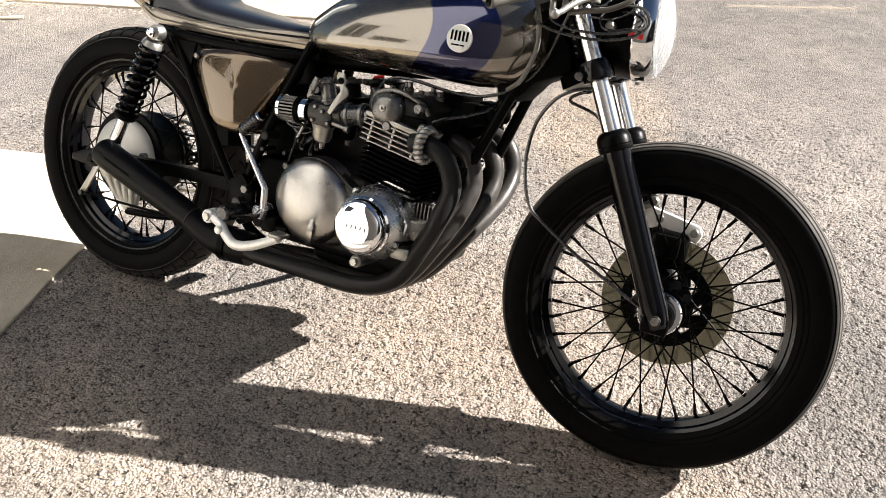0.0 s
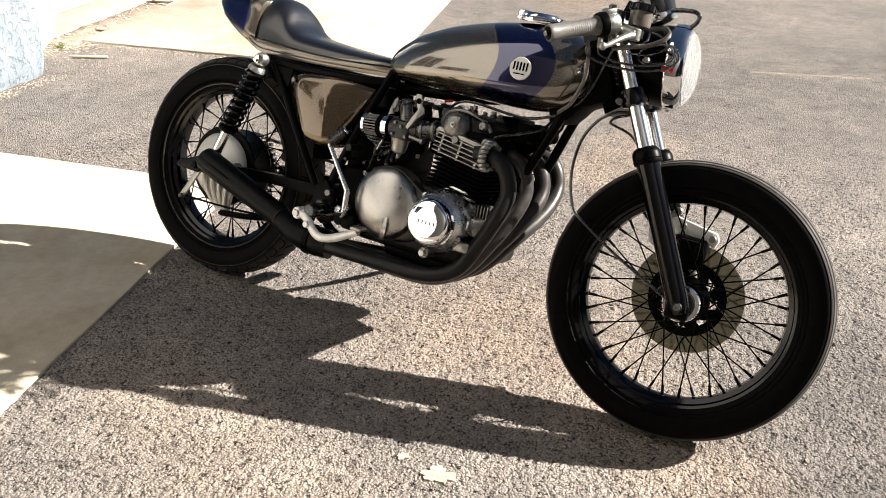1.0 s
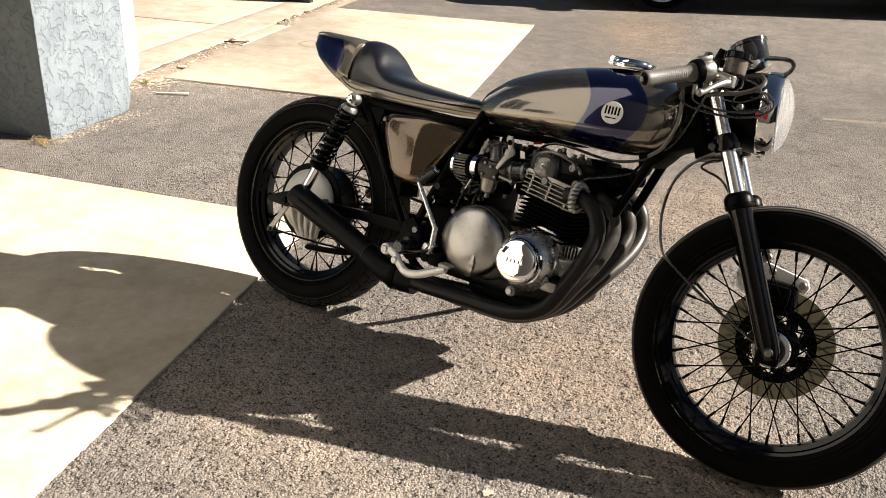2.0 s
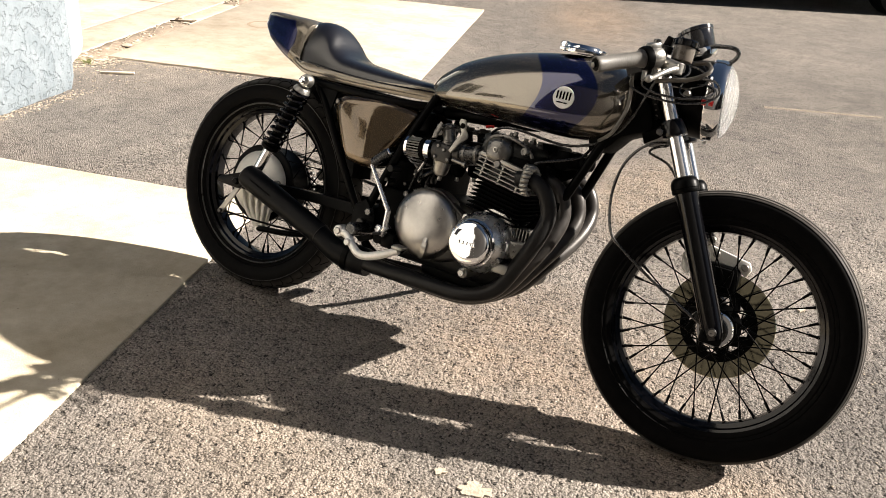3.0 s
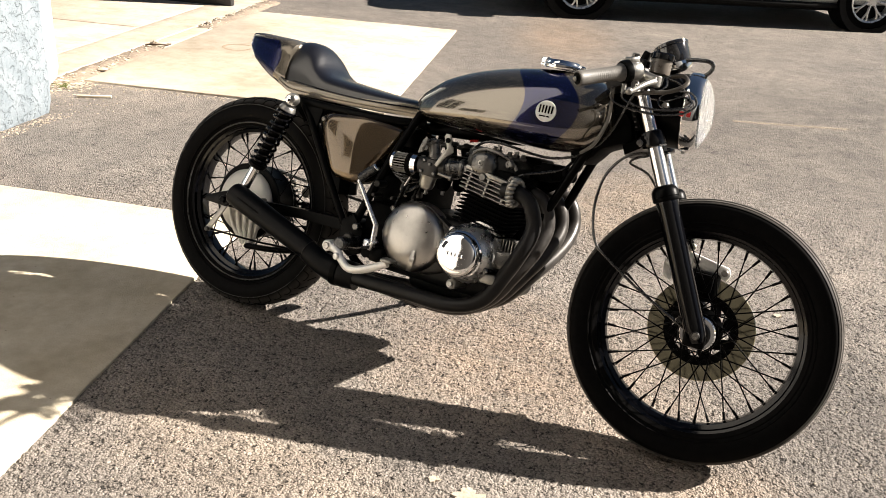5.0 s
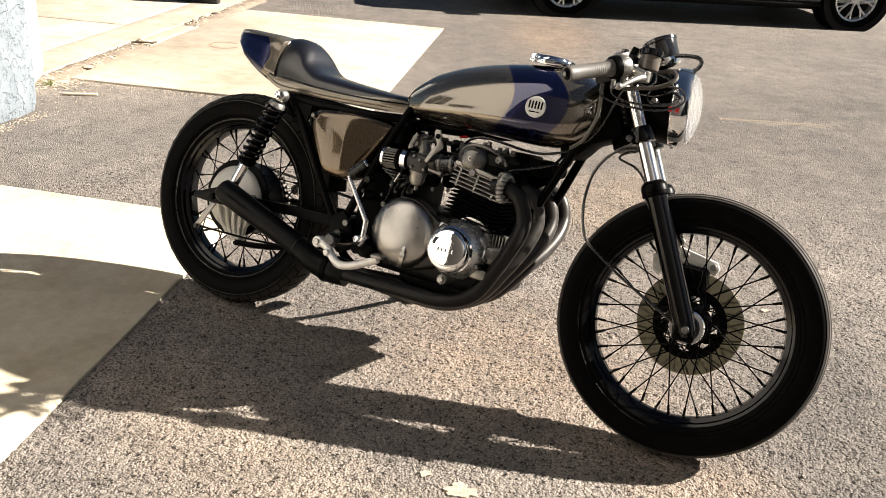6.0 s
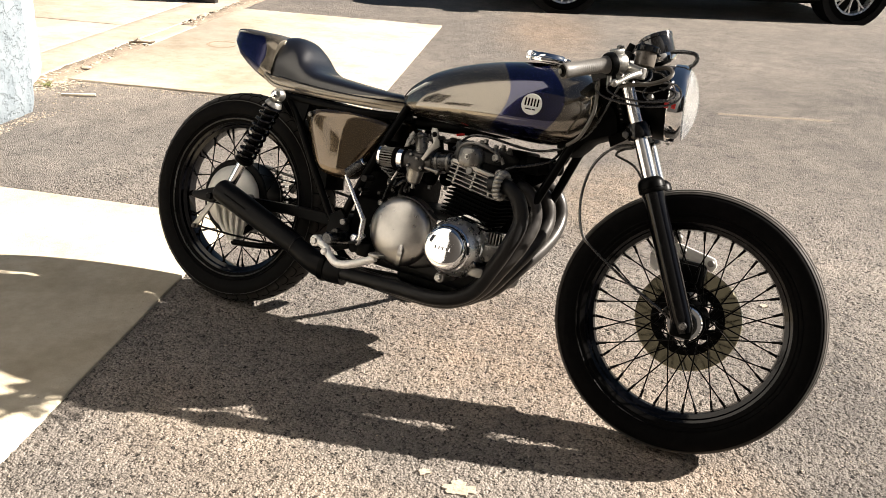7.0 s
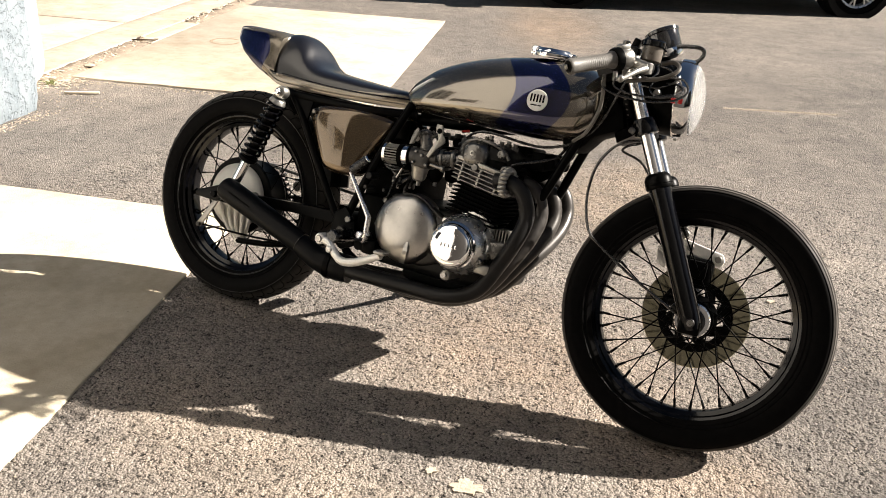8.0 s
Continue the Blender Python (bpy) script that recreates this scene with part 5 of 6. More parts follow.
pedal = part("brake_pedal", tube([(0.452, -0.226, 0.306), (0.478, -0.230, 0.296), (0.500, -0.236, 0.278), (0.530, -0.240, 0.264), (0.575, -0.240, 0.274), (0.640, -0.238, 0.306)], [0.012, 0.0105, 0.0105, 0.0112, 0.0110, 0.0095], 14, 6), PEDAL_ALLOY, bike, "pale alloy brake pedal")
part("pedal_pad", join(box(0.626, 0.660, -0.258, -0.222, 0.310, 0.319, 0.004), *[box(0.630 + 0.007 * k, 0.633 + 0.007 * k, -0.255, -0.225, 0.318, 0.321, 0.001, 1) for k in range(4)]), ALLOY, pedal, "grooved alloy pedal pad")
part("pedal_boss", rod((0.445, -0.238, 0.305), (0.445, -0.205, 0.305), 0.0155, seg=20, bevel=0.003), PEDAL_ALLOY, pedal)
part("pedal_bolt", rod((0.445, -0.243, 0.305), (0.445, -0.236, 0.305), 0.0095, seg=6, bevel=0.001), STEEL, pedal)
part("pedal_joint", rod((0.486, -0.250, 0.286), (0.486, -0.226, 0.286), 0.0095, seg=12, bevel=0.003), PEDAL_ALLOY, pedal)
for s in (-1, 1):
    peg = part("foot_peg", rod((0.478, s * 0.135, 0.318), (0.478, s * 0.232, 0.318), 0.0185, seg=24, bevel=0.004), WIRE, bike, "black rubber foot peg")
    part("peg_mount", join(rod((0.478, s * 0.12, 0.318), (0.545, s * 0.14, 0.322), 0.012, seg=12), rod((0.515, s * 0.15, 0.30), (0.515, s * 0.115, 0.30), 0.014, seg=12)), SATIN_BLACK, peg)
part("rear_switch", join(rod((0.53, -0.15, 0.300), (0.60, -0.15, 0.295), 0.013, seg=12), box(0.535, 0.575, -0.165, -0.13, 0.285, 0.325, 0.006)), SATIN_BLACK, bike)
part("side_stand", tube([(0.52, 0.12, 0.262), (0.50, 0.20, 0.19), (0.46, 0.315, 0.108)], 0.0105, 12, 4), SATIN_BLACK, bike, "black side stand")
part("stand_foot", box(0.43, 0.50, 0.298, 0.345, 0.094, 0.112, 0.004), SATIN_BLACK, bike)
for x, y, z, r in ((0.505, -0.140, 0.491, 0.0095), (0.492, -0.128, 0.458, 0.0055), (0.547, -0.12, 0.460, 0.0055)):
    part("frame_bolt", rod((x, y - 0.006, z), (x, y + 0.04, z), r, seg=8, bevel=0.0015), ALLOY_DULL, bike)
# gear case, plus added dark boxes hiding the bright ground behind the carburettors
part("gear_case", join(box(0.470, 0.575, -0.115, 0.12, 0.30, 0.44, 0.012), box(0.46, 0.615, -0.08, 0.12, 0.42, 0.515, 0.012), box(0.44, 0.60, -0.05, 0.11, 0.50, 0.60, 0.014)), CYL_BLACK, bike)
for k, (x, z) in enumerate(((0.572, 0.478), (0.596, 0.470), (0.556, 0.492), (0.610, 0.484))):
    part("wiring_clip", join(box(x - 0.006, x + 0.006, -0.098, -0.078, z - 0.008, z + 0.010, 0.003), rod((x, -0.100, z), (x + 0.004, -0.096, z + 0.026), 0.0032, seg=8)), ALLOY_DULL if k % 2 else CARB_ALLOY, bike)
for k in range(3):
    part("loom_wire", tube([(0.47 + 0.02 * k, -0.090, 0.56), (0.52 + 0.02 * k, -0.105, 0.53 - 0.01 * k), (0.575 + 0.02 * k, -0.100, 0.525), (0.63 + 0.01 * k, -0.085, 0.50 + 0.02 * k)], 0.0032, 8, 5), WIRE, bike)

# ---- chain ----
link = finish(plate([(-0.0085, 0.004), (-0.004, 0.0042), (0.004, 0.0042), (0.0085, 0.004), (0.0085, -0.004), (0.004, -0.0042), (-0.004, -0.0042), (-0.0085, -0.004)], -0.007, 0.007, 0), "chain_link")
link.materials.append(STEEL)
chain = part("chain", rod((0.56, 0.078, 0.355), (0.56, 0.092, 0.355), 0.03, seg=20), STEEL, bike, "steel drive chain")
roller = finish(rod((0, -0.008, 0), (0, 0.008, 0), 0.0052, seg=8, bevel=0.001), "chain_roller")
roller.materials.append(STEEL)
for k in range(22):
    g = radians(-100 + 200 * k / 21)
    part("chain_roller", roller, None, chain, at=Matrix.Translation((0.103 * math.cos(g), 0.085, 0.325 + 0.103 * math.sin(g))))
for za, zb in ((0.426, 0.388), (0.224, 0.322)):
    a, b = Vector((0.0, 0.085, za)), Vector((0.56, 0.085, zb))
    for k in range(36):
        p = a.lerp(b, (k + 0.5) / 36)
        part("chain_link", link, STEEL, chain, at=Matrix.Translation(p) @ Matrix.Rotation(math.atan2(za - zb, 0.56), 4, "Y") @ Matrix.Diagonal((1, 1 if k % 2 else 0.7, 1, 1)))

# clutch cable with its steel ferrule, and bolts on the casing's top edge
part("clutch_cable", tube([(0.612, -0.118, 0.580), (0.600, -0.128, 0.545), (0.580, -0.132, 0.495), (0.566, -0.130, 0.446)], 0.0026, 8, 5), WIRE, bike)
part("cable_ferrule", rod((0.594, -0.129, 0.530), (0.583, -0.132, 0.502), 0.0042, seg=10, bevel=0.001), STEEL, bike)
for x, z in ((0.568, 0.438),):
    part("casing_bolt", lathe([(0.0030, 0), (0.0085, 0), (0.0085, 0.010), (0.0065, 0.013), (0.0030, 0.012)], (x, -0.132, z), (x, -9, z), 14), CARB_ALLOY, engine)


# ---- fork, lamp, bars (all turn with the steering) ----
for s in (-1, 1):
    y = s * 0.096
    leg = front("fork_leg", lathe([(0.012, -0.022), (0.020, -0.018), (0.024, -0.002), (0.0255, 0.02), (0.0255, 0.30), (0.0270, 0.312), (0.0270, 0.335), (0.022, 0.336)], fork_at(0, y), fork_at(1, y), 32), GLOSS_BLACK, "gloss black fork slider")
    part("axle_clamp", join(moved(box(-0.027, 0.025, -0.015, 0.015, -0.030, 0.006, 0.007), Matrix.Translation(fork_at(0, y))), *[rod(fork_at(0, y) + Vector((dx, 0, -0.040)), fork_at(0, y) + Vector((dx, 0, -0.026)), 0.0055, seg=6) for dx in (-0.018, 0.017)]), SATIN_BLACK, leg)
    part("dust_seal", lathe([(0.026, 0.321), (0.0310, 0.3225), (0.0322, 0.326), (0.0322, 0.331), (0.0312, 0.332), (0.0322, 0.333), (0.0316, 0.346), (0.0285, 0.353), (0.0240, 0.358), (0.0195, 0.360)], fork_at(0, y), fork_at(1, y), 32), SATIN_BLACK, leg)
    part("stanchion", rod(fork_at(0.33, y), fork_at(0.655, y), 0.0178, seg=32, bevel=0.002), FORK_CHROME, leg, "chrome fork tube")
    part("tube_cap", lathe([(0.016, 0), (0.016, 0.006), (0.011, 0.008), (0.011, 0.016), (0, 0.017)], fork_at(0.655, y), fork_at(1, y), 6), CHROME, leg)
    part("pinch_collar", lathe([(0.0185, 0.453), (0.0285, 0.455), (0.0300, 0.460), (0.0300, 0.488), (0.0285, 0.492), (0.0185, 0.493)], fork_at(0, y), fork_at(1, y), 28), GLOSS_BLACK, leg)
    part("lamp_ear", join(lathe([(0.0183, 0.515), (0.0225, 0.517), (0.0225, 0.605), (0.0183, 0.607)], fork_at(0, y), fork_at(1, y), 24) if s > 0 else lathe([(0.0183, 0.598), (0.0225, 0.599), (0.0225, 0.607), (0.0183, 0.608)], fork_at(0, y), fork_at(1, y), 24),
         loft([[p + Vector((0, dy, 0)) + RAKE * dz for dy, dz in ((-0.003, -h), (0.003, -h), (0.003, h), (-0.003, h))] for p, h in ((fork_at(0.555, y + s * 0.008, 0.005), 0.03), (fork_at(0.560, y + s * 0.006, 0.05), 0.024), (fork_at(0.562, y, 0.085), 0.018))])), SATIN_BLACK, leg)
pa, pb = fork_at(0.0, -0.124), fork_at(0.0, -0.110)
front("axle_end", rod(pa, pb, 0.0105, seg=20, bevel=0.002), ALLOY_DULL)
front("lower_yoke", loft([[fork_at(0.472 + dz, y, a) for a, dz in ((w, -0.012), (w, 0.012), (b, 0.012), (b, -0.012))] for y, w, b in ((-0.120, 0.012, -0.026), (-0.096, 0.022, -0.036), (-0.05, 0.0, -0.08), (0.05, 0.0, -0.08), (0.096, 0.030, -0.040), (0.122, 0.018, -0.030))]), SATIN_BLACK, "black lower yoke")
front("upper_yoke", loft([[fork_at(0.628 + dz, y, a) for a, dz in ((w, -0.012), (w, 0.012), (-0.078, 0.012), (-0.078, -0.012))] for y, w in ((-0.122, 0.015), (-0.096, 0.028), (-0.05, 0.0), (0.05, 0.0), (0.096, 0.028), (0.122, 0.015))]), ALLOY_DULL, "alloy upper yoke")
front("steering_nut", lathe([(0.018, 0), (0.018, 0.012), (0.012, 0.016), (0, 0.017)], fork_at(0.640, 0, -0.055), fork_at(1, 0, -0.055), 6), CHROME)
front("yoke_bolt", rod(fork_at(0.470, -0.128, -0.030), fork_at(0.470, -0.095, -0.030), 0.008, seg=8, bevel=0.002), CARB_ALLOY)

# headlight
lc = Vector((1.222, 0.004, 0.838))
la = Vector((0.985, 0.120, 0.075)).normalized()
lamp = part("headlight", lathe([(0.0, -0.105), (0.035, -0.100), (0.062, -0.085), (0.082, -0.055), (0.090, -0.020), (0.0925, 0.012), (0.0925, 0.022), (0.088, 0.024)], lc, lc + la, 56), SATIN_BLACK, bike, "black headlight bowl with a chrome ring")
part("lamp_ring", lathe([(0.090, 0.012), (0.0955, 0.014), (0.0970, 0.019), (0.0965, 0.038), (0.094, 0.046), (0.089, 0.052), (0.085, 0.051), (0.085, 0.04)], lc, lc + la, 72), CHROME, lamp, "wide chrome lamp ring")
part("reflector", lathe([(0.0, -0.020), (0.03, -0.012), (0.06, 0.010), (0.084, 0.042)], lc, lc + la, 48), CHROME, lamp)
part("lens", lathe([(0.0865, 0.044), (0.083, 0.055), (0.068, 0.0655), (0.045, 0.0740), (0.022, 0.0785), (0.0, 0.080)], lc, lc + la, 64), LENS, lamp, "clear fluted headlamp lens")
for k in range(-7, 8):
    x = 0.0105 * k
    hgt = math.sqrt(max(0, 0.080 ** 2 - x * x))
    pts = []
    for j in range(9):
        z = -hgt + 2 * hgt * j / 8
        r = math.hypot(x, z)
        pts.append(Vector((x, 0.0797 - 0.0245 * (r / 0.083) ** 2, z)))
    part("lens_flute", moved(tube(pts, 0.0010, 6, 2), turn_to(lc, lc + la)), LENS, lamp)
part("ring_screw", rod(lc + la * 0.03 + Vector((0, 0, -0.101)), lc + la * 0.03 + Vector((0, 0, -0.092)), 0.005, seg=8), STEEL, lamp)
for s in (-1, 1):
    part("lamp_bolt", rod(lc + Vector((-0.012, s * 0.085, 0)), lc + Vector((-0.012, s * 0.112, 0)), 0.009, seg=6, bevel=0.002), STEEL, lamp)
for k in (0, 1):
    part("marker", moved(box(-0.0055, 0.0055, -0.002, 0.002, -0.0065, 0.0065, 0.002), Matrix.Translation(lc + la * (0.024 + 0.016 * k) + Vector((0.002, -0.0955, -0.012)))), RED, lamp, "small red reflector")

# single gauge in a black cup
g0 = Vector((1.184, 0.022, 0.942))
g1 = g0 + Vector((-0.029, 0.0, 0.052))
gauge = part("gauge", lathe([(0.0, -0.006), (0.024, -0.005), (0.034, 0.002), (0.0385, 0.010), (0.0405, 0.050), (0.0425, 0.052), (0.0425, 0.059), (0.039, 0.061), (0.0375, 0.056), (0, 0.056)], g0, g1, 48), GAUGE_CUP, bike, "single gauge in a gloss black cup")
part("gauge_base", lathe([(0.024, -0.016), (0.036, -0.011), (0.0395, -0.003), (0.0400, 0.006), (0.038, 0.008)], g0, g1, 40), CHROME, gauge)
part("gauge_glass", lathe([(0.0375, 0.0565), (0.02, 0.0585), (0, 0.059)], g0, g1, 40), GLASS, gauge)
part("gauge_bracket", tube([(1.105, 0.02, 0.900), (1.150, 0.02, 0.910), (1.184, 0.022, 0.930)], 0.009, 8, 4), SATIN_BLACK, bike)

# bars, grips, twist grip housings, levers
for s, root, inner, tip, pv, ball in (
        (-1, (1.118, -0.045, 0.900), (1.128, -0.192, 0.892), (1.052, -0.290, 0.850), (1.190, -0.160, 0.884), (1.172, -0.290, 0.842)),
        (1, (1.100, 0.045, 0.900), (1.082, 0.192, 0.892), (0.985, 0.272, 0.850), (1.150, 0.175, 0.884), (1.085, 0.320, 0.842))):
    root, inner, tip, pv, ball = (Vector(q) for q in (root, inner, tip, pv, ball))
    bar = part("handlebar", tube([(1.108, 0, 0.900), root, root.lerp(inner, 0.55) + Vector((0.012, 0, 0.006)), inner, tip], 0.0110, 14, 5), CHROME, bike, "low clubman handlebar")
    n = (inner - tip).length
    w = (inner - tip).normalized()
    grip = part("grip", lathe([(0.010, -0.004), (0.0175, -0.003), (0.0185, 0.002), (0.0172, 0.006), (0.0168, 0.5 * n), (0.0168, n - 0.03), (0.0205, n - 0.020), (0.0205, n - 0.014), (0.016, n - 0.012)], tip, inner, 28), GRIP_RUBBER, bar, "worn grey rubber grip")
    ribs = bmesh.new()
    count = int((n - 0.045) / 0.0052)
    for k in range(count):
        o = 0.010 + 0.0052 * k
        ribs = join(ribs, lathe([(0.0165, o), (0.0171, o + 0.0008), (0.0171, o + 0.0034), (0.0165, o + 0.0042)], tip, inner, 24))
    part("grip_ribs", ribs, GRIP_RUBBER, grip)
    part("bar_end", lathe([(0.0, -0.009), (0.006, -0.009), (0.0065, -0.005), (0.0135, -0.005), (0.0145, -0.001), (0.0145, 0.003)], tip, inner, 24), SATIN_BLACK, bar)
    part("bar_end_screw", lathe([(0.0, -0.0115), (0.0045, -0.0115), (0.006, -0.0098), (0.006, -0.006)], tip, inner, 14), STEEL, bar)
    q = tip + w * (n - 0.004)
    part("grip_flange", lathe([(0.017, -0.012), (0.0255, -0.010), (0.0275, -0.004), (0.0265, 0.006), (0.017, 0.008)], q, q + w, 28), SATIN_BLACK, bar)
    pod = part("twist_housing", join(lathe([(0.016, 0.004), (0.0235, 0.006), (0.0245, 0.012), (0.0240, 0.030), (0.0205, 0.036), (0.014, 0.037)], q, q + w, 28), moved(box(-0.013, 0.013, 0.006, 0.032, 0.016, 0.032, 0.004), turn_to(q, q + w))), ALLOY if s < 0 else SATIN_BLACK, bar, "alloy twist grip housing" if s < 0 else "black switch housing")
    for d in (0.0, 0.026):
        o = q + w * (0.004 + d)
        part("cable_stop", rod(o + Vector((0, 0, -0.022)), o + Vector((0.002, 0, -0.050)), 0.0055, seg=10, bevel=0.001), ALLOY, pod)
    if s < 0:
        part("kill_switch", rod(q + w * 0.018 + Vector((0, 0, 0.028)), q + w * 0.018 + Vector((0, 0, 0.040)), 0.009, seg=12, bevel=0.002), CARB_ALLOY, pod)
    part("lever_perch", join(rod(pv + Vector((-0.045, s * -0.005, 0.012)), pv + Vector((0.004, s * 0.004, 0.0)), 0.0125, seg=14, bevel=0.003), rod(pv + Vector((0, 0, -0.013)), pv + Vector((0, 0, 0.013)), 0.012, seg=16, bevel=0.002)), ALLOY, bar)
    mid = pv.lerp(ball, 0.45) + Vector((-0.010, 0, -0.004))
    lever = part("lever", tube([pv, pv.lerp(ball, 0.2) + Vector((-0.006, 0, 0)), mid, pv.lerp(ball, 0.8) + Vector((-0.004, 0, -0.004)), ball], [0.010, 0.0075, 0.0058, 0.0052, 0.0050], 12, 6), ALLOY, bar, "bright alloy lever")
    ballm = bmesh.new()
    bmesh.ops.create_uvsphere(ballm, u_segments=16, v_segments=10, radius=0.0085)
    part("lever_ball", moved(ballm, Matrix.Translation(ball)), ALLOY, lever)
# brake reservoir
rc = Vector((1.184, -0.130, 0.902))
res = part("brake_reservoir", lathe([(0.020, 0), (0.0235, 0.002), (0.0245, 0.010), (0.0245, 0.034), (0.022, 0.035)], rc, rc + Vector((0.0, 0.06, 1)), 36), HEAT, bike, "smoked plastic brake fluid reservoir")
part("reservoir_cap", lathe([(0.0265, 0.033), (0.0285, 0.035), (0.0285, 0.046), (0.0255, 0.049), (0.012, 0.049), (0.010, 0.051), (0, 0.051)], rc, rc + Vector((0.0, 0.06, 1)), 36), GLOSS_BLACK, res, "black screw cap")
for k in range(14):
    g = 2 * math.pi * k / 14
    part("cap_rib", moved(box(0.0275, 0.0296, 0.036, 0.046, -0.0022, 0.0022, 0.0006, 1), turn_to(rc, rc + Vector((0.0, 0.06, 1))) @ Matrix.Rotation(g, 4, "Y")), GLOSS_BLACK, res)
part("master_cylinder", join(rod((1.160, -0.085, 0.888), (1.186, -0.165, 0.886), 0.0125, seg=16, bevel=0.003), rod((1.186, -0.13, 0.880), (1.186, -0.13, 0.897), 0.012, seg=16)), ALLOY_DULL, res)
part("mirror_boss", join(rod((1.146, -0.150, 0.895), (1.146, -0.150, 0.930), 0.0095, seg=12, bevel=0.002)), ALLOY_DULL, bike)
part("choke_pod", join(box(1.055, 1.105, 0.060, 0.105, 0.925, 0.952, 0.006), moved(box(-0.010, 0.010, -0.010, 0.010, 0, 0.030, 0.004), Matrix.Translation((1.080, 0.08, 0.948)) @ Matrix.Rotation(0.3, 4, "Y"))), SATIN_BLACK, bike)


# ---- cables ----
def cable(pts, r=0.0036, material=None, name="cable"):
    part(name, tube(pts, r, 8, 7), material or WIRE, bike)


cable([(1.150, -0.165, 0.848), (1.185, -0.170, 0.856), (1.222, -0.168, 0.864), (1.250, -0.160, 0.880), (1.258, -0.145, 0.896), (1.240, -0.120, 0.910), (1.208, -0.100, 0.906)], 0.0050, HOSE, name="brake_hose")
cable([(1.107, -0.205, 0.845), (1.104, -0.195, 0.828), (1.118, -0.182, 0.818), (1.150, -0.172, 0.812), (1.210, -0.160, 0.811), (1.262, -0.145, 0.824), (1.284, -0.125, 0.848), (1.268, -0.110, 0.874), (1.235, -0.105, 0.876), (1.202, -0.110, 0.862), (1.196, -0.120, 0.843), (1.216, -0.130, 0.830), (1.255, -0.120, 0.838)], 0.0026)
cable([(1.134, -0.200, 0.850), (1.130, -0.190, 0.832), (1.160, -0.172, 0.822), (1.215, -0.160, 0.822), (1.258, -0.140, 0.834), (1.270, -0.110, 0.852), (1.245, -0.09, 0.866), (1.20, -0.08, 0.862)], 0.0024)
cable([(1.172, 0.010, 0.938), (1.205, 0.000, 0.960), (1.255, -0.005, 0.966), (1.274, -0.004, 0.958), (1.270, -0.004, 0.940), (1.250, 0.0, 0.926)], 0.0050, name="gauge_wire")
cable([(1.200, -0.10, 0.900), (1.230, -0.105, 0.893), (1.246, -0.10, 0.872), (1.215, -0.11, 0.850), (1.17, -0.10, 0.848)], 0.0022)
cable([(1.185, -0.05, 0.905), (1.195, -0.08, 0.885), (1.185, -0.10, 0.868), (1.16, -0.11, 0.872)], 0.0026)
cable([(1.215, -0.05, 0.91), (1.235, -0.07, 0.888), (1.225, -0.08, 0.86), (1.190, -0.075, 0.84)], 0.0026)
cable([(1.107, -0.205, 0.850), (1.100, -0.165, 0.822), (1.096, -0.145, 0.780), (1.084, -0.138, 0.742), (1.066, -0.125, 0.712), (1.030, -0.09, 0.690)], 0.0044, GRIP_RUBBER, name="throttle_wire")
cable([(1.195, -0.085, 0.722), (1.168, -0.105, 0.714), (1.136, -0.110, 0.690), (1.110, -0.112, 0.644), (1.102, -0.112, 0.581), (1.111, -0.112, 0.522), (1.128, -0.111, 0.482), (1.155, -0.110, 0.460), (1.240, -0.100, 0.408), (1.335, -0.085, 0.358), (1.385, -0.070, 0.332)], 0.0034, name="speedometer_cable")
cable([(1.195, -0.02, 0.735), (1.187, -0.06, 0.7155), (1.169, -0.06, 0.709), (1.152, -0.06, 0.6985), (1.150, -0.06, 0.690), (1.163, -0.058, 0.685), (1.184, -0.045, 0.678), (1.196, -0.015, 0.666), (1.215, 0.01, 0.640), (1.255, 0.055, 0.600), (1.325, 0.085, 0.520)], 0.0032, name="brake_line")
front("speedometer_drive", join(rod((1.398, -0.060, 0.327), (1.398, -0.085, 0.327), 0.032, seg=28, bevel=0.004), rod((1.370, -0.072, 0.338), (1.345, -0.074, 0.352), 0.009, seg=12, bevel=0.002)), ALLOY_DULL, "alloy speedometer drive")

# ---- front caliper, on the far side ----
cal = front("brake_caliper", join(box(1.335, 1.415, 0.035, 0.090, 0.405, 0.472, 0.014, 3), rod((1.372, 0.085, 0.438), (1.372, 0.112, 0.438), 0.034, seg=28, bevel=0.005), box(1.345, 1.40, 0.025, 0.045, 0.42, 0.465, 0.006)), SATIN_BLACK, "black brake caliper")
part("caliper_arm", join(plate([(1.268, 0.470), (1.285, 0.505), (1.322, 0.512), (1.385, 0.500), (1.428, 0.492), (1.436, 0.476), (1.428, 0.455), (1.400, 0.468), (1.350, 0.474), (1.300, 0.452)], 0.056, 0.072, 0.004), plate([(1.268, 0.470), (1.300, 0.452), (1.295, 0.425), (1.275, 0.435)], 0.058, 0.070, 0.003)), PEDAL_ALLOY, cal, "pale alloy caliper arm")
for x, z in ((1.348, 0.492), (1.420, 0.478), (1.300, 0.492)):
    part("arm_bolt", rod((x, 0.044, z), (x, 0.058, z), 0.009, seg=8, bevel=0.002), STEEL, cal)
part("bleed_joint", join(rod((1.305, 0.050, 0.505), (1.330, 0.060, 0.520), 0.008, seg=12, bevel=0.002), rod((1.328, 0.045, 0.522), (1.328, 0.070, 0.522), 0.010, seg=12, bevel=0.002)), STEEL, cal)


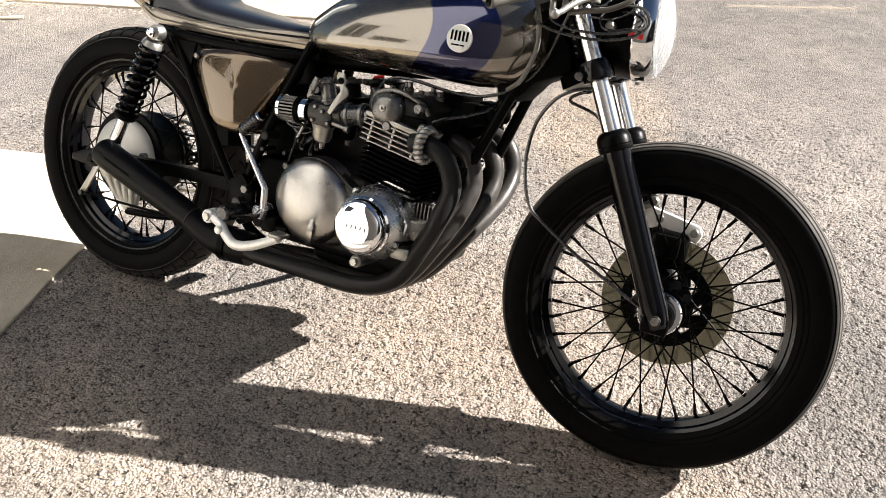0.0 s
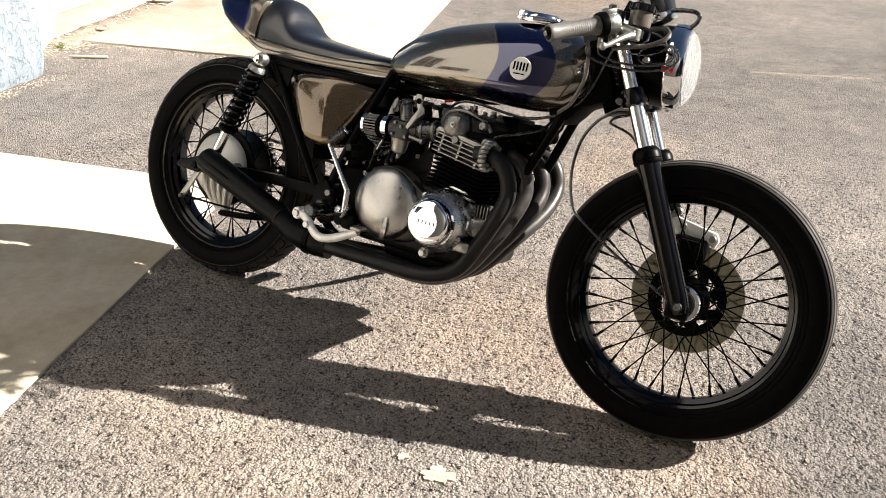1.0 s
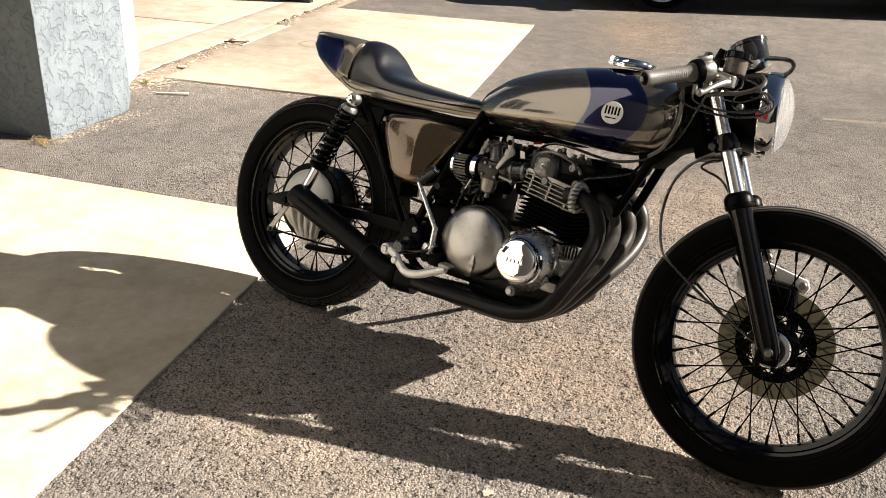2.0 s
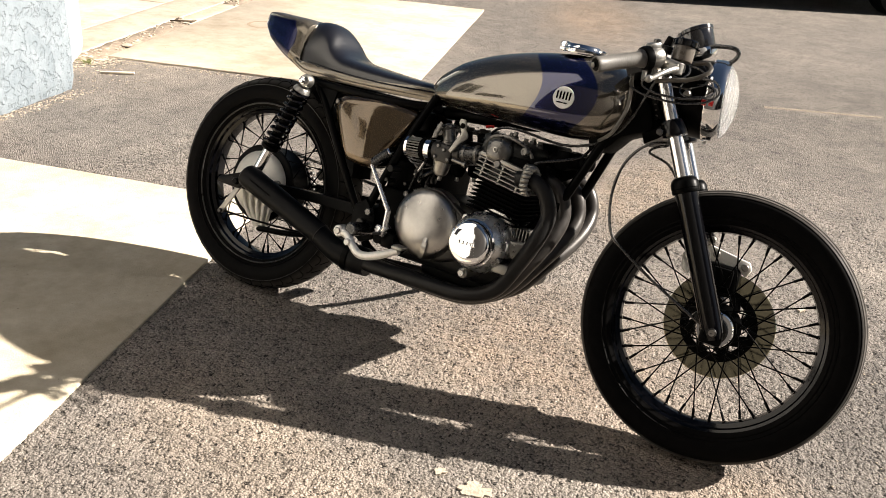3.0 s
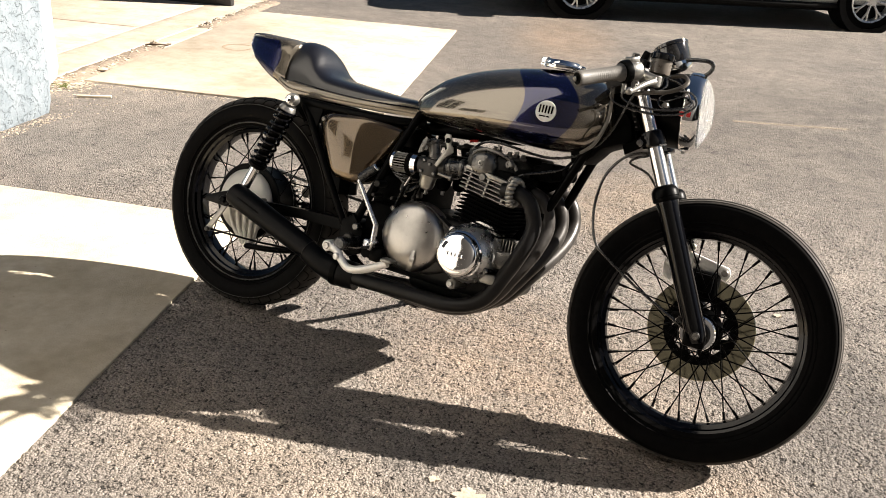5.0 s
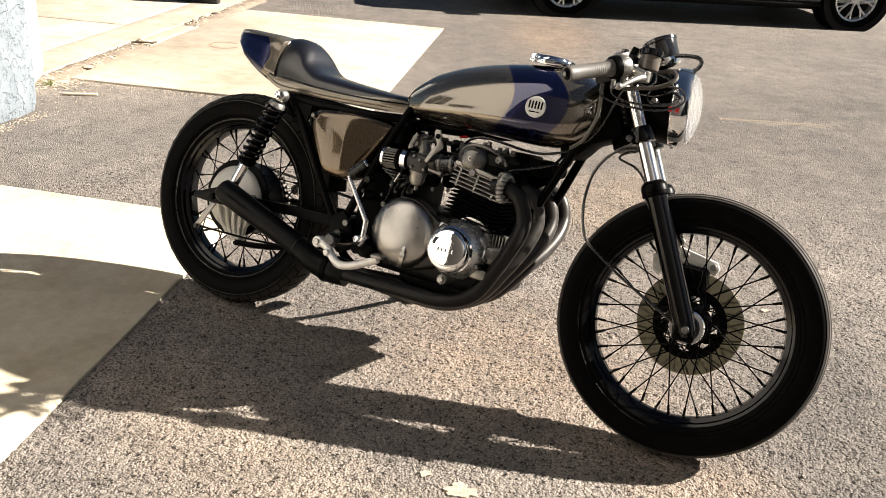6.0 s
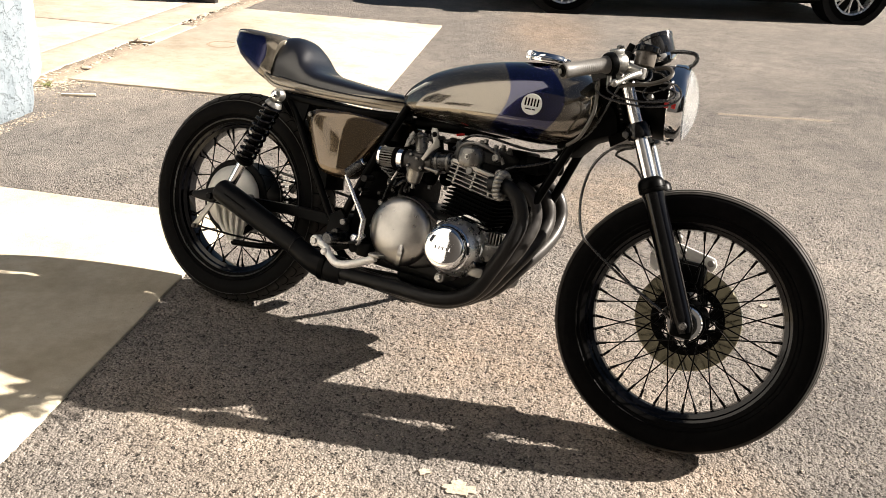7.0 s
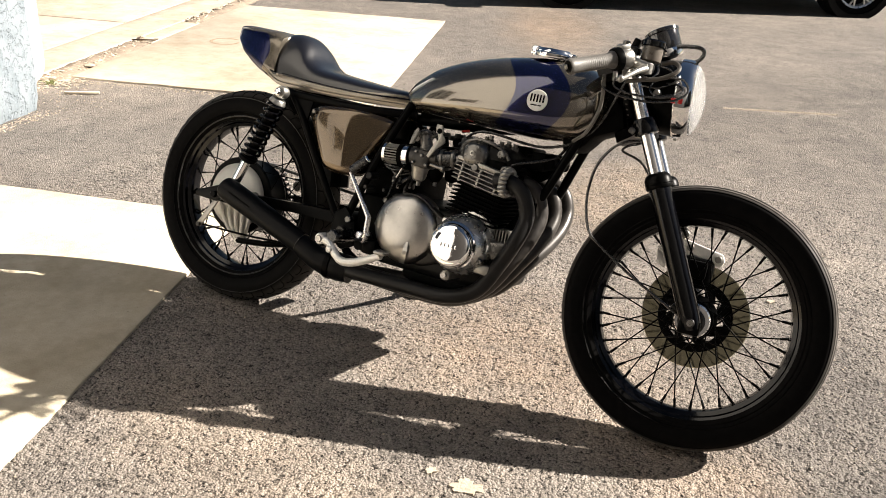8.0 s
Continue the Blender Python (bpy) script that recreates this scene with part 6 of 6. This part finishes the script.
# ---- yard: joint, stones, stick, patches ----
def blob(r, seed, flat=0.6, sub=1):
    """An irregular stone."""
    bm = bmesh.new()
    bmesh.ops.create_icosphere(bm, subdivisions=sub, radius=r)
    for v in bm.verts:
        v.co *= 1 + 0.35 * noise.noise(v.co * (1.4 / r) + Vector((seed, seed * 0.7, 0)))
        v.co.z *= flat
    return bm


def ribbon(name, o, u0, u1, v0, v1, z, material, label):
    """A low mound of dirt with a ragged outline along the paving joint."""
    bm = bmesh.new()
    rows = []
    n = 80
    for i in range(n + 1):
        u = u0 + (u1 - u0) * i / n
        w = 0.026 * noise.noise(Vector((u * 5, 3, 0)))
        wide = min(1.0, 0.15 + 9.0 * min(u - u0, u1 - u))
        rise = min(1.0, 8.0 * min(u - u0, u1 - u))
        row = []
        for j in range(7):
            t = j / 6
            v = 0.5 * (v0 + v1) + w + (v1 - v0) * (t - 0.5) * wide
            x, y = on_plan(o, u, v)
            row.append(bm.verts.new((x, y, rise * z * math.sin(math.pi * t) + rise * 0.012 * math.sin(math.pi * t) * noise.noise(Vector((x * 14, y * 14, 0))) - 0.003 * (j in (0, 6)))))
        rows.append(row)
    for a, b in zip(rows, rows[1:]):
        for j in range(6):
            bm.faces.new((a[j], a[j + 1], b[j + 1], b[j]))
    return tagged(part(name, bm, material, angle=80), label, "dirt", kind="structure")


ribbon("joint_dirt", FAR, -0.12, 1.13, -0.268, -0.040, 0.018, DIRT, "gravelly dirt filling the joint between slabs")
ribbon("joint_dirt", FAR, 1.80, 3.5, -0.225, -0.035, 0.018, DIRT, "gravelly dirt in the far part of the joint")
rnd = random.Random(4)
protos = []
for k in range(6):
    me = finish(blob(1.0, k * 3.1), "pebbles", 80)
    protos.append(([v.co.copy() for v in me.vertices], [tuple(p.vertices) for p in me.polygons]))


def scatter(name, places, material, label, category):
    vs, fs = [], []
    for x, y, z, r, k, a in places:
        pv, pf = protos[k % 6]
        b = len(vs)
        ca, sa = math.cos(a), math.sin(a)
        vs += [(x + r * (v.x * ca - v.y * sa), y + r * (v.x * sa + v.y * ca), z + r * (0.7 * v.z + 0.2)) for v in pv]
        fs += [tuple(b + i for i in f) for f in pf]
    me = bpy.data.meshes.new(name)
    me.from_pydata(vs, [], fs)
    me.materials.append(material)
    me.shade_flat()
    return tagged(new(name, me), label, category, kind="stuff")


places = []
for k in range(1100):
    u, v = rnd.uniform(-0.16, 3.4), rnd.gauss(-0.150, 0.050)
    if 1.12 < u < 1.84:
        continue
    x, y = on_plan(FAR, u, v)
    places.append((x, y, 0.018 - 2.0 * (v + 0.150) ** 2, rnd.choice((0.002, 0.003, 0.003, 0.004, 0.005, 0.011)) * rnd.uniform(0.7, 1.3), k, rnd.uniform(0, 6)))
for k in range(260):
    t = rnd.random()
    x, y = -2.03 - 0.14 * t + rnd.gauss(0.05, 0.03), 0.43 + 0.58 * t + rnd.gauss(0, 0.03)
    places.append((x, y, 0.0, rnd.uniform(0.002, 0.007), k, rnd.uniform(0, 6)))
for k in range(160):
    x, y = -2.3 + rnd.gauss(0, 0.18), 1.25 + rnd.gauss(0, 0.16)
    places.append((x, y, 0.0, rnd.uniform(0.002, 0.007), k, rnd.uniform(0, 6)))
for k in range(420):
    x, y = -2.575 + rnd.gauss(0, 0.085), 1.420 + rnd.gauss(0, 0.09)
    places.append((x, y, 0.002, rnd.choice((0.003, 0.005, 0.008)) * rnd.uniform(0.7, 1.4), k, rnd.uniform(0, 6)))
for k in range(700):
    x, y = on_plan(FAR, -0.012 - abs(rnd.gauss(0, 0.045)), rnd.uniform(-0.1, 1.72))
    places.append((x, y, 0.0, rnd.choice((0.002, 0.003, 0.005)) * rnd.uniform(0.7, 1.4), k, rnd.uniform(0, 6)))
scatter("gravel", places, GRAVEL, "loose tan gravel along the paving joint", "gravel")
places = []
for k in range(1500):
    x, y = rnd.uniform(-1.6, 2.9), rnd.uniform(-1.1, 2.6)
    places.append((x, y, -0.0008, rnd.uniform(0.0014, 0.0038), k, rnd.uniform(0, 6)))
for k in range(1500):
    t = rnd.random()
    places.append((0.770 + 0.603 * t + rnd.gauss(0, 0.006), 3.493 + 0.305 * t + rnd.gauss(0, 0.012), -0.0008, rnd.uniform(0.0018, 0.0042), k, rnd.uniform(0, 6)))
scatter("asphalt_chips", places, STONE, "pale stone chips set in the asphalt", "stone chips")

for (x, y, r, s) in ((-3.05, 2.52, 0.040, 2), (-3.12, 2.60, 0.026, 5), (-3.00, 2.62, 0.022, 9), (-3.47, 3.62, 0.036, 7), (-3.54, 3.84, 0.032, 11), (-3.41, 3.44, 0.030, 13), (-2.70, 1.78, 0.036, 15), (-2.76, 1.90, 0.024, 17), (-2.82, 2.06, 0.022, 19)):
    ob = part("rock", moved(blob(r * 0.85, s, 0.32, 2), Matrix.Translation((x, y, 0.012 + r * 0.16))), GRAVEL)
    tagged(ob, "broken tan stone lying in the dirt joint", "rock", "stones in the joint")
TWIG = plain("dark_twig", (0.085, 0.058, 0.038), 0.8, grain=120, vary=0.4, bump=0.001)
tagged(part("twig", join(tube([(-3.075, 2.465, 0.022), (-3.03, 2.485, 0.027), (-2.985, 2.525, 0.026), (-2.968, 2.575, 0.020), (-2.985, 2.620, 0.018)], [0.004, 0.007, 0.007, 0.006, 0.003], 6, 4), tube([(-3.03, 2.485, 0.027), (-3.06, 2.53, 0.034), (-3.075, 2.545, 0.036)], [0.005, 0.004, 0.002], 6, 4)), TWIG), "brown bent twig lying on the gravel joint", "twig")
WOOD = plain("bleached_wood", (0.62, 0.54, 0.42), 0.8, grain=60, vary=0.2, bump=0.001)
ob = part("wood_stake", moved(box(-0.091, 0.091, -0.009, 0.009, 0.0, 0.013, 0.003), Matrix.Translation((-2.258, 1.344, 0.002)) @ Matrix.Rotation(radians(40), 4, "Z")), WOOD)
tagged(ob, "short bleached wooden stake lying on the asphalt", "stake")


def splat(name, x, y, rx, ry, turn, seed, label):
    """A thin dried splash with a ragged outline."""
    bm = bmesh.new()
    ring = []
    for k in range(40):
        a = 2 * math.pi * k / 40
        f = 1 + 0.75 * noise.noise(Vector((math.cos(a) * 1.7 + seed, math.sin(a) * 1.7, seed))) + 0.40 * noise.noise(Vector((math.cos(a) * 5, math.sin(a) * 6, seed)))
        px, py = rx * f * math.cos(a), ry * f * math.sin(a)
        ring.append(bm.verts.new((x + px * math.cos(turn) - py * math.sin(turn), y + px * math.sin(turn) + py * math.cos(turn), 0.0024)))
    bm.faces.new(ring)
    e = bmesh.ops.extrude_edge_only(bm, edges=bm.edges[:])
    bmesh.ops.translate(bm, vec=(0, 0, -0.006), verts=[v for v in e["geom"] if isinstance(v, bmesh.types.BMVert)])
    return tagged(part(name, bm, SPLASH), label, "stain")


SPLASH = concrete("dried_mortar", (0.36, 0.31, 0.25), (0.50, 0.44, 0.36), 14)
splat("mortar_splash", 1.058, -0.408, 0.040, 0.022, 0.5, 2.2, "dried cream mortar splash stuck to the asphalt")
splat("mortar_splash", 0.962, -0.403, 0.013, 0.010, 0.2, 5.1, "small dried cream mortar spot on the asphalt")
splat("mortar_splash", 1.49, 0.98, 0.014, 0.010, 0.9, 7.7, "small pale mortar spot on the sunlit asphalt")
# a pot's ring left on the far slab
ring = bmesh.new()
loop = []
for k in range(56):
    g = 2 * math.pi * k / 64 + 0.4
    w = 0.010 * (1 + 0.5 * noise.noise(Vector((math.cos(g) * 2, math.sin(g) * 2, 1))))
    loop.append([ring.verts.new((-2.611 + (0.097 + d) * math.cos(g) * 0.6538 - (0.108 + d) * math.sin(g) * 0.7567, 2.891 + (0.097 + d) * math.cos(g) * 0.7567 + (0.108 + d) * math.sin(g) * 0.6538, 0.0135)) for d in (-w, w)])
for p, q in zip(loop, loop[1:]):
    ring.faces.new((p[0], q[0], q[1], p[1]))
tagged(part("ring_stain", ring, concrete("rust_stain", (0.33, 0.25, 0.17), (0.42, 0.33, 0.24), 8)), "faint tan ring stain on the cream slab", "stain")
# dead grass tuft at the pillar's foot
STRAW = plain("dry_grass", (0.26, 0.19, 0.095), 0.8, grain=80, vary=0.35, bump=0)
tuft = bmesh.new()
for k in range(46):
    a, l = rnd.uniform(0, 6.28), rnd.uniform(0.03, 0.075)
    bx_, by_ = -1.985 + rnd.gauss(0, 0.03), 0.385 + rnd.gauss(0, 0.022)
    tuft = join(tuft, tube([(bx_, by_, 0), (bx_ + 0.3 * l * math.cos(a), by_ + 0.3 * l * math.sin(a), 0.45 * l), (bx_ + 0.9 * l * math.cos(a), by_ + 0.9 * l * math.sin(a), 0.42 * l)], [0.0012, 0.001, 0.0004], 4, 2))
tagged(part("dry_grass_tuft", tuft, STRAW), "dry straw-coloured weeds at the pillar's foot", "weeds", kind="stuff")
WEED = plain("small_weed", (0.14, 0.15, 0.045), 0.7, grain=80, vary=0.3, bump=0)
weed = bmesh.new()
for k in range(34):
    a, l = rnd.uniform(0, 6.28), rnd.uniform(0.02, 0.05)
    bx_, by_ = -2.545 + rnd.gauss(0, 0.020), 1.375 + rnd.gauss(0, 0.016)
    weed = join(weed, tube([(bx_, by_, 0.004), (bx_ + 0.4 * l * math.cos(a), by_ + 0.4 * l * math.sin(a), 0.5 * l), (bx_ + 0.9 * l * math.cos(a), by_ + 0.9 * l * math.sin(a), 0.6 * l)], [0.0016, 0.0018, 0.0004], 4, 2))
tagged(part("small_weeds", weed, WEED), "small yellow-green weeds in the rubble by the pillar", "weeds", kind="stuff")


# ---- parked car at the far side of the yard ----
CAR_PAINT = plain("car_silver", (0.46, 0.48, 0.47), 0.3, 0.4, grain=900, vary=0.08, bump=0, coat=1.0)
CAR_GLASS = plain("car_glass", (0.012, 0.014, 0.016), 0.05, bump=0)
CAR_BLACK = plain("car_trim", (0.004, 0.004, 0.004), 0.6, spec=0.1)
WHEEL_SILVER = plain("wheel_silver", (0.62, 0.62, 0.61), 0.3, 0.7, vary=0.06, bump=0)
c1, c2 = Vector((-1.450, 6.420, 0)), Vector((0.975, 8.180, 0))
way = (c2 - c1).normalized()
base = (c2 - c1).length
CAR = Matrix.Translation(c1) @ Matrix.Rotation(math.atan2(way.y, way.x), 4, "Z")
car = thing("car", CAR, "silver estate car parked in its own shade", "car")   # x from first to second wheel, y away from the yard


def car_body():
    rows = [  # x, low, shoulder, half-width inset
        (-0.86, 0.34, 0.62, 0.22), (-0.80, 0.26, 0.74, 0.10), (-0.55, 0.24, 0.82, 0.03), (0.0, 0.26, 0.90, 0.0), (0.45, 0.25, 0.96, 0.0), (1.3, 0.25, 0.98, 0.0), (base, 0.26, 0.99, 0.0), (base + 0.45, 0.27, 1.0, 0.03), (base + 0.68, 0.30, 0.98, 0.10), (base + 0.74, 0.42, 0.90, 0.18)]
    rings = []
    for i in range(61):
        x = rows[0][0] + (rows[-1][0] - rows[0][0]) * i / 60
        low, sh, inset = lerp_table(rows, x)
        y0, y1 = -0.10 + inset, 1.68 - inset
        rings.append([(x, y0 + 0.05, low), (x, y0, low + 0.06), (x, y0 - 0.02, 0.5 * (low + sh)), (x, y0 + 0.02, sh - 0.05), (x, y0 + 0.10, sh), (x, y1 - 0.10, sh), (x, y1 - 0.02, sh - 0.05), (x, y1 + 0.02, 0.5 * (low + sh)), (x, y1, low + 0.06), (x, y1 - 0.05, low)])
    return loft(rings)


body = part("body", car_body(), CAR_PAINT, car, "silver painted body", angle=40)
part("cabin", loft([[(x, y, z) for y, z in ((0.02 + i, 0.93), (0.12 + i, z1), (1.46 - i, z1), (1.56 - i, 0.93))] for x, z1, i in ((0.25, 0.98, 0.05), (0.85, 1.48, 0.04), (1.2, 1.56, 0.03), (2.6, 1.56, 0.03), (3.25, 1.46, 0.04), (3.5, 1.0, 0.06))]), CAR_PAINT, car, "silver roof and pillars")
for xa, xb in ((0.95, 1.65), (1.72, 2.45), (2.52, 3.05)):
    part("side_window", loft([[(x, y - 0.006, z) for y, z in ((0.047, 0.99), (0.131, 1.44), (0.139, 1.44), (0.055, 0.99))] for x in (xa, xb)]), CAR_GLASS, car)
part("sill", box(0.34, base - 0.34, -0.092, 0.1, 0.215, 0.262, 0.015), CAR_BLACK, car)
part("underbody", box(-0.6, base + 0.5, 0.05, 1.5, 0.17, 0.30, 0.02), CAR_BLACK, car)
part("mirror", box(0.62, 0.78, -0.26, -0.06, 0.96, 1.10, 0.03), CAR_PAINT, car)
for x in (0.0, base):
    part("wheel_arch", moved(spin([(0.30, -0.004), (0.365, -0.006), (0.365, 0.25), (0.30, 0.25)], 48, closed=True), Matrix.Translation((x, -0.122, 0.33))), CAR_BLACK, car)
    for y in (0.0, 1.58):
        s = 1 if y < 1 else -1
        at = Matrix.Translation((x, y - s * 0.10, 0.315)) @ Matrix.Diagonal((1, s, 1, 1))
        wh = part("wheel", spin([(0.205, 0.0), (0.222, -0.008), (0.226, 0.004), (0.215, 0.03), (0.205, 0.16), (0.2, 0.16), (0.2, 0.02)], 56, closed=True), WHEEL_SILVER, car, "silver alloy wheel with many spokes", at)
        part("tyre", spin([(0.222, 0.0), (0.245, -0.012), (0.29, -0.008), (0.308, 0.012), (0.315, 0.03), (0.315, 0.17), (0.30, 0.20), (0.222, 0.19)], 64, closed=True), CYL_BLACK, wh)
        part("wheel_hub", spin([(0.0, -0.004), (0.05, 0.0), (0.06, 0.012), (0.06, 0.05)], 32), WHEEL_SILVER, wh)
        part("brake_shadow_plate", spin([(0.0, 0.07), (0.2, 0.07), (0.2, 0.08), (0, 0.08)], 32), CAR_BLACK, wh)
        if s > 0:
            sp = finish(join(tube([(0.04, 0.012, 0), (0.12, 0.004, 0.0), (0.208, 0.012, 0.028)], [0.014, 0.011, 0.009], 8, 3), tube([(0.12, 0.004, 0.0), (0.208, 0.012, -0.028)], [0.010, 0.009], 8, 3)), "wheel_spoke")
            for k in range(8):
                part("wheel_spoke", sp, WHEEL_SILVER, wh, at=Matrix.Rotation(2 * math.pi * k / 8 + 0.2, 4, "Y"))
# made-up dark panel standing in for the dark band beyond the apron
DARK_BAND = plain("dark_band", (0.012, 0.012, 0.013), 0.55, grain=30)
p0, p1 = on_plan(FAR, 3.02, -3.2), on_plan(FAR, 2.92, -0.34)
m = Matrix.Translation((p0[0], p0[1], 0)) @ Matrix.Rotation(math.atan2(p1[1] - p0[1], p1[0] - p0[0]), 4, "Z")
wide = math.hypot(p1[0] - p0[0], p1[1] - p0[1])
door = part("door_garage", box(0, wide, 0, 0.08, 0.0, 2.2, 0.006), DARK_BAND, at=m)
tagged(door, "dark upright panel standing in for a dark band at the apron's end", "door", kind="structure")
for k in range(5):
    part("door_panel", box(0.06, wide - 0.06, -0.015, 0.0, 0.05 + 0.43 * k, 0.45 + 0.43 * k, 0.006), DARK_BAND, door)
